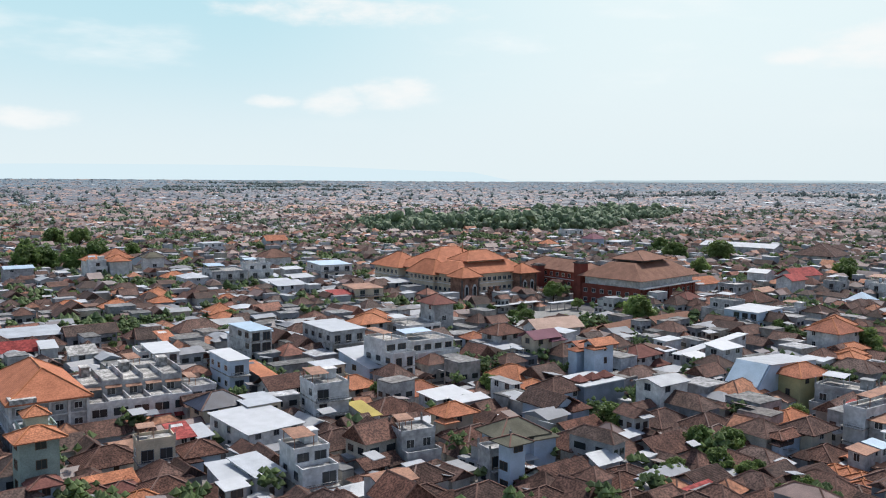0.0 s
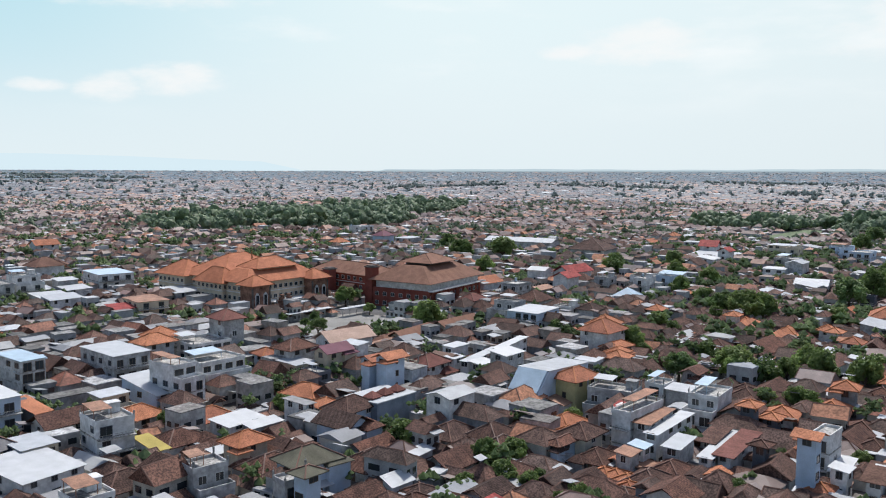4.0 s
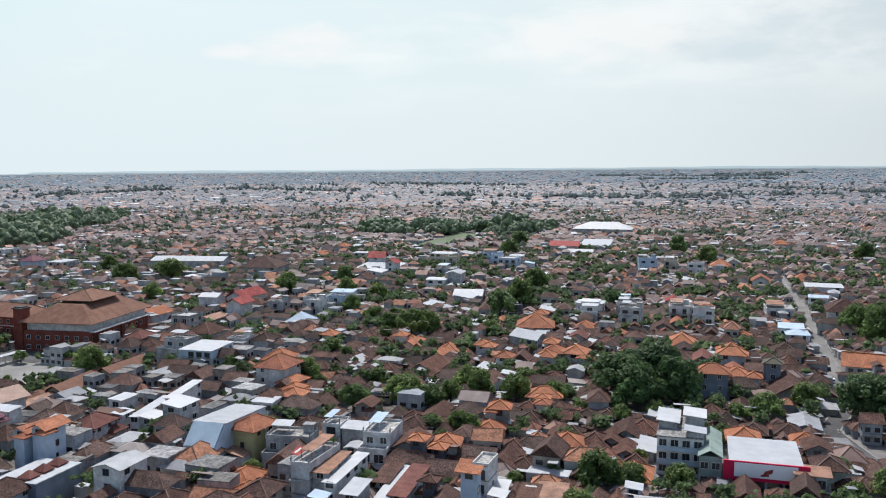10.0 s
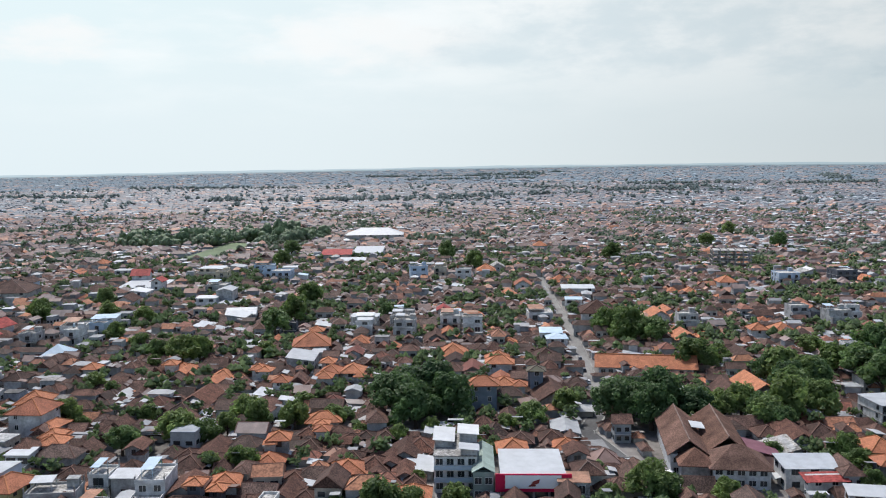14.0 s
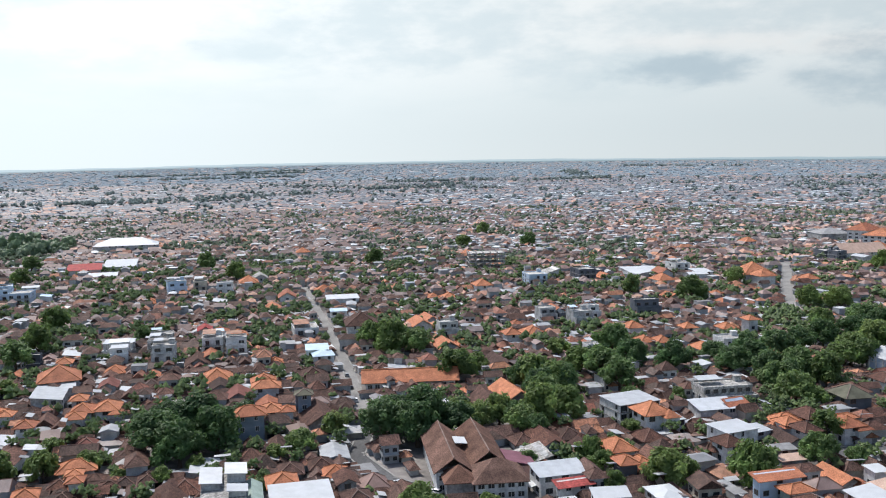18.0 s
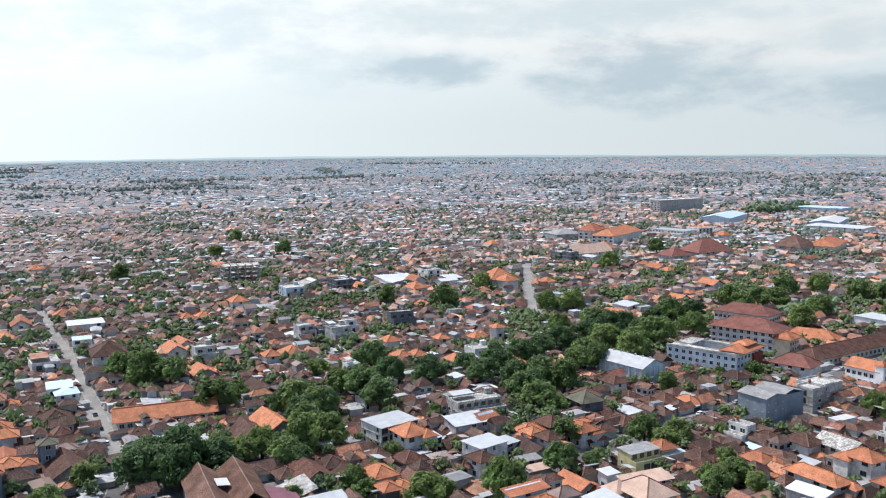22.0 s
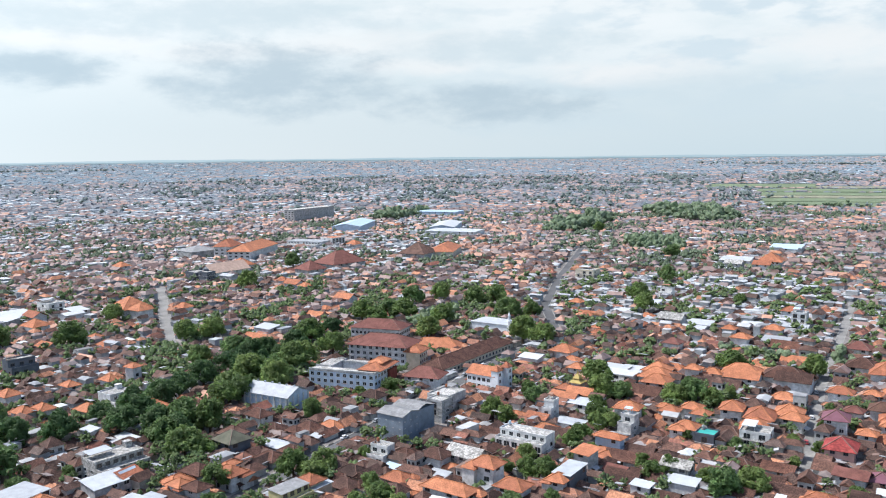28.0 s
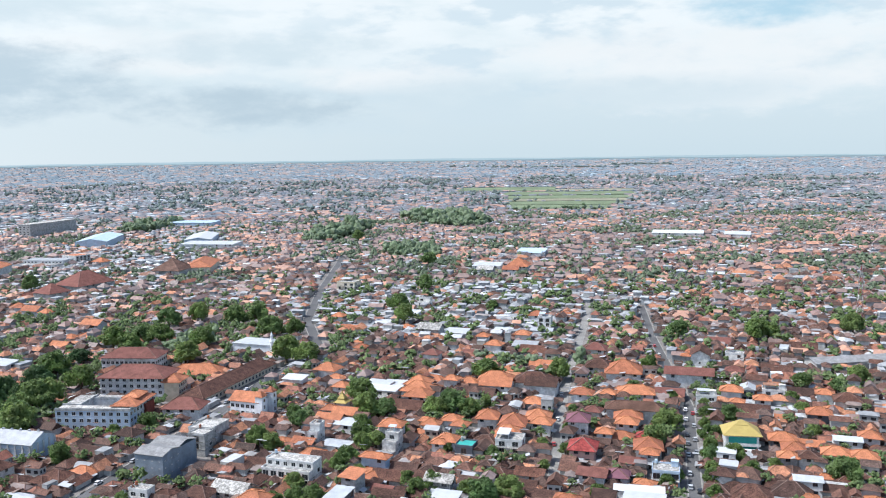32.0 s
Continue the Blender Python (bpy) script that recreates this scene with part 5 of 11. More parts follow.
def long_shed():
    s = Site("hall", 361, -166, 24, "long blue-grey hall with white columns and pale gabled sheet roof", "hall")
    s.wall(-13, 13, -7.5, 7.5, 0, 7.8, WALL_BLUE)
    s.put("roof", Geo().gable(26, 15, 7.8, 3.4, 0.7), SHEET_GREY)
    s.put("gable_wall", Geo().add([(-12.9, -7.5, 7.8), (-12.9, 7.5, 7.8), (-12.9, 0, 10.8), (-12.7, -7.5, 7.8), (-12.7, 7.5, 7.8), (-12.7, 0, 10.8)], [(0, 1, 2), (5, 4, 3), (0, 2, 5, 3), (2, 1, 4, 5)]), WALL_BLUE)
    for i in range(8):
        s.put("column", Geo().box(-0.35, 0.35, 7.5, 7.95, 0, 7.6), WALL_WHITE, "", pose(-12.6 + i * 3.6, 0, 0))
    for i in range(5):
        s.put("column", Geo().box(-13.45, -13, -0.35, 0.35, 0, 7.6), WALL_WHITE, "", pose(0, -7 + i * 3.5, 0))
    for i in range(6):
        s.put("vent", Geo().box(-0.4, 0.4, -0.4, 0.4, 11.0, 11.7), SHEET_GREY, "", pose(-11 + i * 4.4, 0, 0))
    s.put("ledge", Geo().box(-13.1, 13.1, 7.5, 7.7, 5.4, 5.7), WALL_WHITE)
    claim(361, -166, 28, 17, 24)


def clinic():
    s = Site("hospital_building", 396, -247, 33, "four-storey hospital with long maroon hipped roof", "hospital")
    s.wall(-17, 17, -9, 9, 0, 12.6, WALL_WHITE)
    for z in (3.2, 6.4, 9.6):
        s.ledge(-17, 17, -9, 9, z)
    s.hip(0, 0, 34, 18, 12.6, 5.0, TILE_MAROON, 1.6)
    s.windows(-17, 9, -17, -9, 0, 4, 3.2, 2.6)
    s.windows(17, 9, -17, 9, 0, 4, 3.2, 3.6)
    s.wall(-25, -17.2, -2, 9, 0, 10.5, WALL_CREAM)
    s.hip(-21, 3.5, 8, 11, 10.5, 3.0, TILE_ORANGE)
    s.windows(-25, 9, -25, -2, 0, 3, 3.2, 2.6)
    claim(394, -245, 46, 20, 33)
    r = Site("hospital_building", 440, -272, 33, "three-storey hospital block with maroon hipped roof", "hospital")
    r.wall(-16, 16, -8, 8, 0, 11.5, WALL_WHITE)
    r.hip(0, 0, 32, 16, 11.5, 4.4, TILE_MAROON)
    r.windows(-16, 8, -16, -8, 0, 3, 3.4, 2.6)
    r.windows(16, 8, -16, 8, 0, 3, 3.4, 2.6)
    claim(440, -272, 34, 18, 33)
    u = Site("hospital_building", 370, -212, 33, "three-storey pale blue hospital block round an open court", "hospital")
    for x0, x1, y0, y1 in ((-18, 18, 5, 12), (-18, -9, -12, 4.8), (9, 18, -12, 4.8), (-8.8, 8.8, -12, -6)):
        u.wall(x0, x1, y0, y1, 0, 10, WALL_WHITE if y0 != 5 else WALL_BLUE)
        u.put("roof", Geo().box(x0 + 0.2, x1 - 0.2, y0 + 0.2, y1 - 0.2, 10.0, 10.15), CONCRETE)
        u.put("parapet", Geo().box(x0 - 0.15, x1 + 0.15, y1 - 0.15, y1 + 0.15, 9.6, 10.9).box(x0 - 0.15, x0 + 0.15, y0, y1 - 0.16, 9.6, 10.9), WALL_GREY)
    u.windows(18, 12, -18, 12, 0, 3, 3.2, 3.4)
    u.windows(-18, 12, -18, -12, 0, 3, 3.2, 3.4)
    u.hip(-13.5, -2, 11, 19, 10.9, 2.6, TILE_ORANGE)
    u.hip(-13.5, -4, 6, 9, 13.0, 2.0, TILE_ORANGE)
    u.wall(-19.2, -18.1, -12, -3, 0, 8.6, BRICK_RED, "red brick facing")
    claim(370, -212, 40, 28, 33)
    a = Site("market_row", 372, -287, -70, "long low hall with brown hipped tile roof", "hall")
    a.wall(-36, 36, -6.5, 6.5, 0, 4.2, WALL_CREAM)
    a.hip(0, 0, 72, 13, 4.2, 4.2, TILE_BROWN)
    a.windows(-36, -6.5, 36, -6.5, 0, 1, 3.4, 3.6)
    claim(372, -287, 74, 15, -70)
    cottage(346, -240, 18, 12, 33, 2, TILE_MAROON, WALL_WHITE)
    cottage(406, -290, 28, 13, 40, 1, TILE_ORANGE, WALL_CREAM)


def white_church():
    s = Site("church", 325, -263, 18, "white twin-tower church with orange tile roofs", "church")
    s.wall(-8, 8, -6, 6, 0, 7.5, WALL_BRIGHT)
    s.put("roof", Geo().gable(16, 12, 7.5, 3.4, 0.7), TILE_ORANGE)
    for y in (-4.6, 4.6):
        s.wall(-10.4, -6.6, y - 2, y + 2, 0, 10.5, WALL_BRIGHT, "white corner tower")
        s.put("roof", Geo().hip(3.8, 3.8, 10.5, 2.4, 0.5, 0, 0.18, -8.5, y), TILE_ORANGE)
    s.windows(-10.4, 6.6, -10.4, 2.6, 0, 3, 3.3, 2.0, 1.2, 1.6)
    s.windows(-10.4, -2.6, -10.4, -6.6, 0, 3, 3.3, 2.0, 1.2, 1.6)
    s.windows(8, 6, -6, 6, 0, 2, 3.3, 2.6)
    claim(324, -263, 20, 14, 18)
    m = Site("mosque", 424, -350, 18, "white mosque with slim minaret and grey flat roof", "mosque")
    m.wall(-14, 14, -8, 8, 0, 6, WALL_BRIGHT)
    m.put("roof", Geo().box(-14.5, 14.5, -8.5, 8.5, 6, 6.5), SHEET_GREY)
    m.put("minaret", Geo().ring([(1.1, 0), (1.0, 9), (1.5, 9.2), (1.5, 9.8), (0.8, 10), (0.75, 12.5), (0.95, 12.9), (0.6, 14), (0.05, 15.6)]), WALL_BRIGHT, "white minaret", pose(-15.5, 9.5, 0))
    m.windows(-14, 8, -14, -8, 0, 1, 3.3, 3.0)
    claim(424, -350, 30, 18, 18)


def golden_pavilion(x, y):
    s = Site("pavilion", x, y, 18, "small pavilion with tiered golden yellow roof", "pavilion")
    s.wall(-2.4, 2.4, -2.4, 2.4, 0, 7.0, WALL_WHITE)
    s.put("roof", Geo().hip(5.4, 5.4, 7.0, 1.6, 0.7, 0.9), GOLD)
    s.put("roof", Geo().hip(2.8, 2.8, 8.8, 2.4, 0.5), GOLD)
    s.put("finial", Geo().ring([(0.5, 11.2), (0.3, 11.9), (0.05, 12.6)]), GOLD)
    claim(x, y, 6, 6, 18)


def gold_house():
    s = Site("temple_hall", 115, -349, 28, "white and teal two-storey hall with golden yellow roof", "hall")
    s.wall(-6.5, 6.5, -5.5, 5.5, 0, 8.0, WALL_WHITE)
    s.hip(0, 0, 13, 11, 8.0, 3.4, GOLD, 1.2, top=1.8)
    s.put("roof", Geo().hip(4.4, 3.6, 11.3, 1.6, 0.6), GOLD)
    for z in (1.0, 4.6):
        s.put("glazing", Geo().box(-5.5, 5.5, 5.45, 5.65, z, z + 2.6), TEAL, "teal glazed front")
        s.put("glazing", Geo().box(-6.65, -6.45, -4.5, 4.5, z, z + 2.6), TEAL)
    s.put("balcony", Geo().box(-7, 7, 5.5, 7, 3.7, 3.95).box(-7, 7, 6.9, 7, 3.95, 4.8), WALL_WHITE)
    s.put("porch", Geo().box(-7, 7, 7.2, 10, 2.6, 2.8), SHEET_WHITE)
    claim(115, -349, 16, 18, 28)


def lattice_mast(x, y, h):
    s = Site("radio_mast", x, y, 0, "tall slim red and white lattice radio mast", "mast")
    for i, (a, b) in enumerate(((1, 1), (-1, 1), (-1, -1), (1, -1))):
        s.put("leg", Geo().beam((a * 2.2, b * 2.2, 0), (a * 0.5, b * 0.5, h), 0.12), METAL)
    k = 10
    for i in range(k):
        z0, z1 = h * i / k, h * (i + 1) / k
        r0, r1 = 2.2 - 1.7 * i / k, 2.2 - 1.7 * (i + 1) / k
        g = Geo()
        for a, b, c, d in ((1, 1, -1, 1), (-1, 1, -1, -1), (-1, -1, 1, -1), (1, -1, 1, 1)):
            g.beam((a * r0, b * r0, z0), (c * r1, d * r1, z1), 0.08).beam((c * r0, d * r0, z0), (a * r1, b * r1, z1), 0.08)
        s.put("bracing", g, TILE_RED if i % 2 else METAL)


def bare_frame():
    s = Site("unfinished_building", 716, 16, 8, "unfinished grey concrete frame of four open storeys", "building")
    for i in range(5):
        s.put("slab", Geo().box(-9, 9, -15, 15, i * 3.8 - 0.35, i * 3.8), CONCRETE)
    for x in (-8.5, 0, 8.5):
        for y in (-14.5, -8.7, -2.9, 2.9, 8.7, 14.5):
            s.put("column", Geo().box(x - 0.35, x + 0.35, y - 0.35, y + 0.35, 0, 16.4), CONCRETE)
    claim(716, 16, 20, 32, 8)


def far_hall(name, x, y, w, d, rot, z, rise, roof, wall, label, category="hall", shape="gable", rows=0):
    s = Site(name, x, y, rot, label, category)
    s.wall(-w / 2, w / 2, -d / 2, d / 2, 0, z, wall)
    if shape == "flat":
        s.put("roof", Geo().box(-w / 2 - 0.4, w / 2 + 0.4, -d / 2 - 0.4, d / 2 + 0.4, z, z + 0.8), roof)
    elif shape == "hip":
        s.hip(0, 0, w, d, z, rise, roof, 1.5)
    else:
        s.put("roof", Geo().gable(w, d, z, rise, 1.0), roof)
        s.put("gable_wall", Geo().add([(-w / 2, -d / 2, z), (-w / 2, d / 2, z), (-w / 2, 0, z + rise * 0.9), (w / 2, -d / 2, z), (w / 2, d / 2, z), (w / 2, 0, z + rise * 0.9)], [(1, 0, 2), (3, 4, 5), (0, 3, 5, 2), (4, 1, 2, 5)]), wall)
    if rows:
        s.windows(-w / 2, d / 2, -w / 2, -d / 2, 0, rows, 3.6, 6, 3.0, 1.8)
        s.windows(w / 2, d / 2, -w / 2, d / 2, 0, rows, 3.6, 6, 3.0, 1.8)
    claim(x, y, w, d, rot, 3)
    return s


government_office()
sports_hall()
blue_store()
skylight_store()
shop_front()
orange_hall()
terraced_row()
brown_school()
long_orange()
grey_block()
long_shed()
clinic()
white_church()
golden_pavilion(285, -286)
gold_house()
lattice_mast(135, -635, 42)
bare_frame()
far_hall("market_hall", 412, 508, 52, 20, -60, 8, 2.5, SHEET_GREY, WALL_GREY, "long grey hall with low grey sheet roof")
far_hall("factory_shed", 1110, -640, 100, 40, -44, 9, 4, SHEET_BLUE, WALL_BLUE, "long factory shed with pale blue sheet roof", rows=1)
far_hall("factory_shed", 1005, -732, 90, 34, -44, 8, 3, SHEET_WHITE, WALL_BLUE, "long factory shed with white sheet roof", rows=1)
far_hall("office_slab", 1318, -674, 98, 22, -70, 20, 1, CONCRETE, WALL_GREY, "long grey office slab with rows of windows", "office building", "flat", 5)
far_hall("hospital_building", 905, -392, 80, 26, -46, 11, 7, TILE_ORANGE, WALL_WHITE, "long white hospital with orange hipped roof", "hospital", "hip", 3)
far_hall("hospital_building", 930, -372, 30, 20, -46, 13, 7, TILE_ORANGE, WALL_WHITE, "white hospital wing with orange hipped roof", "hospital", "hip", 3)
far_hall("warehouse", 770, -560, 60, 26, -46, 7, 6, TILE_ORANGE, WALL_CREAM, "hall with broad orange hipped roof", "hall", "hip")
far_hall("warehouse", 106, -522, 66, 13, 46, 4.5, 2, SHEET_DULL, WALL_GREY, "long grey warehouse with low sheet roof", "warehouse")


# ---- houses, one by one ----
block(141.1, 131.8, 4.7, 14.9, -75, 3, WALL_WHITE, CONCRETE, fl=3.33)
cottage(142.2, 128.1, 3.5, 13.3, -70, 3, SHEET_RUST, WALL_GREY, "shed", 0.4, base=-0.6)
cottage(143.6, 124.8, 2.6, 18.8, -72, 3, SHEET_WHITE, WALL_WHITE, "shed", 0.4, base=-1.6)
cottage(138.2, 117.5, 3.4, 7.2, -74, 2, SHEET_GREY, WALL_GREY, "shed", 1.0, base=0.1)
cottage(148.7, 115.3, 2.6, 20.6, -68, 2, SHEET_WHITE, WALL_WHITE, "shed", 0.4, base=-1.3)
cottage(151.6, 119.3, 2.5, 9.9, -69, 2, TILE_BROWN, WALL_GREY, "shed", 0.6, base=-0.9)
cottage(150.0, 111.9, 2.5, 15.4, -72, 2, TILE_MAROON, WALL_WHITE, "shed", 1.2, base=-0.9)
cottage(166.7, 210.2, 2.5, 20.1, -63, 3, SHEET_WHITE, WALL_WHITE, "shed", 0.4, base=-1.2)
cottage(153.9, 208.3, 2.7, 21.0, -63, 2, SHEET_WHITE, WALL_WHITE, "shed", 0.4, base=0.1)
cottage(170.5, -428.1, 23.5, 8.7, -159, 2, TILE_MAROON, WALL_WHITE, "gable", base=1.1)
cottage(166.9, -356.8, 25.1, 7.8, -156, 2, TILE_SCHOOL, WALL_WHITE, "hip", base=1.1)
cottage(883.2, 397.8, 62.9, 33.0, -70, 3, SHEET_WHITE, WALL_GREY, "hip", 7.0, base=-1.2)
cottage(720.6, 330.4, 25.6, 30.9, -71, 2, SHEET_WHITE, WALL_WHITE, "shed", 3.0, base=0.1)
cottage(697.2, 351.2, 24.8, 30.2, -66, 2, TILE_RED, WALL_WHITE, "shed", 2.0, base=0.1)
cottage(667.3, 322.1, 23.1, 17.5, -68, 1, SHEET_WHITE, WALL_GREY, "shed", 1.0, base=1.4)
block(542.9, 377.0, 18.2, 21.8, -75, 3, WALL_CREAM, SHEET_GREY, fl=3.00)
block(472.8, 323.6, 12.6, 15.2, -72, 3, WALL_GREY, CONCRETE, fl=2.67)
block(577.1, 352.8, 15.2, 18.2, -66, 3, WALL_BLUE, CONCRETE, fl=2.67)
block(586.8, 336.3, 10.8, 13.0, -67, 2, WALL_WHITE, SHEET_WHITE, fl=3.00)
cottage(401.3, 259.8, 15.7, 17.4, -63, 2, SHEET_GREY, WALL_GREY, "gable", base=-0.9)
block(434.0, 305.2, 12.1, 14.6, -69, 2, WALL_WHITE, SHEET_WHITE, fl=3.00)
cottage(952.8, -345.7, 35.0, 33.0, -81, 3, SHEET_DULL, WALL_GREY, "hip", base=-1.2)
cottage(763.2, -519.1, 30.2, 31.8, -153, 2, TILE_SCHOOL, WALL_GREY, "hip", base=1.1)
cottage(737.3, -376.9, 20.4, 22.7, -81, 2, TILE_MAROON, WALL_GREY, "hip", base=0.1)
cottage(761.3, -422.0, 40.5, 31.8, -81, 2, TILE_MAROON, WALL_GREY, "hip", base=0.1)
block(953.6, -518.9, 20.1, 24.1, -81, 3, WALL_WHITE, TILE_ORANGE, fl=3.00)
block(954.9, -482.0, 49.2, 33.8, -153, 2, WALL_WHITE, SHEET_GREY, fl=3.50)
cottage(1221.2, -875.2, 78.2, 33.0, -153, 3, SHEET_BLUE, WALL_BLUE, "shed", 1.0, base=-1.2)
cottage(930.9, -692.0, 73.4, 33.0, -153, 2, SHEET_WHITE, WALL_WHITE, "shed", 1.0, base=1.1)
cottage(813.3, -338.8, 18.2, 20.2, -81, 2, TILE_ORANGE, WALL_WHITE, "hip", base=0.1)
block(776.9, -281.9, 16.3, 19.6, -81, 3, WALL_DARK, CONCRETE, fl=2.67)
cottage(785.8, -310.5, 42.9, 21.2, -74, 2, TILE_PINK, WALL_WHITE, "gable", base=0.1)
cottage(-27.9, 287.0, 16.2, 12.8, 14, 2, SHEET_GREY, WALL_GREY, "shed", 0.8, base=1.1)
cottage(-30.1, 265.5, 9.5, 7.2, 10, 2, TILE_RED, WALL_DARK, "gable", base=0.1)
block(-21.1, 258.6, 4.0, 10.8, 10, 3, WALL_WHITE, SHEET_WHITE, fl=2.67)
cottage(-12.5, 251.3, 5.4, 6.2, 16, 2, CONCRETE, WALL_WHITE, "gable", base=1.1)
block(7.7, 239.9, 6.7, 13.5, 12, 3, WALL_WHITE, SHEET_WHITE, fl=3.00)
block(3.4, 242.5, 3.3, 8.9, 10, 3, WALL_WHITE, CONCRETE, fl=2.67)
cottage(10.3, 269.7, 2.5, 6.9, 19, 2, TILE_ORANGE, WALL_WHITE, "shed", 2.0, base=0.1)
block(22.9, 215.0, 4.9, 13.2, 15, 3, WALL_BLUE, SHEET_WHITE, fl=3.67)
cottage(29.4, 212.0, 2.5, 8.3, 24, 2, TILE_ORANGE, WALL_DARK, "shed", 2.0, base=1.1)
block(32.4, 248.3, 6.3, 12.8, 20, 4, WALL_GREY, SHEET_BLUE, fl=3.00)
cottage(31.0, 250.8, 4.3, 12.8, 18, 3, SHEET_BLUE, WALL_WHITE, "shed", 0.6, base=-0.2)
block(56.7, 249.3, 10.9, 17.4, 17, 3, WALL_GREY, SHEET_WHITE, fl=3.67)
cottage(59.6, 222.1, 8.7, 14.2, 22, 2, SHEET_WHITE, WALL_BLUE, "shed", 3.0, base=-0.4)
block(64.5, 217.7, 6.8, 13.5, 19, 4, WALL_WHITE, CONCRETE, fl=3.00)
block(79.3, 230.4, 13.8, 12.4, 15, 3, WALL_WHITE, CONCRETE, fl=3.00)
cottage(95.4, 267.1, 7.7, 8.7, 12, 4, TILE_MAROON, WALL_GREY, "hip", base=1.5)
cottage(99.4, 244.2, 4.9, 5.7, 9, 2, TILE_ORANGE, WALL_BLUE, "hip", base=0.1)
cottage(126.5, 245.2, 16.5, 8.2, 9, 3, TILE_PINK, WALL_WHITE, "gable", base=-1.2)
cottage(69.2, 187.4, 10.6, 6.3, 21, 2, SHEET_WHITE, WALL_WHITE, "shed", 0.7, base=-1.4)
cottage(73.4, 182.4, 8.4, 3.0, 17, 1, SHEET_WHITE, WALL_GREY, "shed", 0.6, base=1.6)
block(40.6, 187.7, 7.8, 8.9, 9, 3, WALL_WHITE, CONCRETE, fl=3.17)
cottage(48.0, 181.2, 3.1, 8.5, 15, 1, TILE_YELLOW, WALL_WHITE, "shed", 1.2, base=1.2)
block(50.6, 153.4, 7.1, 8.2, 9, 2, WALL_GREY, CONCRETE, fl=3.50)
cottage(69.0, 149.1, 9.5, 7.2, 9, 2, TILE_OLIVE, WALL_BLUE, "hip", base=0.6)
block(62.6, 140.5, 7.2, 3.8, 9, 2, WALL_GREY, CONCRETE, fl=3.25)
block(28.8, 146.3, 6.7, 10.0, 13, 3, WALL_WHITE, CONCRETE, fl=2.67)
cottage(20.3, 149.4, 4.9, 9.3, 22, 2, SHEET_GREY, WALL_WHITE, "shed", 1.0, base=-1.4)
cottage(15.6, 149.8, 4.5, 9.5, 12, 1, SHEET_WHITE, WALL_WHITE, "shed", 0.6, base=1.4)
cottage(24.1, 176.9, 12.4, 15.0, 24, 2, SHEET_WHITE, WALL_WHITE, "shed", 1.2, base=-0.9)
cottage(8.8, 172.2, 2.5, 4.5, 16, 2, TILE_RED, WALL_WHITE, "shed", 1.5, base=-0.9)
cottage(12.6, 172.5, 3.0, 3.8, 27, 2, SHEET_GREY, WALL_WHITE, "shed", 1.5, base=-1.4)
block(3.9, 162.0, 6.7, 4.3, 9, 2, WALL_CREAM, CONCRETE, fl=3.75)
cottage(12.0, 163.8, 5.9, 5.4, 12, 1, TILE_BROWN, WALL_BLUE, "hip", base=1.4)
cottage(94.2, 148.5, 6.1, 2.5, 23, 1, SHEET_WHITE, WALL_GREY, "shed", 0.5, base=0.9)
cottage(81.3, 135.7, 5.6, 2.5, 15, 1, SHEET_WHITE, WALL_WHITE, "shed", 1.5, base=0.9)
cottage(120.2, 133.2, 6.8, 2.5, 14, 2, TILE_BROWN, WALL_BLUE, "hip", base=-0.4)
block(153.2, 223.4, 10.7, 5.1, 11, 2, WALL_WHITE, SHEET_WHITE, fl=3.00)
cottage(-5.8, 492.9, 12.8, 14.3, 14, 4, TILE_ORANGE, WALL_WHITE, "hip", base=-1.5)
cottage(-19.0, 496.1, 6.6, 7.5, 15, 3, TILE_ORANGE, WALL_WHITE, "hip", base=0.8)
cottage(12.1, 507.1, 18.3, 20.4, 11, 2, TILE_NAVY, WALL_WHITE, "hip", 7.0, base=0.1)
cottage(28.5, 416.9, 11.6, 12.9, 16, 3, SHEET_GREY, WALL_WHITE, "hip", base=-1.2)
cottage(11.7, 378.8, 9.8, 11.0, 14, 2, TILE_ORANGE, WALL_WHITE, "hip", base=-1.3)
cottage(-3.9, 388.8, 6.1, 6.9, 12, 2, TILE_ORANGE, WALL_WHITE, "hip", base=-1.3)
cottage(-4.4, 363.5, 4.3, 4.9, 9, 2, TILE_ORANGE, WALL_WHITE, "hip", base=-1.3)
cottage(2.1, 359.8, 4.2, 4.9, 14, 2, TILE_ORANGE, WALL_WHITE, "hip", base=-1.3)
cottage(-21.5, 356.4, 9.5, 7.2, 10, 2, TILE_ORANGE, WALL_WHITE, "hip", base=-1.3)
cottage(31.8, 327.6, 8.8, 9.9, 10, 2, TILE_ORANGE, WALL_WHITE, "hip", base=-1.3)
block(43.3, 421.8, 16.6, 20.0, 9, 3, WALL_GREY, CONCRETE, fl=3.33)
block(59.2, 426.7, 11.8, 14.2, 9, 4, WALL_WHITE, CONCRETE, fl=3.00)
cottage(62.4, 429.9, 13.9, 16.8, 9, 2, SHEET_WHITE, WALL_GREY, "shed", 0.5, base=0.1)
cottage(65.7, 403.9, 12.8, 15.5, 9, 2, SHEET_WHITE, WALL_GREY, "shed", 0.5, base=0.1)
block(98.5, 442.4, 17.2, 20.7, 9, 3, WALL_WHITE, SHEET_BLUE, fl=3.33)
block(92.2, 351.3, 12.3, 14.8, 9, 3, WALL_CREAM, SHEET_RUST, fl=3.00)
cottage(82.2, 348.0, 8.1, 7.9, 9, 2, TILE_RED, WALL_WHITE, "shed", 1.0, base=1.1)
cottage(116.7, 383.5, 13.6, 15.3, 9, 2, SHEET_WHITE, WALL_GREY, "shed", 1.0, base=1.1)
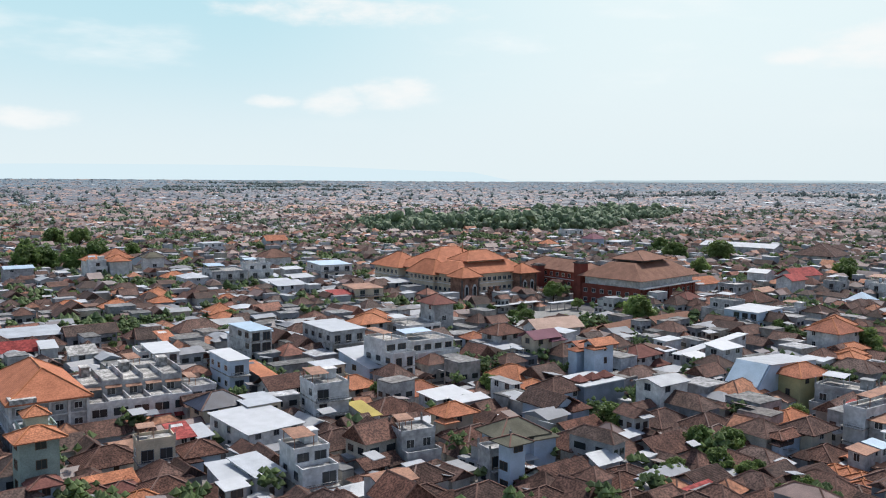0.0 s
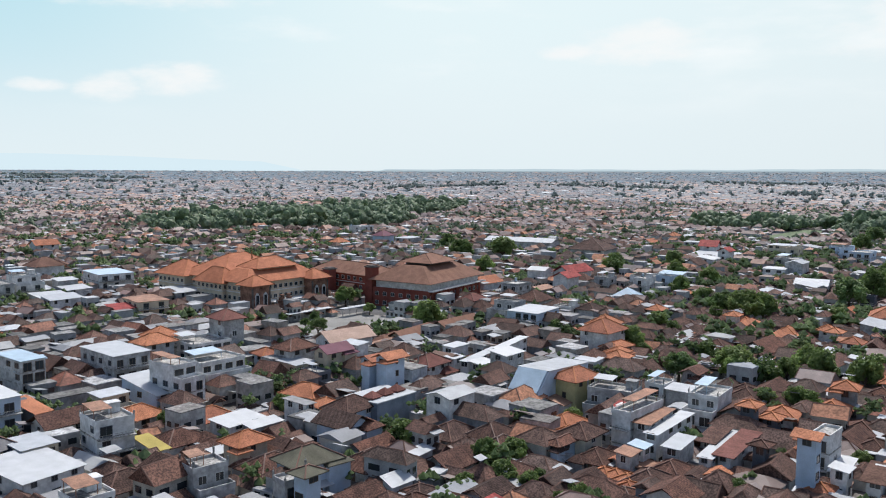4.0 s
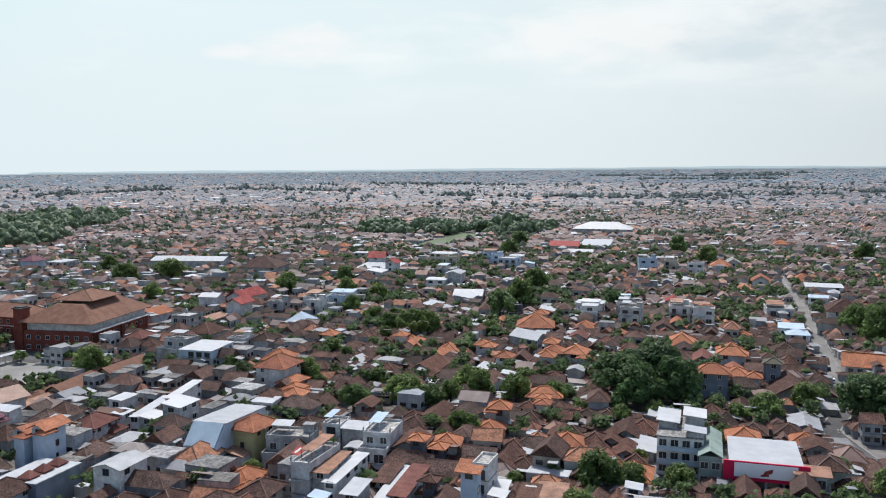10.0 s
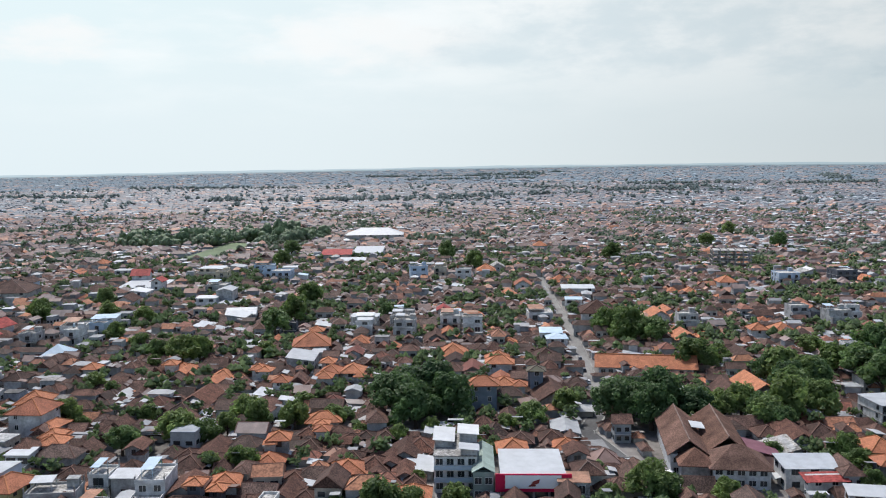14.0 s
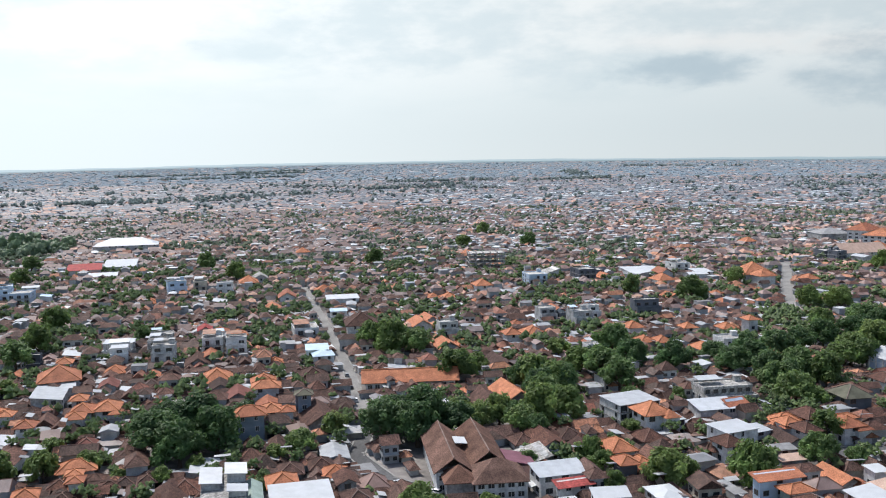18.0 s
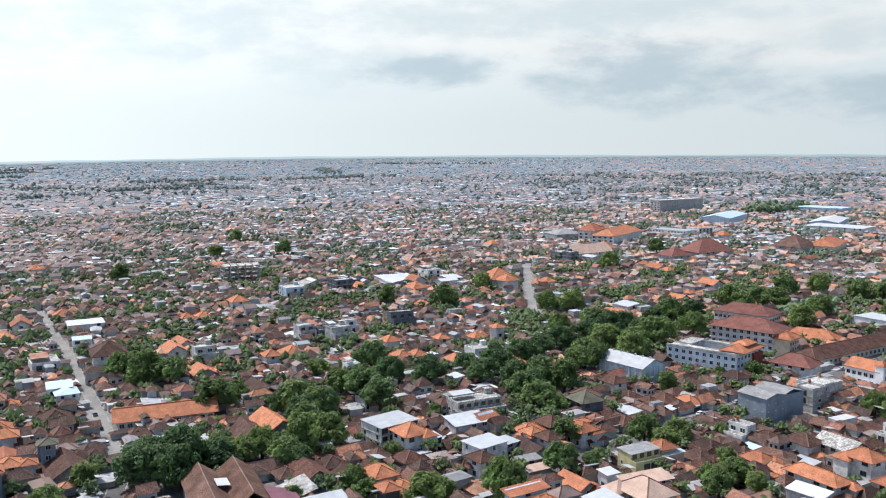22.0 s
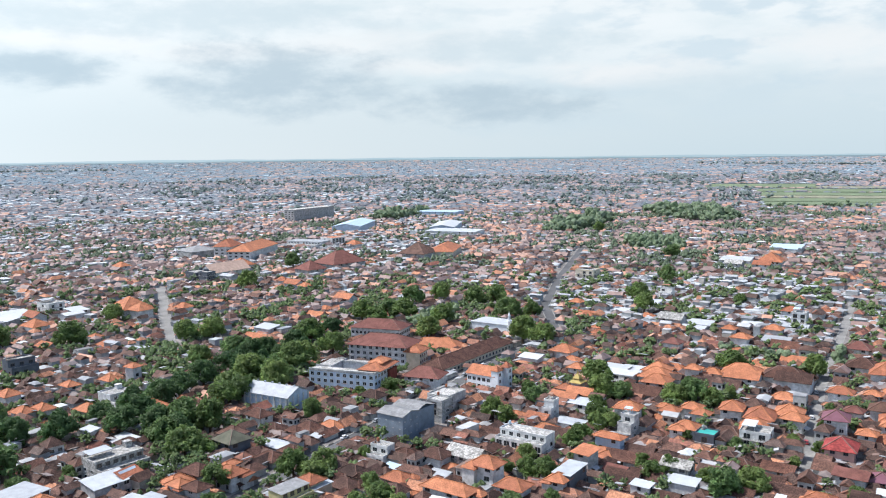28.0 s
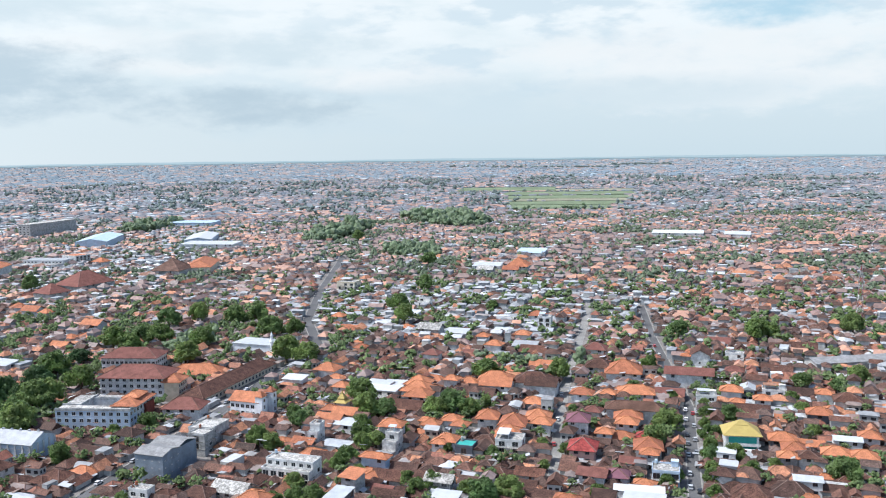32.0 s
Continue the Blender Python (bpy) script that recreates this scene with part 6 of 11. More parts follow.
cottage(77.7, 279.1, 7.9, 8.2, 17, 3, TILE_ORANGE, WALL_GREY, "hip", base=-1.2)
block(85.7, 262.7, 13.5, 11.9, 15, 3, WALL_WHITE, CONCRETE, fl=2.67)
cottage(202.6, 199.7, 9.3, 4.3, 9, 2, TILE_ORANGE, WALL_WHITE, "hip", base=-0.9)
cottage(115.7, 201.6, 10.9, 5.0, 9, 4, TILE_ORANGE, WALL_BLUE, "gable", 1.3, base=-1.5)
block(104.4, 216.2, 12.6, 4.4, -74, 2, WALL_DARK, CONCRETE, fl=2.50)
cottage(85.5, 189.5, 2.5, 8.1, 17, 2, SHEET_DULL, WALL_WHITE, "shed", 0.2, base=0.1)
cottage(92.0, 187.9, 5.0, 5.7, 9, 2, TILE_ORANGE, WALL_WHITE, "hip", base=-1.4)
cottage(92.9, 201.2, 9.5, 7.2, -63, 2, TILE_ORANGE, WALL_GREY, "hip", base=-1.4)
cottage(150.0, 106.2, 2.5, 2.7, -74, 2, TILE_BROWN, WALL_DARK, "hip", base=1.1)
block(159.6, 97.9, 3.3, 7.6, -75, 3, WALL_WHITE, CONCRETE, fl=3.33)
cottage(159.9, 94.4, 2.8, 8.9, -69, 1, SHEET_WHITE, WALL_WHITE, "shed", 0.6, base=1.4)
cottage(157.4, 85.7, 2.5, 6.9, -72, 2, TILE_SCHOOL, WALL_WHITE, "shed", 1.5, base=-0.9)
cottage(164.6, 83.7, 5.9, 11.0, -66, 1, SHEET_RUST, WALL_GREY, "shed", 0.8, base=1.0)
cottage(198.1, 96.9, 6.6, 7.5, -63, 2, TILE_ORANGE, WALL_WHITE, "hip", base=-1.4)
cottage(194.8, 94.7, 4.9, 3.5, -67, 1, SHEET_WHITE, WALL_GREY, "shed", 0.3, base=0.2)
cottage(208.7, 123.7, 4.9, 5.6, -66, 2, TILE_ORANGE, WALL_GREY, "hip", base=1.1)
cottage(236.1, 124.0, 9.5, 7.2, -63, 2, TILE_ORANGE, WALL_WHITE, "hip", base=-1.4)
cottage(178.6, 121.4, 6.0, 6.8, -63, 2, TILE_ORANGE, WALL_WHITE, "hip", base=-0.9)
block(166.2, 133.1, 7.0, 15.4, -68, 3, WALL_WHITE, CONCRETE, fl=3.00)
cottage(168.0, 142.8, 5.8, 4.8, -72, 3, SHEET_GREY, WALL_GREY, "shed", 0.6, base=-1.2)
block(167.5, 149.3, 5.2, 6.8, -72, 3, WALL_WHITE, CONCRETE, fl=2.67)
block(153.5, 152.2, 11.7, 10.4, -64, 2, WALL_GREY, CONCRETE, fl=3.75)
cottage(151.3, 163.2, 9.5, 7.2, 9, 3, TILE_ORANGE, WALL_YELLOW, "hip", base=-0.2)
cottage(163.3, 185.5, 9.6, 6.1, 9, 2, SHEET_WHITE, WALL_WHITE, "gable", base=0.1)
cottage(212.8, 216.0, 8.4, 9.5, -63, 3, TILE_ORANGE, WALL_CREAM, "hip", base=-0.2)
block(210.1, 251.4, 13.0, 16.7, -70, 3, WALL_BLUE, SHEET_WHITE, fl=3.00)
cottage(307.9, 337.0, 19.4, 9.7, 12, 3, TILE_RED, WALL_WHITE, "gable", base=-0.2)
cottage(291.6, 344.4, 9.3, 10.3, -63, 3, SHEET_WHITE, WALL_WHITE, "gable", base=0.8)
cottage(286.2, 276.9, 11.5, 12.7, -63, 2, SHEET_BLUE, WALL_WHITE, "hip", 4.0, base=-0.9)
cottage(415.8, 435.9, 25.0, 27.8, -63, 3, TILE_BROWN, WALL_GREY, "hip", 7.0, base=-1.2)
cottage(503.6, 408.3, 11.3, 12.6, -63, 3, TILE_RED, WALL_WHITE, "gable", base=-1.2)
cottage(486.1, 390.3, 29.4, 33.0, -67, 1, SHEET_WHITE, WALL_WHITE, "shed", 1.0, base=1.4)
block(351.3, 308.5, 11.9, 14.4, -63, 3, WALL_WHITE, SHEET_BLUE, fl=2.67)
block(325.4, 303.0, 11.3, 13.6, -63, 3, WALL_WHITE, CONCRETE, fl=3.00)
cottage(339.1, 183.6, 14.8, 16.5, -63, 2, TILE_ORANGE, WALL_WHITE, "hip", 5.0, base=-0.9)
cottage(327.7, 179.9, 15.3, 6.6, -64, 1, SHEET_GREY, WALL_WHITE, "shed", 0.8, base=1.0)
block(397.1, 183.9, 13.2, 11.1, -63, 2, WALL_GREY, SHEET_WHITE, fl=3.50)
block(417.0, 170.9, 10.9, 12.7, -66, 2, CONCRETE, CONCRETE, fl=3.50)
block(417.3, 141.2, 9.1, 11.0, -66, 2, WALL_GREY, CONCRETE, fl=3.25)
cottage(421.5, 133.3, 6.5, 7.4, -67, 2, TILE_ORANGE, WALL_GREY, "hip", base=0.6)
block(578.4, 226.1, 12.4, 15.0, -63, 3, WALL_BLUE, CONCRETE, fl=3.67)
cottage(287.9, -50.3, 9.0, 10.1, -70, 2, TILE_ORANGE, WALL_WHITE, "hip", base=1.6)
block(300.6, -44.8, 16.7, 12.4, -63, 3, WALL_WHITE, SHEET_GREY, fl=2.67)
block(287.9, -56.9, 6.8, 6.2, -70, 2, WALL_WHITE, SHEET_GREY, fl=2.50)
cottage(272.5, -73.1, 11.9, 9.7, -63, 2, SHEET_WHITE, WALL_WHITE, "shed", 0.3, base=1.1)
cottage(259.1, -68.5, 6.0, 6.8, -66, 2, TILE_BROWN, WALL_WHITE, "hip", base=0.6)
cottage(226.3, -73.1, 12.4, 3.1, -71, 3, TILE_ORANGE, WALL_BLUE, "shed", 1.0, base=-1.2)
cottage(221.7, -76.5, 6.3, 4.2, -68, 2, TILE_ORANGE, WALL_GREEN, "hip", base=0.6)
block(318.1, -81.7, 18.8, 14.4, -76, 3, CONCRETE, CONCRETE, fl=2.67)
cottage(300.9, -81.5, 7.3, 2.6, -63, 2, TILE_ORANGE, WALL_BLUE, "shed", 2.0, base=0.1)
cottage(276.9, -81.2, 7.6, 6.7, -63, 2, SHEET_GREY, WALL_GREY, "shed", 0.4, base=-0.9)
cottage(259.8, -84.5, 7.7, 4.0, -75, 2, SHEET_DULL, WALL_GREY, "shed", 0.5, base=-1.4)
cottage(252.1, -84.8, 6.6, 2.5, -74, 1, TILE_PINK, WALL_GREY, "shed", 0.6, base=1.4)
cottage(311.9, -124.3, 9.5, 10.7, -76, 2, TILE_OLIVE, WALL_DARK, "hip", base=1.1)
cottage(292.3, -114.9, 6.6, 3.5, -67, 2, TILE_ORANGE, WALL_WHITE, "hip", base=-1.4)
cottage(288.3, -94.2, 8.6, 6.7, -80, 2, TILE_ORANGE, WALL_WHITE, "hip", base=-1.4)
cottage(235.2, -16.2, 14.0, 8.7, -71, 2, SHEET_GREY, WALL_WHITE, "shed", 1.0, base=0.1)
cottage(227.1, -19.8, 8.8, 2.5, -68, 2, TILE_RED, WALL_WHITE, "shed", 1.0, base=-0.9)
cottage(217.6, -28.5, 9.2, 4.7, -81, 2, SHEET_WHITE, WALL_WHITE, "shed", 1.0, base=0.1)
cottage(627.1, -176.1, 20.6, 22.9, -81, 3, TILE_ORANGE, WALL_GREY, "hip", base=-0.2)
block(494.1, -80.6, 14.3, 10.7, -75, 3, WALL_DARK, CONCRETE, fl=3.67)
cottage(671.4, -105.2, 27.6, 29.1, -80, 2, SHEET_WHITE, WALL_WHITE, "shed", 0.4, base=0.1)
cottage(660.0, -147.2, 12.3, 14.9, -75, 2, SHEET_WHITE, WALL_WHITE, "shed", 1.0, base=0.1)
cottage(425.6, -154.8, 7.6, 8.5, -153, 2, TILE_MAROON, WALL_WHITE, "hip", base=1.1)
block(387.5, 85.8, 10.2, 11.8, -76, 2, WALL_WHITE, SHEET_BLUE, fl=3.50)
block(490.5, 95.7, 9.7, 11.6, -77, 2, WALL_WHITE, SHEET_BLUE, fl=3.00)
cottage(448.5, 75.3, 15.6, 17.4, -76, 2, TILE_BROWN, WALL_WHITE, "hip", base=1.1)
cottage(540.8, 103.2, 19.9, 14.9, -74, 2, SHEET_WHITE, WALL_WHITE, "shed", 0.5, base=0.1)
cottage(298.6, 70.8, 4.3, 4.9, -74, 3, TILE_OLIVE, WALL_SLATE, "hip", base=0.8)
cottage(273.7, 83.6, 9.5, 7.2, -70, 3, TILE_ORANGE, WALL_SLATE, "hip", base=0.8)
cottage(323.3, 91.7, 9.5, 7.2, -75, 2, TILE_ORANGE, WALL_WHITE, "hip", base=0.1)
block(394.1, 162.5, 11.0, 10.1, -75, 3, CONCRETE, CONCRETE, fl=3.00)
block(398.3, 185.1, 13.3, 11.4, -77, 2, WALL_WHITE, SHEET_WHITE, fl=3.50)
block(249.1, -119.3, 12.0, 9.0, -74, 3, WALL_YELLOW, SHEET_DULL, fl=2.67)
cottage(254.0, -128.7, 5.8, 6.6, -74, 2, TILE_ORANGE, WALL_CREAM, "hip", base=1.1)
cottage(251.4, -130.8, 8.7, 3.6, -73, 2, SHEET_GREY, WALL_CREAM, "shed", 0.5, base=-0.4)
cottage(230.7, -112.2, 14.3, 5.2, -79, 2, TILE_PINK, WALL_WHITE, "shed", 1.0, base=0.1)
cottage(241.2, -104.7, 4.7, 4.3, -73, 2, SHEET_WHITE, WALL_WHITE, "shed", 0.4, base=-0.9)
block(243.2, -216.2, 20.5, 10.3, -161, 3, WALL_WHITE, CONCRETE, fl=2.67)
cottage(220.8, -163.3, 17.4, 6.4, -162, 2, TILE_ORANGE, WALL_WHITE, "hip", base=0.1)
cottage(213.7, -155.7, 10.9, 5.4, -155, 2, SHEET_WHITE, WALL_WHITE, "shed", 0.9, base=-1.4)
cottage(231.2, -187.8, 4.0, 4.7, -153, 2, TILE_ORANGE, WALL_WHITE, "hip", base=1.1)
cottage(222.5, -241.7, 10.3, 4.0, -164, 2, TILE_ORANGE, WALL_BLUE, "hip", base=0.6)
cottage(213.4, -219.7, 5.8, 6.8, 192, 3, TILE_ORANGE, WALL_GREY, "shed", 1.0, base=-1.2)
cottage(205.5, -203.9, 6.7, 12.6, 198, 2, SHEET_GREY, WALL_DARK, "shed", 0.5, base=1.6)
cottage(204.1, -197.3, 6.0, 6.2, -160, 2, TILE_ORANGE, WALL_WHITE, "hip", base=0.1)
cottage(238.4, -269.5, 9.5, 7.2, -156, 3, TILE_ORANGE, WALL_GREY, "hip", base=-0.2)
cottage(277.5, -334.4, 11.3, 10.4, -162, 2, TILE_ORANGE, WALL_BLUE, "hip", base=0.6)
block(288.4, -327.8, 10.8, 11.4, -154, 2, WALL_WHITE, SHEET_WHITE, fl=2.75)
cottage(276.0, -279.3, 10.5, 7.3, -155, 2, TILE_ORANGE, WALL_CREAM, "gable", base=-0.9)
cottage(162.2, -300.7, 9.9, 11.0, -157, 2, TILE_RED, PINK, "hip", base=0.1)
cottage(176.8, -322.6, 8.4, 9.4, -153, 3, PURPLE, WALL_WHITE, "hip", base=-0.2)
cottage(203.2, -311.2, 10.7, 12.0, -155, 2, TILE_ORANGE, WALL_WHITE, "hip", base=-0.3)
cottage(198.1, -323.9, 10.1, 10.0, -154, 2, TILE_ORANGE, WALL_WHITE, "hip", base=-0.3)
cottage(217.4, -311.8, 8.3, 9.4, -153, 2, TILE_ORANGE, WALL_WHITE, "hip", base=-0.3)
cottage(180.0, -385.1, 16.4, 9.5, -153, 2, TILE_ORANGE, WALL_WHITE, "hip", base=-0.3)
cottage(203.8, -418.9, 18.1, 15.4, -154, 2, TILE_ORANGE, WALL_WHITE, "hip", base=-0.3)
cottage(93.3, -347.7, 7.7, 8.7, -159, 2, TILE_ORANGE, WALL_WHITE, "hip", base=-0.3)
cottage(141.3, -317.1, 9.8, 10.3, -153, 2, TILE_ORANGE, WALL_WHITE, "hip", base=-0.3)
cottage(165.3, -347.3, 11.1, 8.1, -153, 2, TILE_ORANGE, WALL_WHITE, "hip", base=-0.3)
cottage(251.1, -365.9, 16.7, 11.2, -154, 2, TILE_ORANGE, WALL_WHITE, "hip", base=-0.3)
block(188.6, -287.0, 11.1, 9.0, -156, 3, WALL_WHITE, CONCRETE, fl=2.67)
cottage(234.0, -376.6, 19.2, 11.9, -155, 2, TILE_BROWN, WALL_WHITE, "hip", base=-0.9)
cottage(137.9, -283.5, 6.3, 7.2, -153, 2, PURPLE, WALL_WHITE, "hip", base=-0.9)
block(124.7, -297.0, 10.2, 9.0, -157, 2, WALL_BLUE, CONCRETE, fl=3.00)
block(124.3, -273.4, 17.7, 7.8, -155, 2, WALL_WHITE, SHEET_WHITE, fl=2.50)
cottage(466.2, -1097.0, 65.7, 33.0, -159, 2, SHEET_WHITE, WALL_WHITE, "shed", 1.0, base=1.1)
cottage(532.7, -842.6, 31.6, 32.7, -155, 2, SHEET_BLUE, WALL_WHITE, "shed", 0.5, base=0.1)
cottage(477.7, -730.1, 21.1, 23.4, -154, 2, TILE_ORANGE, WALL_WHITE, "hip", base=0.1)
cottage(507.1, -718.0, 28.1, 28.9, -153, 2, SHEET_WHITE, WALL_WHITE, "shed", 0.5, base=0.1)
cottage(393.3, -1116.6, 31.4, 33.0, -161, 2, SHEET_WHITE, WALL_WHITE, "shed", 1.0, base=1.1)
cottage(17.7, 190.3, 9.5, 7.2, 20, 2, TILE_NAVY, WALL_CREAM, "hip")
cottage(15.0, 137.7, 3.7, 3.2, 18, 2, SHEET_WHITE, WALL_GREY, "shed")
cottage(-4.2, 168.0, 9.5, 7.2, 19, 1, TILE_BROWN, WALL_WHITE, "hip")
cottage(0.8, 176.1, 9.5, 7.2, 15, 1, SHEET_RUST, WALL_GREY, "gable")
cottage(-13.3, 148.4, 3.5, 3.2, 17, 2, TILE_MAROON, WALL_BLUE, "hip")
cottage(-14.6, 152.4, 5.8, 4.5, 20, 4, TILE_ORANGE, WALL_GREEN, "hip")
cottage(1.3, 144.6, 5.7, 4.5, 20, 1, TILE_ORANGE, WALL_WHITE, "hip")
cottage(-4.0, 156.2, 6.4, 4.0, 19, 1, TILE_ORANGE, WALL_WHITE, "gable")
cottage(-6.5, 152.1, 3.5, 3.2, 17, 1, TILE_BROWN, WALL_WHITE, "hip")
cottage(-1.7, 151.6, 3.5, 3.2, 16, 1, TILE_MAROON, WALL_WHITE, "hip")
cottage(5.0, 149.3, 7.2, 5.6, 17, 1, TILE_BROWN, WALL_WHITE, "hip")
cottage(12.0, 143.1, 6.6, 5.2, 16, 1, TILE_BROWN, WALL_WHITE, "hip")
cottage(-10.6, 149.1, 3.9, 3.2, 16, 1, TILE_BROWN, WALL_GREY, "gable")
cottage(-6.8, 268.2, 6.0, 4.8, 21, 1, TILE_BROWN, WALL_WHITE, "hip")
cottage(-0.6, 260.4, 9.5, 7.2, 18, 1, TILE_BROWN, WALL_WHITE, "hip")
cottage(-30.5, 327.7, 6.5, 4.0, 20, 1, SHEET_WHITE, WALL_GREY, "shed")
cottage(-23.3, 336.3, 5.1, 3.2, 16, 1, SHEET_WHITE, WALL_GREY, "shed")
cottage(35.6, 257.1, 7.0, 4.4, 18, 3, SHEET_BLUE, WALL_WHITE, "gable")
cottage(31.3, 262.6, 6.0, 3.7, 20, 2, SHEET_BLUE, WALL_WHITE, "shed")
cottage(71.4, 264.1, 9.5, 7.2, 18, 3, TILE_ORANGE, WALL_WHITE, "hip")
cottage(52.4, 209.9, 9.5, 7.2, 20, 1, TILE_ORANGE, WALL_WHITE, "hip")
cottage(66.2, 199.2, 9.5, 7.2, 16, 1, TILE_ORANGE, WALL_WHITE, "hip")
cottage(33.8, 202.3, 9.5, 7.2, 19, 2, TILE_BROWN, WALL_WHITE, "gable")
cottage(42.6, 236.3, 7.2, 4.5, 110, 1, SHEET_RUST, WALL_GREY, "gable")
cottage(50.1, 227.0, 8.2, 6.4, 15, 1, TILE_BROWN, WALL_WHITE, "hip")
cottage(55.3, 185.9, 9.5, 7.2, 16, 1, TILE_BROWN, WALL_WHITE, "hip")
cottage(60.6, 173.8, 4.9, 3.2, 16, 1, SHEET_WHITE, WALL_GREY, "shed")
cottage(38.4, 165.1, 9.5, 7.2, 17, 1, TILE_BROWN, WALL_WHITE, "hip")
cottage(48.2, 167.6, 9.5, 7.2, 106, 1, TILE_BROWN, WALL_WHITE, "gable")
cottage(42.1, 151.0, 6.4, 4.0, 20, 1, TILE_BROWN, WALL_GREY, "gable")
cottage(39.7, 133.4, 6.7, 5.3, 16, 2, SHEET_RUST, WALL_WHITE, "gable")
cottage(47.7, 141.0, 7.8, 6.1, 17, 1, TILE_BROWN, WALL_WHITE, "hip")
cottage(45.3, 133.0, 5.4, 4.2, 16, 1, TILE_BROWN, WALL_GREY, "hip")
cottage(41.9, 137.5, 3.5, 3.2, 16, 1, SHEET_WHITE, WALL_GREY, "shed")
cottage(48.6, 146.1, 3.5, 3.2, 16, 1, SHEET_GREY, WALL_GREY, "shed")
cottage(63.6, 167.9, 7.1, 5.5, 16, 2, TILE_ORANGE, WALL_CREAM, "hip")
cottage(68.0, 169.9, 3.5, 3.2, 106, 1, TILE_MAROON, WALL_GREY, "gable")
cottage(75.5, 169.8, 3.5, 3.2, 18, 1, SHEET_WHITE, WALL_GREY, "shed")
cottage(65.5, 159.4, 9.5, 7.2, 18, 1, TILE_BROWN, WALL_GREY, "hip")
cottage(77.2, 166.8, 5.4, 3.4, 107, 1, TILE_BROWN, WALL_GREY, "gable")
cottage(62.5, 135.3, 3.5, 3.2, 17, 3, TILE_OLIVE, WALL_BLUE, "hip")
cottage(94.0, 179.1, 9.5, 7.2, 20, 2, TILE_BROWN, WALL_BLUE, "hip")
cottage(86.6, 168.4, 9.5, 7.2, 108, 2, TILE_BROWN, WALL_BLUE, "gable")
cottage(114.3, 195.0, 6.3, 3.9, 15, 4, TILE_ORANGE, WALL_BLUE, "gable")
cottage(112.0, 224.6, 9.1, 5.6, 16, 3, PURPLE, WALL_CREAM, "gable")
cottage(104.4, 234.6, 9.5, 7.2, 19, 3, TILE_BROWN, WALL_GREY, "hip")
cottage(145.6, 210.4, 5.2, 3.2, 20, 2, SHEET_WHITE, WALL_WHITE, "shed")
cottage(156.6, 250.7, 10.1, 6.2, 15, 1, SHEET_GREY, WALL_CREAM, "gable")
cottage(135.0, 208.5, 9.5, 7.2, 20, 2, TILE_MAROON, WALL_WHITE, "hip")
cottage(114.0, 166.1, 9.5, 7.2, 17, 3, SHEET_GREY, WALL_WHITE, "gable")
cottage(118.2, 178.4, 6.3, 3.9, 106, 1, TILE_BROWN, WALL_WHITE, "gable")
cottage(153.7, 195.2, 8.8, 5.5, 17, 3, SHEET_WHITE, WALL_GREY, "shed")
cottage(148.5, 200.5, 6.3, 3.9, 16, 2, SHEET_WHITE, WALL_GREY, "shed")
block(237.7, 263.4, 8.0, 7.5, 19, 2, WALL_WHITE, CONCRETE)
cottage(189.5, 188.0, 4.0, 3.2, 19, 2, TILE_ORANGE, WALL_WHITE, "hip")
cottage(193.2, 200.6, 3.6, 3.2, 17, 1, TILE_BROWN, WALL_WHITE, "hip")
cottage(126.7, 134.4, 7.4, 5.8, 17, 2, TILE_BROWN, WALL_CREAM, "hip")
cottage(135.1, 149.2, 9.5, 7.2, 20, 1, TILE_ORANGE, WALL_CREAM, "hip")
cottage(128.2, 124.0, 4.2, 3.2, 16, 1, TILE_ORANGE, WALL_GREY, "gable")
cottage(119.7, 120.0, 3.5, 3.2, 15, 1, TILE_ORANGE, WALL_WHITE, "hip")
cottage(116.1, 152.5, 8.6, 6.9, 21, 1, TILE_BROWN, WALL_GREY, "hip")
cottage(111.5, 143.5, 9.5, 7.2, 20, 1, TILE_BROWN, WALL_GREY, "hip")
cottage(112.3, 118.6, 8.1, 5.0, 19, 1, TILE_BROWN, WALL_WHITE, "gable")
cottage(124.7, 127.7, 6.9, 5.4, 21, 1, TILE_BROWN, WALL_GREY, "hip")
cottage(120.9, 115.1, 3.5, 3.2, 17, 1, TILE_ORANGE, WALL_GREY, "hip")
cottage(115.1, 110.0, 3.5, 3.2, 20, 1, TILE_BROWN, WALL_WHITE, "hip")
cottage(71.8, 135.2, 9.1, 5.6, 16, 1, TILE_BROWN, WALL_WHITE, "gable")
cottage(63.1, 124.5, 6.9, 5.5, 17, 1, TILE_BROWN, WALL_GREY, "hip")
cottage(83.8, 132.0, 3.5, 3.2, 18, 1, TILE_BROWN, WALL_GREY, "hip")
cottage(76.6, 119.1, 6.2, 4.9, 19, 1, TILE_BROWN, WALL_WHITE, "hip")
cottage(89.6, 116.1, 6.1, 3.8, 19, 1, TILE_RED, WALL_GREY, "shed")
cottage(94.3, 124.8, 7.3, 4.5, 19, 1, TILE_BROWN, WALL_WHITE, "gable")
cottage(54.1, 128.1, 9.5, 7.2, 19, 1, TILE_BROWN, WALL_WHITE, "hip")
cottage(108.5, 158.0, 9.5, 7.2, 19, 1, TILE_BROWN, WALL_WHITE, "hip")
cottage(97.8, 142.2, 9.5, 7.2, 17, 1, TILE_BROWN, WALL_GREY, "gable")
cottage(125.5, 119.6, 4.7, 3.2, 20, 2, SHEET_RUST, WALL_GREY, "shed")
cottage(130.9, 121.3, 3.5, 3.2, 19, 2, SHEET_BLUE, WALL_WHITE, "shed")
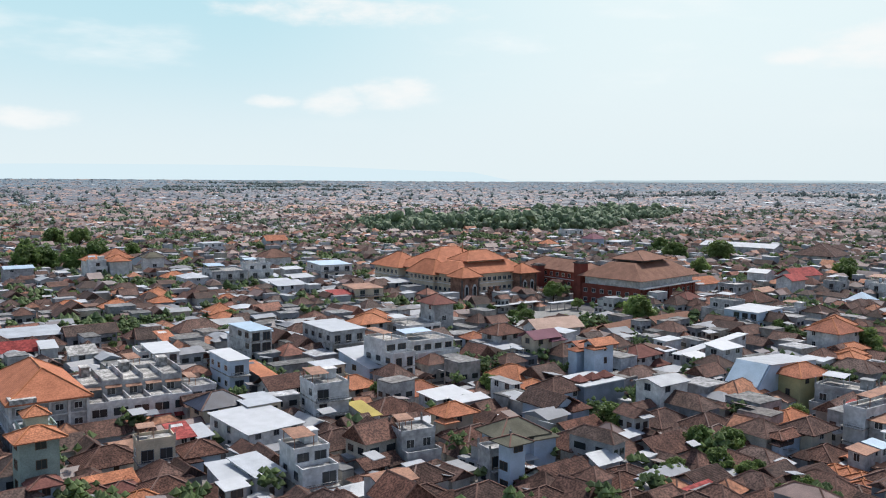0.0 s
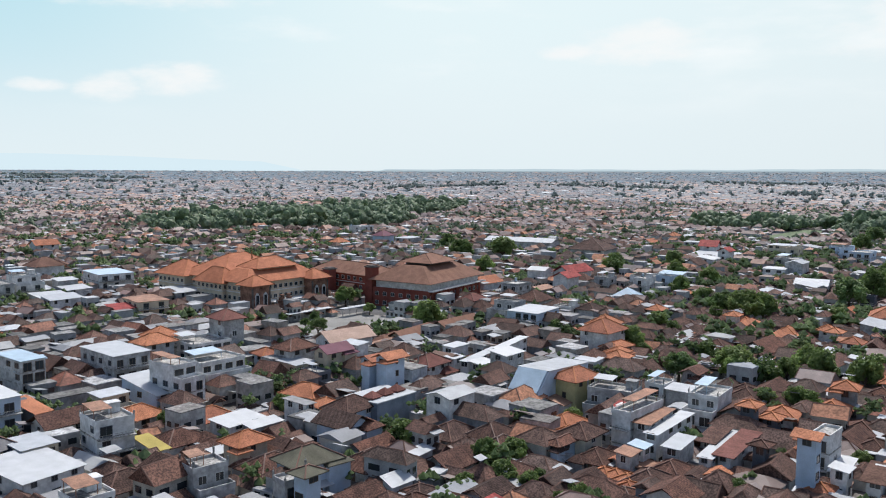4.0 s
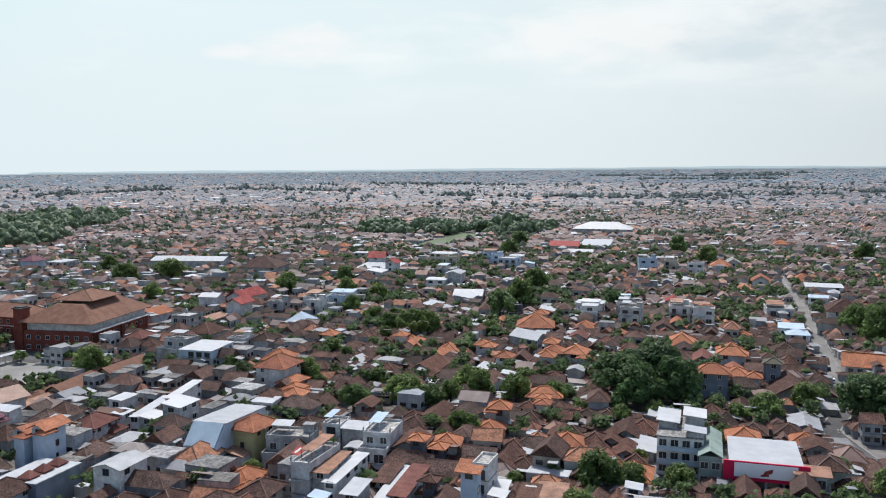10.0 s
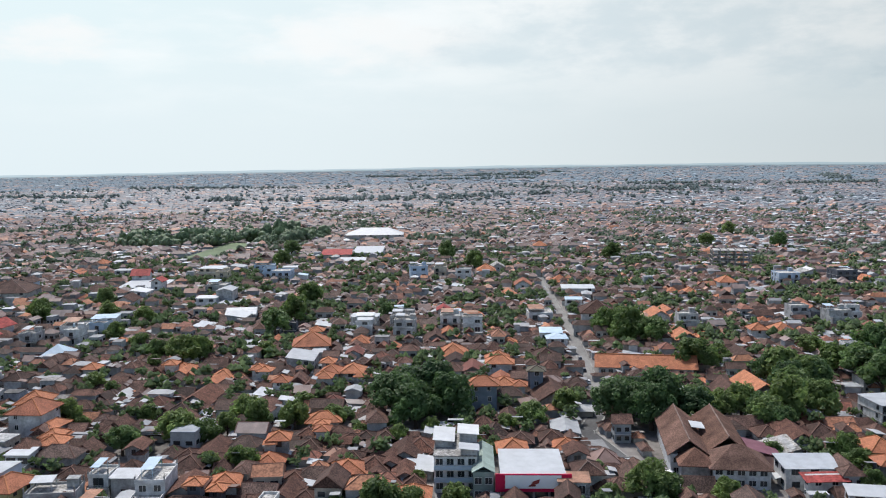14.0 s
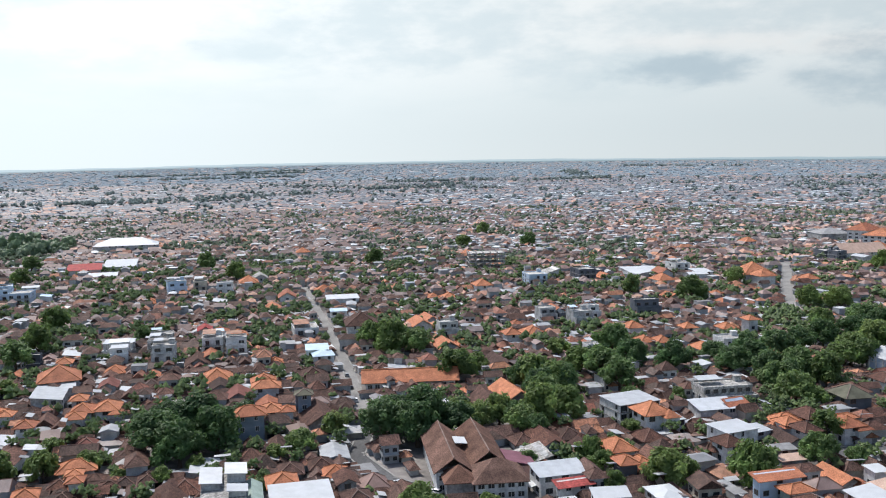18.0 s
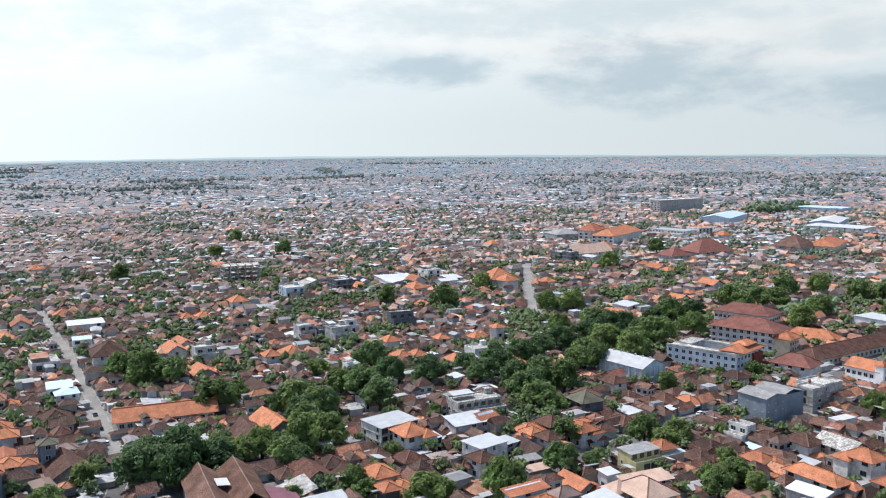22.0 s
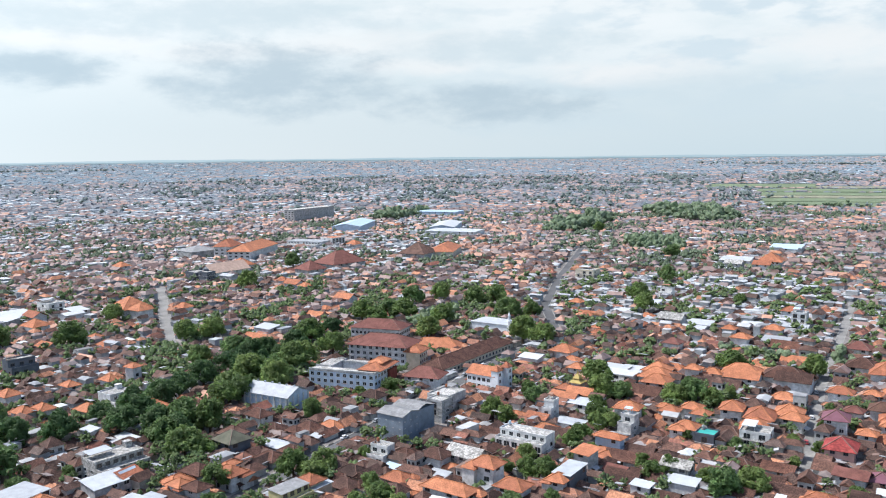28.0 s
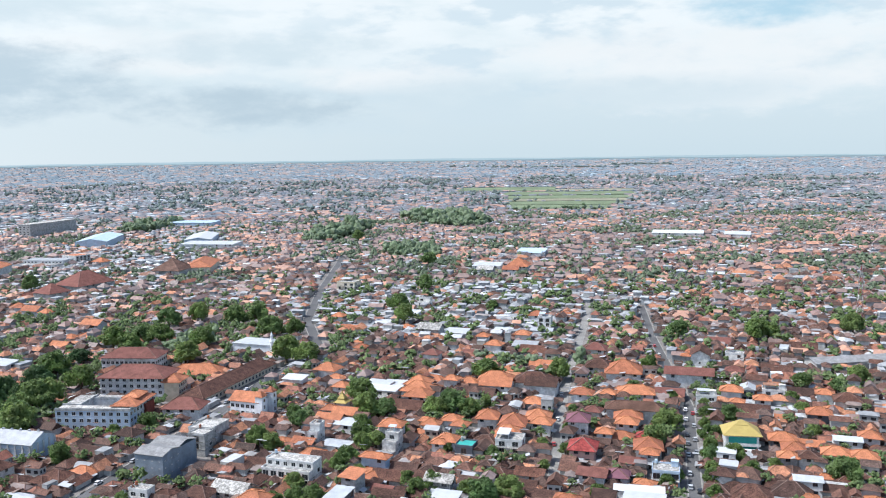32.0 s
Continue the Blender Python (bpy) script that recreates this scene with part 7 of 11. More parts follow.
cottage(88.3, 159.0, 8.9, 5.5, 18, 1, TILE_BROWN, WALL_GREY, "gable")
cottage(83.1, 150.7, 9.5, 7.2, 20, 1, TILE_BROWN, WALL_GREY, "hip")
cottage(193.5, 190.1, 5.9, 4.6, 18, 2, TILE_ORANGE, WALL_WHITE, "hip")
cottage(191.7, 198.2, 3.5, 3.2, 20, 1, TILE_BROWN, WALL_WHITE, "hip")
cottage(148.2, 142.9, 3.5, 3.2, 18, 2, TILE_RED, WALL_WHITE, "shed")
cottage(160.7, 137.2, 4.7, 3.2, 20, 2, SHEET_GREY, WALL_GREY, "gable")
cottage(170.4, 126.5, 10.5, 6.5, 20, 2, TILE_BROWN, WALL_GREY, "gable")
cottage(129.8, 118.0, 5.5, 3.4, 19, 1, SHEET_RUST, WALL_GREY, "shed")
cottage(137.6, 107.5, 4.0, 3.2, 18, 1, TILE_ORANGE, WALL_WHITE, "gable")
cottage(134.2, 109.4, 4.4, 3.2, 21, 1, TILE_BROWN, WALL_GREY, "gable")
cottage(131.8, 113.7, 7.5, 6.0, 17, 1, TILE_BROWN, WALL_WHITE, "hip")
cottage(120.9, 118.1, 3.5, 3.2, 20, 1, TILE_ORANGE, WALL_WHITE, "hip")
cottage(124.1, 112.6, 7.6, 6.0, 20, 1, TILE_BROWN, WALL_WHITE, "hip")
cottage(117.9, 111.9, 3.5, 3.2, 19, 1, TILE_ORANGE, WALL_WHITE, "hip")
cottage(130.5, 143.2, 6.5, 5.1, 15, 1, TILE_ORANGE, WALL_CREAM, "hip")
cottage(166.4, 121.4, 3.5, 3.2, 18, 3, TILE_ORANGE, WALL_DARK, "hip")
cottage(172.1, 119.4, 3.5, 3.2, 16, 2, TILE_ORANGE, WALL_DARK, "hip")
cottage(192.5, 159.5, 6.6, 4.1, 20, 2, TILE_BROWN, WALL_GREY, "gable")
cottage(199.0, 147.2, 5.7, 4.6, 20, 1, TILE_BROWN, WALL_WHITE, "hip")
cottage(241.0, 190.0, 8.1, 6.5, 21, 1, TILE_BROWN, WALL_WHITE, "hip")
cottage(229.9, 208.1, 5.7, 4.6, 20, 1, TILE_BROWN, WALL_WHITE, "hip")
cottage(237.5, 177.5, 9.5, 7.2, 15, 1, TILE_BROWN, WALL_WHITE, "hip")
cottage(266.3, 241.0, 6.1, 4.9, 16, 2, TILE_ORANGE, WALL_WHITE, "hip")
cottage(281.7, 215.5, 4.8, 3.8, 20, 2, TILE_ORANGE, WALL_WHITE, "hip")
cottage(289.5, 215.7, 6.0, 4.8, 20, 1, TILE_ORANGE, WALL_WHITE, "hip")
cottage(233.8, 195.6, 8.2, 5.1, 15, 1, TILE_BROWN, WALL_WHITE, "gable")
cottage(175.7, 167.1, 7.6, 6.1, 20, 1, TILE_BROWN, WALL_GREY, "hip")
cottage(244.0, 255.8, 7.9, 6.3, 17, 2, TILE_BROWN, WALL_WHITE, "hip")
cottage(198.3, 221.2, 7.4, 4.6, 18, 1, SHEET_GREY, WALL_WHITE, "shed")
cottage(331.0, 199.6, 8.0, 4.9, 21, 1, TILE_BROWN, WALL_GREY, "gable")
cottage(308.7, 171.3, 17.3, 10.7, 20, 2, SHEET_GREY, WALL_GREY, "shed")
cottage(304.2, 157.4, 5.9, 4.7, 18, 2, TILE_ORANGE, WALL_WHITE, "hip")
cottage(293.3, 141.1, 9.5, 7.2, 16, 2, TILE_ORANGE, WALL_WHITE, "hip")
cottage(271.3, 159.4, 6.1, 4.8, 16, 2, TILE_ORANGE, WALL_WHITE, "hip")
cottage(248.9, 145.1, 4.7, 3.2, 18, 2, SHEET_WHITE, WALL_GREY, "shed")
cottage(264.1, 161.7, 9.9, 6.1, 16, 1, SHEET_GREY, WALL_GREY, "shed")
cottage(285.2, 177.5, 5.3, 4.3, 20, 2, TILE_ORANGE, WALL_WHITE, "hip")
cottage(228.2, 120.3, 3.5, 3.2, 20, 2, TILE_ORANGE, WALL_WHITE, "hip")
cottage(200.3, 122.1, 9.5, 7.2, 21, 1, TILE_ORANGE, WALL_WHITE, "hip")
cottage(190.6, 104.0, 5.3, 3.3, 16, 1, SHEET_WHITE, WALL_GREY, "shed")
cottage(181.6, 100.3, 5.4, 4.3, 16, 1, TILE_BROWN, WALL_GREY, "hip")
cottage(185.5, 108.5, 5.1, 4.1, 17, 1, TILE_BROWN, WALL_GREY, "hip")
cottage(211.7, 102.0, 5.5, 4.4, 16, 1, TILE_BROWN, WALL_GREY, "hip")
cottage(204.2, 110.1, 3.6, 3.2, 21, 1, SHEET_WHITE, WALL_GREY, "shed")
cottage(147.3, 93.8, 3.5, 3.2, 105, 4, TILE_ORANGE, WALL_BLUE, "gable")
cottage(153.5, 90.7, 4.1, 3.2, 16, 2, SHEET_WHITE, WALL_WHITE, "shed")
cottage(152.5, 77.8, 4.3, 3.2, 105, 2, SHEET_RUST, WALL_GREY, "shed")
cottage(171.5, 80.5, 5.5, 3.4, 17, 1, SHEET_RUST, WALL_GREY, "gable")
cottage(148.4, 91.6, 3.5, 3.2, 17, 1, TILE_ORANGE, WALL_GREY, "hip")
cottage(217.1, 118.2, 5.9, 4.8, 15, 1, TILE_BROWN, WALL_GREY, "hip")
cottage(222.9, 112.3, 6.6, 4.1, 110, 1, TILE_BROWN, WALL_GREY, "gable")
cottage(230.2, 106.5, 4.7, 3.8, 17, 1, TILE_BROWN, WALL_WHITE, "hip")
cottage(235.9, 102.1, 3.5, 3.2, 21, 1, TILE_BROWN, WALL_WHITE, "hip")
cottage(203.4, 90.8, 6.5, 4.0, 18, 1, TILE_BROWN, WALL_GREY, "gable")
cottage(204.7, 83.4, 8.8, 5.4, 21, 1, TILE_BROWN, WALL_GREY, "gable")
cottage(190.2, 75.3, 9.5, 7.2, 19, 1, TILE_ORANGE, WALL_WHITE, "hip")
cottage(174.0, 68.7, 3.5, 3.2, 20, 2, SHEET_WHITE, WALL_BLUE, "shed")
cottage(336.1, 161.0, 9.4, 5.8, 19, 1, TILE_MAROON, WALL_WHITE, "gable")
cottage(328.7, 150.1, 7.0, 4.4, 16, 1, SHEET_WHITE, WALL_GREY, "shed")
cottage(352.0, 149.2, 7.4, 4.6, 20, 1, TILE_ORANGE, WALL_WHITE, "gable")
cottage(359.6, 169.0, 9.5, 7.2, 16, 1, TILE_ORANGE, WALL_WHITE, "hip")
cottage(282.2, 191.5, 9.5, 7.2, 21, 1, TILE_ORANGE, WALL_WHITE, "hip")
cottage(203.7, 207.4, 12.2, 9.8, 15, 3, TILE_ORANGE, WALL_WHITE, "hip")
cottage(241.2, 288.0, 13.1, 10.5, 16, 2, TILE_BROWN, WALL_WHITE, "hip")
cottage(188.2, 185.0, 6.7, 5.4, 19, 2, TILE_ORANGE, WALL_WHITE, "hip")
cottage(319.1, 277.7, 8.9, 7.1, 17, 1, TILE_BROWN, WALL_WHITE, "hip")
cottage(192.8, 142.0, 8.7, 7.0, 19, 1, TILE_BROWN, WALL_WHITE, "hip")
cottage(288.6, 211.9, 6.0, 4.8, 18, 1, TILE_ORANGE, WALL_WHITE, "hip")
cottage(282.1, 209.9, 9.5, 5.9, 15, 1, TILE_ORANGE, WALL_WHITE, "gable")
cottage(281.3, 147.3, 6.2, 5.0, 18, 2, TILE_ORANGE, WALL_WHITE, "hip")
cottage(289.8, 148.6, 8.0, 6.3, 15, 2, TILE_ORANGE, WALL_WHITE, "hip")
cottage(283.6, 173.7, 5.1, 4.1, 15, 2, TILE_ORANGE, WALL_WHITE, "hip")
block(387.7, 179.9, 10.8, 8.6, 19, 3, WALL_WHITE, SHEET_WHITE)
cottage(382.0, 185.0, 8.1, 5.0, 19, 1, SHEET_WHITE, WALL_GREY, "shed")
cottage(340.4, 218.9, 8.3, 5.2, 20, 1, SHEET_WHITE, WALL_GREY, "shed")
cottage(370.6, 261.0, 15.0, 9.3, 18, 1, SHEET_GREY, WALL_GREY, "shed")
cottage(262.8, 134.1, 7.0, 5.6, 20, 1, TILE_MAROON, WALL_GREY, "hip")
cottage(251.1, 179.6, 15.4, 9.6, 15, 1, TILE_BROWN, WALL_WHITE, "gable")
cottage(272.8, 189.8, 7.8, 4.9, 17, 1, TILE_ORANGE, WALL_GREY, "gable")
cottage(236.1, 166.7, 6.7, 4.2, 19, 1, SHEET_WHITE, WALL_GREY, "shed")
cottage(287.5, 194.6, 3.5, 3.2, 20, 1, TILE_ORANGE, WALL_WHITE, "hip")
cottage(192.1, 109.3, 6.6, 5.2, 20, 1, TILE_BROWN, WALL_GREY, "hip")
cottage(181.6, 105.7, 10.5, 6.5, 15, 1, TILE_BROWN, WALL_GREY, "gable")
cottage(209.0, 104.5, 7.5, 4.7, 16, 1, TILE_BROWN, WALL_GREY, "gable")
cottage(222.8, 117.4, 4.0, 3.2, 17, 2, TILE_ORANGE, WALL_WHITE, "hip")
cottage(227.1, 124.2, 6.0, 4.8, 17, 1, TILE_BROWN, WALL_WHITE, "hip")
cottage(232.5, 101.1, 4.8, 3.8, 18, 1, TILE_BROWN, WALL_WHITE, "hip")
cottage(207.5, 93.5, 8.5, 6.8, 16, 1, TILE_BROWN, WALL_GREY, "hip")
cottage(227.2, 109.8, 4.6, 3.7, 106, 1, TILE_BROWN, WALL_GREY, "hip")
cottage(211.7, 90.3, 9.5, 5.9, 18, 1, TILE_BROWN, WALL_GREY, "gable")
cottage(165.5, 103.9, 6.2, 3.9, 108, 2, TILE_ORANGE, WALL_BLUE, "gable")
cottage(203.5, 142.0, 12.3, 7.6, 19, 1, TILE_BROWN, WALL_WHITE, "gable")
cottage(347.6, 119.7, 14.4, 11.5, 20, 1, TILE_ORANGE, WALL_GREY, "hip")
cottage(376.6, 138.2, 15.0, 9.3, 19, 1, TILE_BROWN, WALL_GREY, "gable")
cottage(385.3, 135.6, 15.0, 9.3, 16, 1, TILE_ORANGE, WALL_GREY, "gable")
cottage(292.1, 81.2, 7.7, 6.0, 20, 2, TILE_ORANGE, WALL_WHITE, "hip")
cottage(291.8, 75.4, 4.9, 3.9, 16, 2, TILE_ORANGE, WALL_WHITE, "hip")
cottage(307.7, 86.8, 11.6, 7.2, 16, 1, TILE_ORANGE, WALL_GREY, "gable")
cottage(342.8, 98.1, 11.2, 9.0, 19, 1, TILE_ORANGE, WALL_WHITE, "hip")
cottage(291.8, 64.0, 20.0, 12.4, 20, 1, TILE_BROWN, WALL_GREY, "gable")
cottage(351.2, 79.9, 13.8, 11.1, 21, 1, TILE_BROWN, WALL_GREY, "hip")
cottage(380.0, 81.6, 11.1, 8.9, 19, 2, SHEET_BLUE, WALL_WHITE, "hip")
block(379.7, 155.2, 12.7, 10.2, 15, 3, WALL_GREY, CONCRETE)
block(399.7, 139.3, 11.9, 9.5, 19, 3, WALL_WHITE, CONCRETE)
block(397.4, 126.9, 11.7, 9.3, 18, 3, WALL_WHITE, CONCRETE)
block(441.1, 104.0, 15.7, 12.5, 20, 2, WALL_WHITE, CONCRETE)
cottage(321.4, 102.3, 12.9, 8.0, 18, 1, TILE_MAROON, WALL_GREY, "gable")
cottage(334.1, 113.7, 11.7, 7.2, 20, 1, TILE_BROWN, WALL_GREY, "gable")
cottage(378.1, 103.1, 6.8, 5.5, 16, 1, TILE_ORANGE, WALL_WHITE, "hip")
cottage(225.9, 87.5, 9.1, 7.3, 18, 1, TILE_BROWN, WALL_GREY, "hip")
cottage(212.1, 82.1, 11.5, 7.1, 17, 1, SHEET_WHITE, WALL_GREY, "shed")
cottage(200.2, 79.0, 4.8, 3.8, 20, 1, TILE_BROWN, WALL_GREY, "hip")
cottage(219.5, 89.3, 12.0, 7.4, 18, 1, TILE_BROWN, WALL_GREY, "gable")
cottage(241.6, 61.7, 7.4, 6.0, 15, 1, TILE_BROWN, WALL_GREY, "hip")
cottage(223.4, 59.3, 8.5, 6.8, 20, 2, TILE_ORANGE, WALL_WHITE, "hip")
cottage(246.1, 53.5, 7.5, 6.0, 19, 1, TILE_BROWN, WALL_GREY, "hip")
cottage(239.8, 48.0, 7.2, 5.8, 15, 1, TILE_ORANGE, WALL_WHITE, "hip")
cottage(228.4, 51.1, 9.5, 7.2, 20, 1, TILE_BROWN, WALL_GREY, "hip")
cottage(228.7, 44.2, 5.1, 4.1, 18, 1, TILE_BROWN, WALL_WHITE, "hip")
cottage(226.1, 42.2, 7.2, 4.5, 20, 2, TILE_BROWN, WALL_GREY, "gable")
cottage(213.2, 36.8, 7.7, 6.2, 21, 2, TILE_BROWN, WALL_GREY, "hip")
block(204.6, 38.6, 5.8, 7.5, 16, 2, CONCRETE, SHEET_RUST)
cottage(257.0, 51.7, 13.0, 8.1, 16, 1, SHEET_GREY, WALL_GREY, "gable")
cottage(242.5, 87.5, 13.1, 8.1, 17, 1, SHEET_WHITE, WALL_GREY, "shed")
cottage(369.9, 1.0, 20.0, 12.4, 20, 1, TILE_BROWN, WALL_GREY, "gable")
cottage(340.9, -8.8, 7.4, 5.9, 18, 2, TILE_ORANGE, WALL_WHITE, "hip")
cottage(322.9, -3.3, 20.0, 12.4, 20, 1, TILE_ORANGE, WALL_GREY, "gable")
cottage(329.4, 10.8, 7.3, 5.9, 21, 1, TILE_ORANGE, WALL_GREY, "hip")
cottage(311.2, 5.5, 19.9, 12.4, 16, 1, TILE_BROWN, WALL_GREY, "gable")
cottage(467.2, -6.6, 7.6, 6.1, 21, 1, TILE_ORANGE, WALL_WHITE, "hip")
cottage(443.1, -15.0, 12.9, 10.3, 18, 1, TILE_ORANGE, WALL_WHITE, "hip")
cottage(412.2, 27.8, 15.0, 9.3, 19, 1, TILE_ORANGE, WALL_GREY, "gable")
cottage(417.9, 19.6, 6.9, 5.5, 20, 1, TILE_ORANGE, WALL_WHITE, "hip")
block(436.9, 28.5, 11.6, 9.3, 16, 3, WALL_GREY, CONCRETE)
cottage(451.1, 44.4, 15.0, 9.3, 19, 2, TILE_ORANGE, WALL_WHITE, "gable")
cottage(364.6, 52.1, 8.7, 7.0, 15, 1, TILE_BROWN, WALL_GREY, "hip")
cottage(364.3, 45.2, 13.0, 8.0, 19, 1, SHEET_GREY, WALL_DARK, "shed")
cottage(270.5, -6.6, 7.4, 5.9, 20, 1, TILE_BROWN, WALL_GREY, "hip")
cottage(268.8, -13.9, 16.6, 10.3, 17, 1, TILE_BROWN, WALL_GREY, "gable")
cottage(254.5, -9.3, 11.6, 7.2, 196, 1, CONCRETE, WALL_GREY, "shed")
cottage(280.4, -7.4, 8.2, 5.1, 195, 1, SHEET_WHITE, WALL_GREY, "shed")
cottage(299.8, -73.6, 14.3, 8.9, 286, 2, SHEET_GREY, WALL_GREY, "shed")
cottage(349.7, -93.4, 13.1, 8.1, 196, 1, SHEET_WHITE, WALL_GREY, "shed")
cottage(273.0, -89.4, 12.9, 8.0, 16, 1, TILE_BROWN, WALL_GREY, "gable")
cottage(281.6, -93.0, 6.0, 4.8, 18, 2, TILE_ORANGE, WALL_WHITE, "hip")
cottage(290.0, -102.4, 9.1, 7.2, 21, 2, TILE_BROWN, WALL_WHITE, "hip")
cottage(275.0, -96.5, 6.9, 5.5, 20, 2, TILE_BROWN, WALL_WHITE, "hip")
cottage(281.2, -110.8, 8.8, 7.0, 21, 2, TILE_ORANGE, WALL_WHITE, "hip")
cottage(369.8, -108.4, 6.5, 5.2, 18, 1, TILE_ORANGE, WALL_WHITE, "hip")
cottage(393.3, -117.6, 8.0, 6.4, 16, 2, TILE_ORANGE, WALL_WHITE, "hip")
cottage(380.8, -115.3, 10.0, 8.0, 16, 2, TILE_ORANGE, WALL_WHITE, "hip")
cottage(441.1, -112.4, 8.0, 6.4, 19, 2, TILE_ORANGE, WALL_WHITE, "hip")
cottage(442.7, -93.7, 7.5, 6.0, 15, 2, TILE_ORANGE, WALL_WHITE, "hip")
cottage(423.2, -89.8, 8.7, 6.9, 19, 1, TILE_ORANGE, WALL_WHITE, "hip")
cottage(394.7, -90.5, 8.9, 7.2, 20, 2, TILE_ORANGE, WALL_WHITE, "hip")
cottage(446.7, -125.6, 6.5, 5.2, 20, 3, TILE_ORANGE, WALL_WHITE, "hip")
cottage(424.4, -146.2, 7.1, 5.7, 17, 2, TILE_MAROON, WALL_WHITE, "hip")
block(411.4, -107.8, 14.6, 11.7, 16, 2, WALL_WHITE, CONCRETE)
cottage(363.1, -83.5, 6.8, 4.2, 200, 2, SHEET_WHITE, WALL_WHITE, "shed")
cottage(255.9, -34.9, 9.5, 7.2, 19, 2, TILE_ORANGE, WALL_WHITE, "hip")
cottage(243.1, -35.7, 5.9, 4.7, 18, 2, TILE_ORANGE, WALL_DARK, "hip")
cottage(249.4, -40.8, 9.1, 7.1, 20, 1, TILE_ORANGE, WALL_WHITE, "hip")
cottage(262.4, -25.9, 10.5, 6.5, 18, 1, TILE_BROWN, WALL_GREY, "gable")
cottage(276.4, -21.6, 8.6, 6.9, 15, 1, TILE_BROWN, WALL_GREY, "hip")
cottage(275.3, -47.5, 8.6, 6.8, 19, 1, TILE_BROWN, WALL_GREY, "hip")
cottage(219.5, -42.9, 9.5, 7.2, 18, 2, SHEET_WHITE, WALL_GREY, "hip")
cottage(244.6, -63.2, 9.5, 7.2, 21, 1, SHEET_RUST, WALL_GREY, "hip")
cottage(240.1, -93.8, 11.3, 7.0, 16, 1, TILE_ORANGE, WALL_GREY, "gable")
cottage(217.5, -94.2, 11.8, 7.3, 196, 2, SHEET_WHITE, WALL_GREY, "shed")
cottage(223.0, -108.6, 13.6, 10.9, 17, 2, TILE_PINK, WALL_CREAM, "hip")
cottage(325.6, -148.1, 8.3, 6.7, 20, 1, TILE_BROWN, WALL_GREY, "hip")
cottage(351.6, -149.0, 9.1, 7.3, 20, 1, TILE_BROWN, WALL_GREY, "hip")
cottage(333.4, -157.1, 8.6, 6.9, 18, 1, TILE_BROWN, WALL_GREY, "hip")
cottage(316.5, -160.0, 10.0, 8.0, 15, 1, TILE_BROWN, WALL_GREY, "hip")
cottage(296.4, -142.4, 7.5, 6.0, 20, 1, TILE_BROWN, WALL_GREY, "hip")
cottage(294.1, -132.5, 9.5, 7.2, 15, 1, TILE_BROWN, WALL_GREY, "hip")
cottage(306.4, -140.8, 12.3, 7.6, 16, 1, SHEET_GREY, WALL_GREY, "gable")
cottage(340.2, -140.9, 3.9, 3.2, 199, 1, SHEET_BLUE, WALL_GREY, "shed")
cottage(305.2, -157.6, 4.3, 3.2, 199, 1, SHEET_WHITE, WALL_GREY, "shed")
cottage(474.6, -208.5, 12.6, 7.8, 196, 1, SHEET_WHITE, WALL_GREY, "shed")
block(477.8, -23.5, 11.3, 9.0, 20, 3, WALL_GREY, CONCRETE)
cottage(409.1, -66.5, 8.3, 6.7, 20, 2, TILE_ORANGE, WALL_WHITE, "hip")
cottage(417.3, -45.6, 13.6, 10.9, 20, 1, TILE_ORANGE, WALL_WHITE, "hip")
block(382.8, -39.5, 6.8, 6.0, 17, 3, WALL_WHITE, CONCRETE)
block(427.0, -56.6, 7.6, 6.1, 17, 3, WALL_YELLOW, CONCRETE)
cottage(444.0, -66.1, 9.1, 7.3, 19, 2, TILE_ORANGE, WALL_WHITE, "hip")
block(467.5, -41.6, 13.8, 11.0, 20, 3, WALL_GREY, CONCRETE)
block(484.7, -49.5, 8.6, 6.9, 21, 3, WALL_WHITE, CONCRETE)
cottage(408.6, -74.6, 8.3, 6.7, 15, 2, TILE_ORANGE, WALL_WHITE, "hip")
cottage(393.7, -75.9, 6.5, 5.2, 21, 1, TILE_ORANGE, WALL_WHITE, "hip")
cottage(426.8, -4.1, 8.7, 7.0, 16, 2, TILE_ORANGE, WALL_WHITE, "hip")
cottage(321.9, -128.7, 9.2, 7.4, 18, 2, TILE_SCHOOL, WALL_WHITE, "hip")
cottage(275.6, -167.0, 5.1, 4.1, 15, 2, TILE_BROWN, WALL_WHITE, "hip")
block(269.5, -166.3, 8.0, 7.5, 21, 2, WALL_WHITE, CONCRETE)
cottage(312.5, -168.7, 9.5, 7.2, 18, 1, TILE_ORANGE, WALL_DARK, "hip")
cottage(317.9, -154.1, 5.8, 4.6, 17, 1, TILE_BROWN, WALL_GREY, "hip")
cottage(338.1, -147.3, 9.5, 7.2, 15, 2, TILE_BROWN, WALL_WHITE, "hip")
cottage(353.9, -141.4, 6.3, 5.1, 21, 1, TILE_BROWN, WALL_GREY, "hip")
cottage(323.6, -162.2, 5.7, 4.5, 16, 1, TILE_BROWN, WALL_GREY, "hip")
cottage(332.4, -183.6, 9.5, 7.2, 16, 1, TILE_BROWN, WALL_GREY, "gable")
cottage(355.0, -180.8, 6.7, 5.3, 20, 1, TILE_BROWN, WALL_GREY, "hip")
cottage(331.2, -200.7, 9.5, 7.2, 16, 2, TILE_BROWN, WALL_WHITE, "hip")
cottage(231.4, -154.2, 5.7, 4.5, 17, 1, TILE_ORANGE, WALL_WHITE, "hip")
cottage(250.1, -178.4, 9.5, 7.2, 19, 2, TILE_BROWN, WALL_WHITE, "hip")
cottage(240.0, -172.6, 7.5, 4.6, 197, 1, SHEET_GREY, WALL_GREY, "shed")
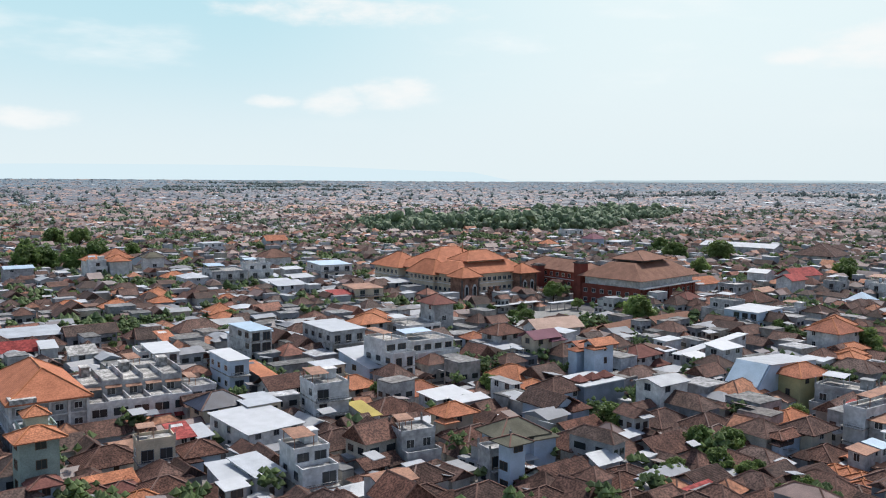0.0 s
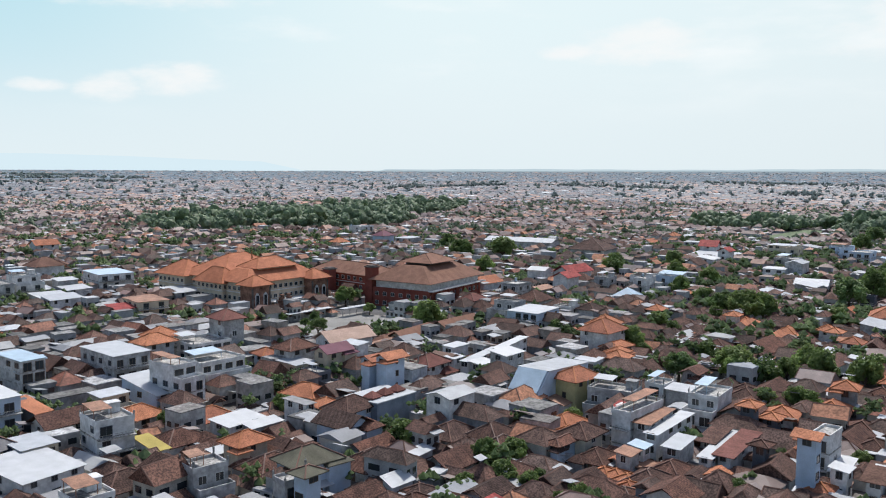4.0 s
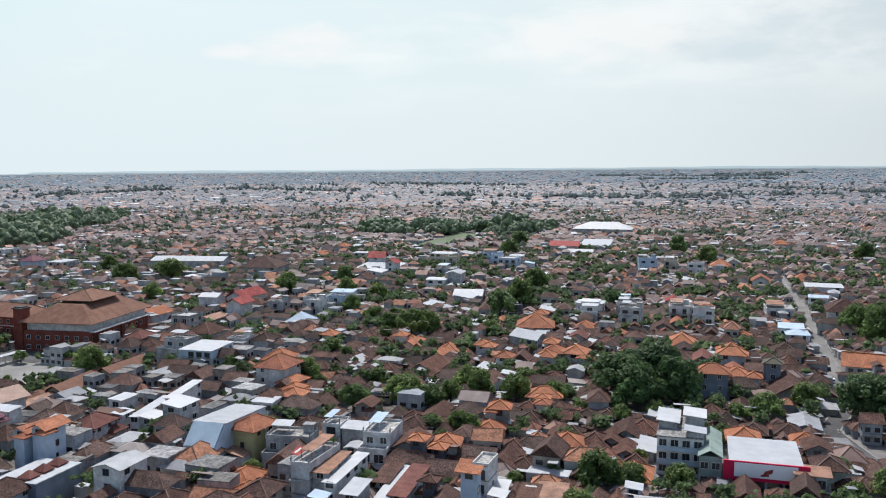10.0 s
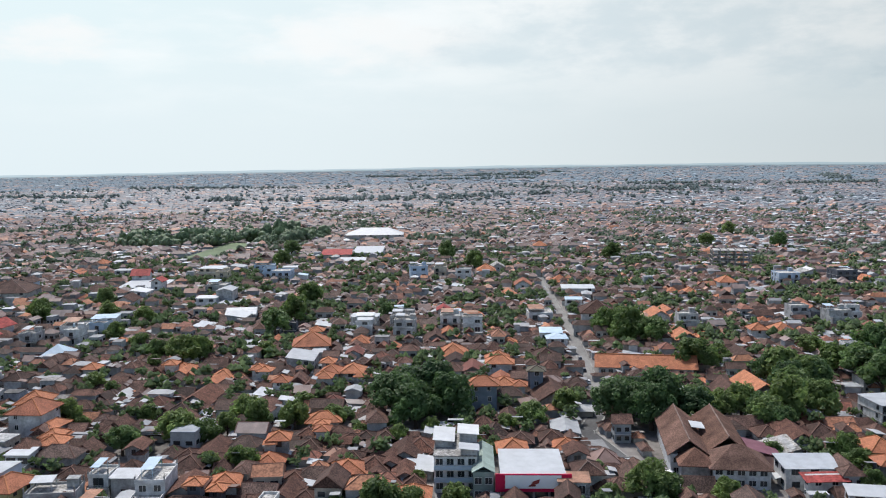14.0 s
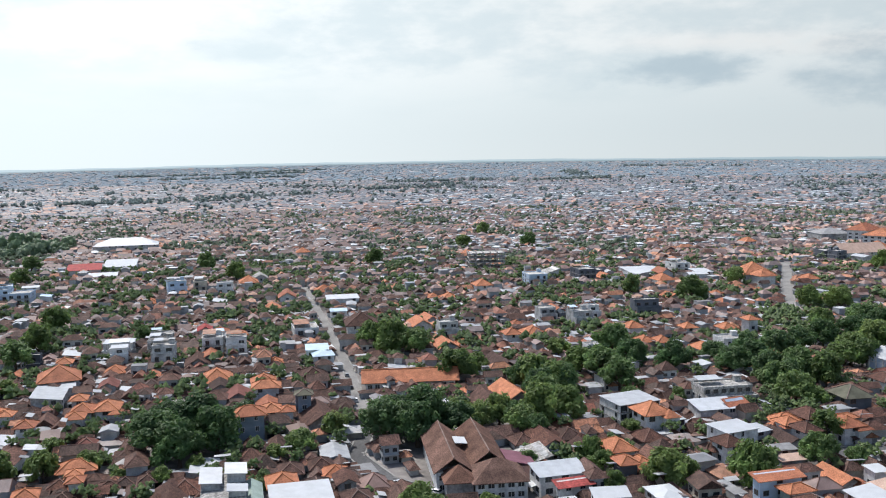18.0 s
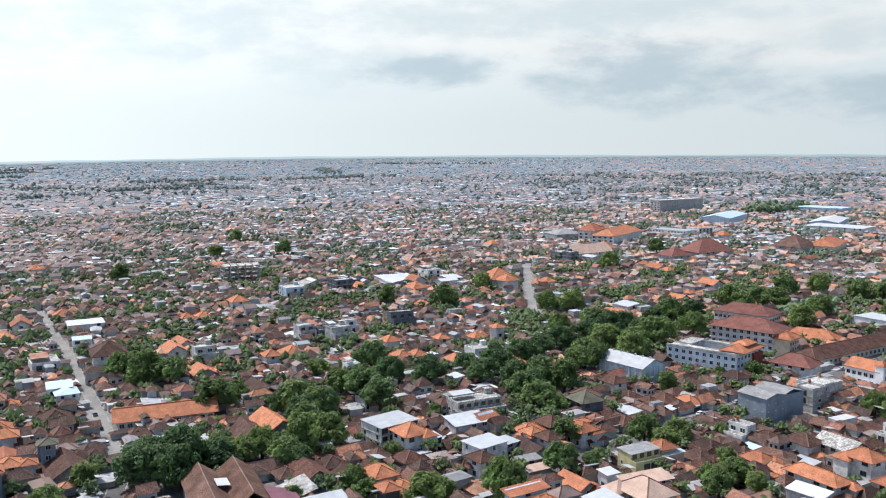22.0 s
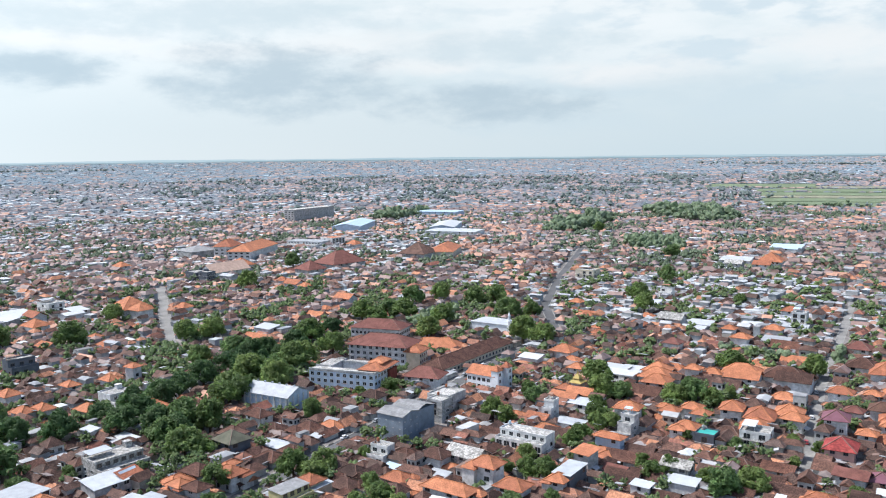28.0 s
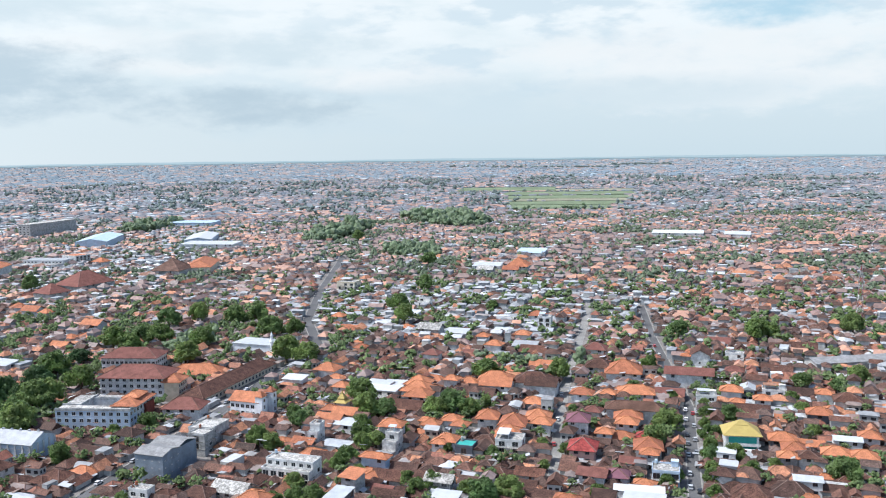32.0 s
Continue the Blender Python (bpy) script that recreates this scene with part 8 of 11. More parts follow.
cottage(265.7, -175.2, 6.6, 5.3, 15, 1, TILE_BROWN, WALL_GREY, "hip")
cottage(256.8, -163.4, 6.0, 3.7, 195, 1, SHEET_BLUE, WALL_GREY, "shed")
cottage(242.8, -180.5, 4.6, 3.7, 18, 1, TILE_ORANGE, WALL_WHITE, "hip")
cottage(246.1, -159.1, 9.5, 7.2, 19, 1, TILE_ORANGE, WALL_GREY, "hip")
cottage(261.7, -149.8, 9.5, 7.2, 18, 1, TILE_BROWN, WALL_GREY, "hip")
cottage(253.0, -141.5, 9.5, 7.2, 16, 1, TILE_BROWN, WALL_GREY, "hip")
cottage(256.9, -193.3, 9.5, 7.2, 16, 1, TILE_BROWN, WALL_GREY, "hip")
cottage(224.0, -181.9, 9.5, 7.2, 18, 3, TILE_ORANGE, WALL_WHITE, "hip")
cottage(243.2, -188.2, 12.9, 8.0, 16, 2, CONCRETE, CONCRETE, "gable")
cottage(209.4, -181.6, 9.5, 7.2, 19, 2, TILE_ORANGE, WALL_WHITE, "hip")
cottage(215.6, -233.0, 6.1, 4.9, 16, 1, TILE_ORANGE, WALL_WHITE, "hip")
cottage(273.4, -266.8, 11.4, 7.1, 16, 2, TILE_ORANGE, WALL_WHITE, "gable")
cottage(284.4, -277.2, 6.2, 4.9, 21, 2, TILE_ORANGE, WALL_WHITE, "hip")
block(229.3, -259.7, 5.8, 7.5, 15, 3, WALL_GREY, CONCRETE)
cottage(231.2, -287.5, 7.0, 5.6, 20, 2, TILE_ORANGE, WALL_WHITE, "hip")
cottage(233.3, -283.9, 5.3, 4.2, 20, 1, TILE_ORANGE, WALL_GREY, "hip")
cottage(213.3, -270.5, 4.8, 3.9, 21, 2, TILE_ORANGE, WALL_WHITE, "hip")
cottage(253.8, -236.9, 7.8, 6.1, 21, 1, TILE_ORANGE, WALL_WHITE, "hip")
cottage(269.2, -250.7, 5.1, 3.2, 20, 2, TILE_BROWN, WALL_WHITE, "gable")
cottage(274.3, -234.4, 5.6, 4.5, 15, 1, TILE_ORANGE, WALL_WHITE, "hip")
cottage(263.4, -217.0, 8.5, 5.3, 17, 1, TILE_BROWN, WALL_GREY, "gable")
cottage(252.6, -251.7, 12.5, 7.8, 16, 1, SHEET_GREY, WALL_WHITE, "gable")
cottage(244.4, -236.7, 12.0, 7.4, 20, 1, TILE_BROWN, WALL_GREY, "gable")
cottage(331.9, -307.3, 5.5, 4.3, 20, 1, TILE_ORANGE, WALL_WHITE, "hip")
cottage(308.1, -308.4, 7.7, 6.1, 18, 2, TILE_ORANGE, WALL_WHITE, "hip")
cottage(339.4, -329.2, 12.1, 9.7, 16, 2, TILE_ORANGE, WALL_WHITE, "hip")
cottage(339.5, -304.7, 11.4, 7.1, 199, 2, SHEET_WHITE, WALL_WHITE, "shed")
block(285.4, -313.8, 17.0, 13.6, 19, 2, WALL_WHITE, SHEET_WHITE)
cottage(265.2, -319.2, 11.9, 9.5, 21, 2, TILE_ORANGE, WALL_WHITE, "hip")
cottage(263.6, -308.9, 15.0, 9.3, 18, 1, TILE_BROWN, WALL_GREY, "gable")
cottage(299.4, -326.8, 6.0, 3.7, 16, 2, TILE_BROWN, WALL_WHITE, "gable")
cottage(294.6, -312.7, 4.6, 3.7, 18, 2, TILE_BROWN, WALL_WHITE, "hip")
cottage(211.3, -247.2, 9.3, 5.7, 17, 1, TILE_BROWN, WALL_GREY, "gable")
cottage(193.0, -229.3, 10.1, 6.2, 20, 1, TILE_BROWN, WALL_WHITE, "gable")
cottage(183.1, -215.5, 6.5, 4.0, 195, 2, SHEET_WHITE, WALL_WHITE, "shed")
cottage(183.3, -233.2, 8.2, 5.1, 195, 1, SHEET_WHITE, WALL_GREY, "shed")
cottage(192.7, -219.0, 9.9, 6.1, 20, 1, TILE_BROWN, WALL_GREY, "gable")
cottage(177.3, -218.7, 10.8, 6.7, 19, 1, TILE_BROWN, WALL_WHITE, "gable")
cottage(190.1, -204.2, 8.1, 5.0, 16, 1, TILE_BROWN, WALL_GREY, "gable")
cottage(203.9, -226.0, 7.1, 4.4, 16, 1, TILE_MAROON, WALL_WHITE, "gable")
cottage(192.7, -239.1, 8.6, 5.3, 20, 2, TILE_BROWN, WALL_WHITE, "gable")
cottage(242.9, -255.3, 8.6, 6.9, 20, 1, TILE_BROWN, WALL_GREY, "hip")
cottage(298.3, -244.8, 11.9, 7.4, 16, 1, TILE_BROWN, WALL_GREY, "gable")
cottage(285.3, -252.7, 6.0, 4.8, 21, 1, TILE_BROWN, WALL_GREY, "hip")
block(264.7, -249.5, 4.6, 7.5, 21, 3, WALL_WHITE, CONCRETE)
cottage(309.0, -300.5, 6.8, 5.4, 21, 1, TILE_BROWN, WALL_GREY, "hip")
cottage(264.3, -265.8, 11.1, 6.9, 196, 2, SHEET_WHITE, WALL_WHITE, "shed")
cottage(188.3, -475.0, 6.3, 5.0, 17, 2, TILE_ORANGE, WALL_WHITE, "hip")
cottage(169.4, -401.1, 13.2, 8.2, 20, 1, TILE_MAROON, WALL_WHITE, "gable")
cottage(188.5, -467.3, 4.7, 3.7, 21, 2, TILE_ORANGE, WALL_GREY, "hip")
cottage(179.2, -465.1, 15.0, 9.3, 110, 3, TILE_BROWN, WALL_WHITE, "gable")
cottage(189.3, -374.9, 6.0, 4.8, 16, 2, TILE_ORANGE, WALL_WHITE, "hip")
cottage(161.7, -339.1, 8.3, 6.7, 19, 2, TILE_ORANGE, WALL_WHITE, "hip")
cottage(163.6, -321.6, 6.1, 4.9, 20, 2, TILE_ORANGE, WALL_WHITE, "hip")
cottage(159.1, -328.5, 9.5, 7.2, 18, 1, TILE_ORANGE, WALL_WHITE, "hip")
cottage(147.3, -326.9, 6.0, 4.8, 16, 2, TILE_RED, WALL_WHITE, "hip")
cottage(137.1, -309.5, 6.2, 4.9, 20, 2, TILE_ORANGE, WALL_WHITE, "hip")
cottage(128.3, -285.9, 6.8, 5.4, 15, 1, TILE_ORANGE, WALL_GREY, "hip")
cottage(142.2, -304.9, 8.4, 5.2, 19, 1, TILE_MAROON, WALL_WHITE, "gable")
cottage(118.1, -264.4, 13.6, 8.4, 199, 2, SHEET_WHITE, WALL_WHITE, "shed")
cottage(218.8, -419.2, 13.3, 10.7, 20, 2, TILE_BROWN, WALL_WHITE, "hip")
cottage(240.0, -454.9, 11.9, 9.5, 15, 2, TILE_MAROON, WALL_WHITE, "hip")
cottage(200.4, -367.6, 9.5, 7.2, 19, 2, TILE_ORANGE, WALL_WHITE, "hip")
cottage(182.1, -345.7, 6.7, 5.4, 16, 2, TILE_MAROON, WALL_WHITE, "hip")
cottage(144.7, -277.2, 9.6, 5.9, 15, 2, TILE_MAROON, WALL_WHITE, "gable")
block(148.1, -395.2, 9.3, 7.5, 21, 2, WALL_WHITE, CONCRETE)
cottage(142.5, -413.6, 9.5, 7.2, 16, 2, TILE_ORANGE, WALL_WHITE, "hip")
cottage(133.5, -396.6, 4.8, 3.9, 18, 2, TILE_ORANGE, WALL_WHITE, "hip")
cottage(126.6, -396.0, 14.4, 9.0, 18, 1, TILE_BROWN, WALL_WHITE, "gable")
cottage(117.2, -361.6, 15.0, 12.0, 20, 1, TILE_BROWN, WALL_GREY, "hip")
cottage(100.2, -356.2, 9.5, 7.2, 21, 2, TILE_ORANGE, WALL_DARK, "hip")
cottage(92.1, -337.0, 6.5, 5.2, 21, 2, TILE_ORANGE, WALL_GREY, "hip")
cottage(91.4, -365.1, 8.8, 5.5, 17, 1, TILE_ORANGE, WALL_WHITE, "gable")
cottage(85.9, -341.2, 7.2, 5.7, 20, 2, TILE_BROWN, WALL_WHITE, "hip")
cottage(78.6, -370.3, 10.6, 6.6, 21, 2, SHEET_WHITE, WALL_WHITE, "gable")
cottage(72.1, -379.4, 7.7, 6.2, 15, 2, TILE_ORANGE, WALL_WHITE, "hip")
cottage(78.1, -351.2, 9.5, 7.2, 17, 2, TILE_ORANGE, WALL_WHITE, "hip")
cottage(68.3, -353.2, 8.9, 7.1, 16, 2, TILE_ORANGE, WALL_WHITE, "hip")
cottage(97.7, -400.0, 9.5, 7.2, 19, 2, TILE_ORANGE, WALL_DARK, "hip")
cottage(104.1, -433.3, 7.1, 5.7, 17, 2, TILE_ORANGE, WALL_WHITE, "hip")
cottage(96.4, -418.7, 6.8, 5.5, 16, 1, TILE_ORANGE, WALL_WHITE, "hip")
cottage(76.6, -330.1, 5.8, 4.7, 20, 1, TILE_ORANGE, WALL_GREY, "hip")
cottage(92.6, -428.1, 11.1, 8.9, 19, 2, TILE_BROWN, WALL_WHITE, "hip")
cottage(110.5, -393.6, 7.6, 4.7, 16, 1, TILE_ORANGE, WALL_WHITE, "gable")
cottage(125.2, -407.2, 7.0, 5.6, 20, 2, TILE_ORANGE, WALL_WHITE, "hip")
cottage(139.2, -440.7, 8.7, 5.4, 15, 2, TILE_BROWN, WALL_WHITE, "gable")
block(124.9, -423.0, 10.8, 8.6, 20, 2, WALL_WHITE, CONCRETE)
cottage(115.9, -438.1, 13.1, 8.1, 16, 1, TILE_BROWN, WALL_GREY, "gable")
cottage(139.8, -474.6, 14.5, 9.0, 16, 1, TILE_BROWN, WALL_WHITE, "gable")
cottage(158.9, -462.9, 8.3, 6.7, 16, 1, TILE_MAROON, WALL_WHITE, "hip")
block(167.2, -485.4, 10.2, 8.1, 16, 2, WALL_WHITE, CONCRETE)
cottage(191.8, -523.6, 13.8, 8.6, 20, 1, TILE_MAROON, WALL_WHITE, "gable")
cottage(144.3, -536.3, 15.0, 9.3, 19, 1, TILE_BROWN, WALL_GREY, "gable")
cottage(82.9, -310.3, 13.0, 10.4, 15, 1, TILE_BROWN, WALL_WHITE, "hip")
cottage(93.4, -299.5, 12.9, 10.3, 16, 1, TILE_BROWN, WALL_WHITE, "hip")
cottage(105.9, -305.2, 6.8, 5.4, 15, 2, TILE_BROWN, WALL_WHITE, "hip")
cottage(104.4, -296.1, 8.2, 6.6, 16, 1, TILE_BROWN, WALL_GREY, "hip")
cottage(79.2, -317.4, 9.3, 5.8, 21, 2, SHEET_GREY, WALL_WHITE, "gable")
cottage(96.0, -319.4, 6.9, 5.5, 17, 1, TILE_BROWN, WALL_GREY, "hip")
cottage(107.5, -315.3, 6.2, 3.9, 195, 2, SHEET_WHITE, WALL_WHITE, "shed")
block(112.4, -325.7, 7.0, 7.5, 16, 2, WALL_WHITE, SHEET_WHITE)
cottage(70.3, -321.0, 9.2, 5.7, 197, 1, TILE_BROWN, WALL_GREY, "shed")
cottage(68.6, -329.4, 9.0, 7.0, 17, 1, TILE_BROWN, WALL_GREY, "hip")
cottage(76.4, -307.9, 4.8, 3.8, 21, 1, TILE_ORANGE, WALL_GREY, "hip")
cottage(316.0, -444.6, 7.1, 5.7, 18, 2, TILE_ORANGE, WALL_WHITE, "hip")
cottage(242.6, -352.4, 5.3, 4.3, 16, 1, TILE_BROWN, WALL_GREY, "hip")
cottage(247.3, -346.7, 15.0, 9.3, 17, 1, TILE_BROWN, WALL_GREY, "gable")
cottage(269.2, -351.5, 7.0, 5.6, 18, 2, TILE_ORANGE, WALL_WHITE, "hip")
cottage(282.9, -354.2, 9.5, 7.2, 19, 1, TILE_ORANGE, WALL_WHITE, "hip")
cottage(265.0, -360.9, 9.5, 7.2, 21, 1, TILE_ORANGE, WALL_WHITE, "hip")
cottage(244.2, -357.4, 15.0, 9.3, 21, 2, TILE_ORANGE, WALL_WHITE, "gable")
cottage(225.1, -370.5, 15.0, 9.3, 20, 2, TILE_BROWN, WALL_WHITE, "gable")
cottage(271.8, -326.9, 14.4, 11.5, 20, 2, TILE_ORANGE, WALL_WHITE, "hip")
block(294.1, -321.3, 13.7, 11.0, 15, 2, WALL_WHITE, SHEET_WHITE)
cottage(329.8, -325.8, 8.3, 6.6, 16, 1, TILE_ORANGE, WALL_WHITE, "hip")
cottage(227.7, -298.1, 7.4, 5.9, 21, 2, TILE_ORANGE, WALL_WHITE, "hip")
cottage(236.1, -290.2, 4.5, 3.6, 18, 2, TILE_ORANGE, WALL_WHITE, "hip")
cottage(197.9, -299.5, 8.1, 6.5, 18, 2, TILE_ORANGE, WALL_WHITE, "hip")
cottage(192.2, -317.7, 8.4, 6.7, 15, 2, TILE_ORANGE, WALL_WHITE, "hip")
cottage(193.9, -293.6, 9.0, 5.6, 21, 2, TILE_ORANGE, WALL_WHITE, "gable")
cottage(212.5, -275.8, 7.9, 6.3, 18, 2, TILE_ORANGE, WALL_WHITE, "hip")
cottage(219.9, -294.1, 6.4, 5.1, 17, 2, TILE_ORANGE, WALL_WHITE, "hip")
cottage(217.3, -350.2, 9.5, 7.6, 17, 1, TILE_ORANGE, WALL_WHITE, "hip")
block(201.8, -274.2, 7.3, 7.5, 20, 2, WALL_DARK, TEAL)
cottage(203.6, -290.5, 9.5, 7.2, 16, 1, TILE_BROWN, WALL_GREY, "hip")
cottage(182.9, -261.8, 3.7, 3.2, 20, 2, TILE_BROWN, WALL_WHITE, "hip")
cottage(196.7, -244.1, 5.3, 4.2, 17, 2, TILE_BROWN, WALL_WHITE, "hip")
cottage(187.6, -239.6, 9.5, 5.9, 16, 2, CONCRETE, CONCRETE, "gable")
cottage(176.1, -228.4, 9.0, 5.6, 200, 2, SHEET_WHITE, WALL_WHITE, "shed")
cottage(219.0, -234.8, 7.2, 5.7, 16, 1, TILE_ORANGE, WALL_GREY, "hip")
cottage(210.4, -236.7, 11.7, 7.3, 20, 1, TILE_BROWN, WALL_GREY, "gable")
cottage(197.6, -222.5, 11.0, 6.8, 16, 1, TILE_BROWN, WALL_WHITE, "gable")
cottage(178.6, -263.2, 8.8, 7.1, 15, 1, TILE_BROWN, WALL_GREY, "hip")
cottage(168.2, -271.0, 9.9, 6.1, 17, 1, TILE_BROWN, WALL_GREY, "gable")
cottage(152.9, -254.7, 10.9, 6.8, 19, 1, TILE_BROWN, WALL_WHITE, "gable")
cottage(164.0, -260.5, 7.8, 4.8, 15, 1, TILE_BROWN, WALL_GREY, "gable")
cottage(164.7, -239.7, 12.4, 7.7, 19, 1, TILE_BROWN, WALL_GREY, "gable")
cottage(266.9, -245.0, 9.2, 5.7, 15, 1, TILE_ORANGE, WALL_WHITE, "gable")
cottage(275.2, -239.4, 6.2, 5.0, 16, 1, TILE_ORANGE, WALL_WHITE, "hip")
cottage(289.6, -242.1, 11.6, 7.2, 16, 1, TILE_BROWN, WALL_GREY, "gable")
cottage(411.5, -420.0, 9.6, 7.7, 19, 1, TILE_ORANGE, WALL_WHITE, "hip")
cottage(442.7, -440.3, 8.3, 6.6, 18, 2, TILE_ORANGE, WALL_WHITE, "hip")
cottage(371.3, -424.5, 10.4, 8.3, 20, 1, TILE_ORANGE, WALL_GREY, "hip")
cottage(369.8, -387.7, 7.0, 5.6, 18, 1, TILE_ORANGE, WALL_WHITE, "hip")
cottage(350.1, -382.1, 10.6, 6.6, 20, 1, TILE_BROWN, WALL_GREY, "gable")
cottage(313.5, -389.5, 9.1, 7.3, 16, 2, TILE_MAROON, WALL_WHITE, "hip")
cottage(284.5, -409.4, 7.5, 6.0, 21, 1, TILE_ORANGE, WALL_WHITE, "hip")
cottage(266.3, -421.0, 9.0, 7.2, 15, 1, TILE_MAROON, WALL_WHITE, "hip")
cottage(252.2, -414.1, 12.5, 7.8, 17, 1, TILE_ORANGE, WALL_WHITE, "gable")
cottage(274.5, -440.1, 15.0, 9.3, 16, 1, TILE_BROWN, WALL_GREY, "gable")
cottage(296.6, -429.5, 9.5, 7.2, 15, 2, TILE_ORANGE, WALL_WHITE, "hip")
cottage(287.2, -450.0, 15.0, 9.3, 200, 1, SHEET_GREY, WALL_WHITE, "shed")
cottage(304.0, -413.1, 10.5, 6.5, 20, 1, TILE_MAROON, WALL_WHITE, "gable")
cottage(385.3, -449.4, 7.9, 6.3, 16, 1, TILE_ORANGE, WALL_WHITE, "hip")
block(306.0, -504.0, 9.1, 7.3, 20, 3, WALL_WHITE, CONCRETE)
cottage(262.0, -393.9, 7.0, 4.3, 16, 1, TILE_ORANGE, WALL_WHITE, "gable")
cottage(-16.0, 465.2, 9.5, 7.2, 21, 4, TILE_ORANGE, WALL_WHITE, "hip")
block(-13.9, 454.0, 8.2, 6.5, 16, 4, WALL_WHITE, CONCRETE)
cottage(-4.6, 456.8, 9.1, 7.3, 16, 4, TILE_ORANGE, WALL_WHITE, "hip")
cottage(12.6, 485.7, 13.2, 10.6, 19, 2, TILE_OLIVE, WALL_WHITE, "hip")
cottage(12.3, 473.1, 9.5, 7.2, 15, 4, TILE_OLIVE, WALL_WHITE, "hip")
cottage(21.1, 437.9, 9.5, 7.2, 21, 2, TILE_ORANGE, WALL_WHITE, "hip")
block(53.6, 600.6, 14.1, 11.3, 20, 3, WALL_WHITE, SHEET_WHITE)
cottage(98.8, 623.5, 15.0, 9.3, 16, 3, TILE_ORANGE, WALL_WHITE, "gable")
cottage(78.4, 495.2, 15.0, 12.0, 16, 3, TILE_SCHOOL, WALL_WHITE, "hip")
cottage(76.1, 428.1, 9.3, 5.7, 20, 3, SHEET_WHITE, WALL_GREY, "shed")
cottage(78.8, 420.1, 11.9, 7.4, 21, 2, SHEET_WHITE, WALL_GREY, "shed")
cottage(68.4, 392.6, 14.0, 8.7, 17, 2, SHEET_WHITE, WALL_WHITE, "shed")
cottage(12.0, 352.2, 6.8, 5.5, 16, 2, TILE_ORANGE, WALL_BLUE, "hip")
cottage(-4.4, 343.2, 9.5, 7.2, 16, 2, TILE_ORANGE, WALL_WHITE, "hip")
cottage(38.6, 371.4, 9.5, 7.2, 16, 1, TILE_ORANGE, WALL_WHITE, "hip")
cottage(30.9, 306.9, 6.5, 5.2, 20, 2, TILE_ORANGE, WALL_GREY, "hip")
cottage(40.4, 329.2, 8.6, 6.7, 20, 2, SHEET_GREY, WALL_GREY, "hip")
cottage(-50.4, 465.4, 12.8, 7.9, 18, 3, SHEET_BLUE, WALL_GREY, "gable")
cottage(-29.2, 487.3, 11.2, 6.9, 19, 1, CONCRETE, WALL_GREY, "shed")
cottage(-48.6, 482.9, 9.5, 7.2, 16, 1, TILE_ORANGE, WALL_WHITE, "hip")
cottage(100.6, 501.1, 9.5, 7.2, 20, 1, TILE_ORANGE, WALL_WHITE, "hip")
cottage(32.4, 525.5, 6.0, 4.8, 16, 2, TILE_ORANGE, WALL_WHITE, "hip")
cottage(336.5, 586.2, 13.1, 10.5, 18, 3, PURPLE, WALL_BLUE, "hip")
block(360.3, 588.2, 16.3, 13.1, 15, 2, WALL_GREY, SHEET_GREY)
cottage(322.5, 515.3, 7.4, 4.6, 16, 2, SHEET_WHITE, WALL_GREY, "shed")
cottage(296.8, 584.0, 11.4, 9.1, 17, 2, TILE_ORANGE, WALL_WHITE, "hip")
cottage(285.3, 614.2, 11.9, 9.5, 17, 1, TILE_ORANGE, WALL_WHITE, "hip")
block(367.9, 680.6, 17.0, 13.6, 15, 3, WALL_WHITE, CONCRETE)
cottage(256.1, 344.1, 13.8, 8.6, 16, 2, TILE_ORANGE, WALL_WHITE, "gable")
cottage(288.4, 320.5, 12.1, 7.5, 19, 3, TILE_RED, WALL_WHITE, "gable")
block(300.8, 305.8, 9.5, 7.6, 21, 3, WALL_GREY, CONCRETE)
cottage(329.7, 416.9, 11.0, 8.8, 21, 1, TILE_ORANGE, WALL_WHITE, "hip")
block(248.5, 310.0, 11.0, 8.8, 16, 3, WALL_GREY, CONCRETE)
cottage(264.5, 312.8, 13.7, 8.5, 20, 2, SHEET_RUST, WALL_GREY, "gable")
cottage(217.9, 301.8, 9.5, 7.2, 19, 2, TILE_MAROON, WALL_GREY, "hip")
block(210.5, 268.7, 12.6, 10.1, 16, 3, WALL_GREY, CONCRETE)
cottage(437.6, 466.0, 15.0, 12.0, 20, 2, TILE_BROWN, WALL_GREY, "hip")
cottage(442.3, 451.0, 14.7, 9.1, 17, 3, TILE_BROWN, WALL_BLUE, "gable")
cottage(377.0, 507.5, 8.9, 5.5, 18, 1, SHEET_WHITE, WALL_GREY, "shed")
cottage(312.4, 265.9, 5.8, 4.6, 16, 2, TILE_ORANGE, WALL_WHITE, "hip")
cottage(426.8, 388.9, 10.6, 8.5, 20, 1, TILE_ORANGE, WALL_WHITE, "hip")
cottage(414.4, 346.9, 15.0, 9.3, 21, 2, TILE_BROWN, WALL_WHITE, "gable")
cottage(447.8, 363.2, 15.0, 9.3, 20, 2, SHEET_WHITE, WALL_WHITE, "shed")
cottage(471.1, 368.6, 11.1, 6.9, 20, 3, TILE_RED, WALL_WHITE, "gable")
block(331.1, 293.4, 9.1, 7.3, 16, 3, WALL_BLUE, CONCRETE)
block(314.1, 293.1, 8.9, 7.1, 16, 3, WALL_WHITE, CONCRETE)
block(532.6, 449.6, 14.2, 11.4, 16, 2, WALL_GREY, SHEET_GREY)
cottage(574.3, 504.3, 10.5, 8.4, 18, 2, TILE_ORANGE, WALL_WHITE, "hip")
cottage(531.2, 491.1, 15.0, 9.3, 20, 1, TILE_ORANGE, WALL_WHITE, "gable")
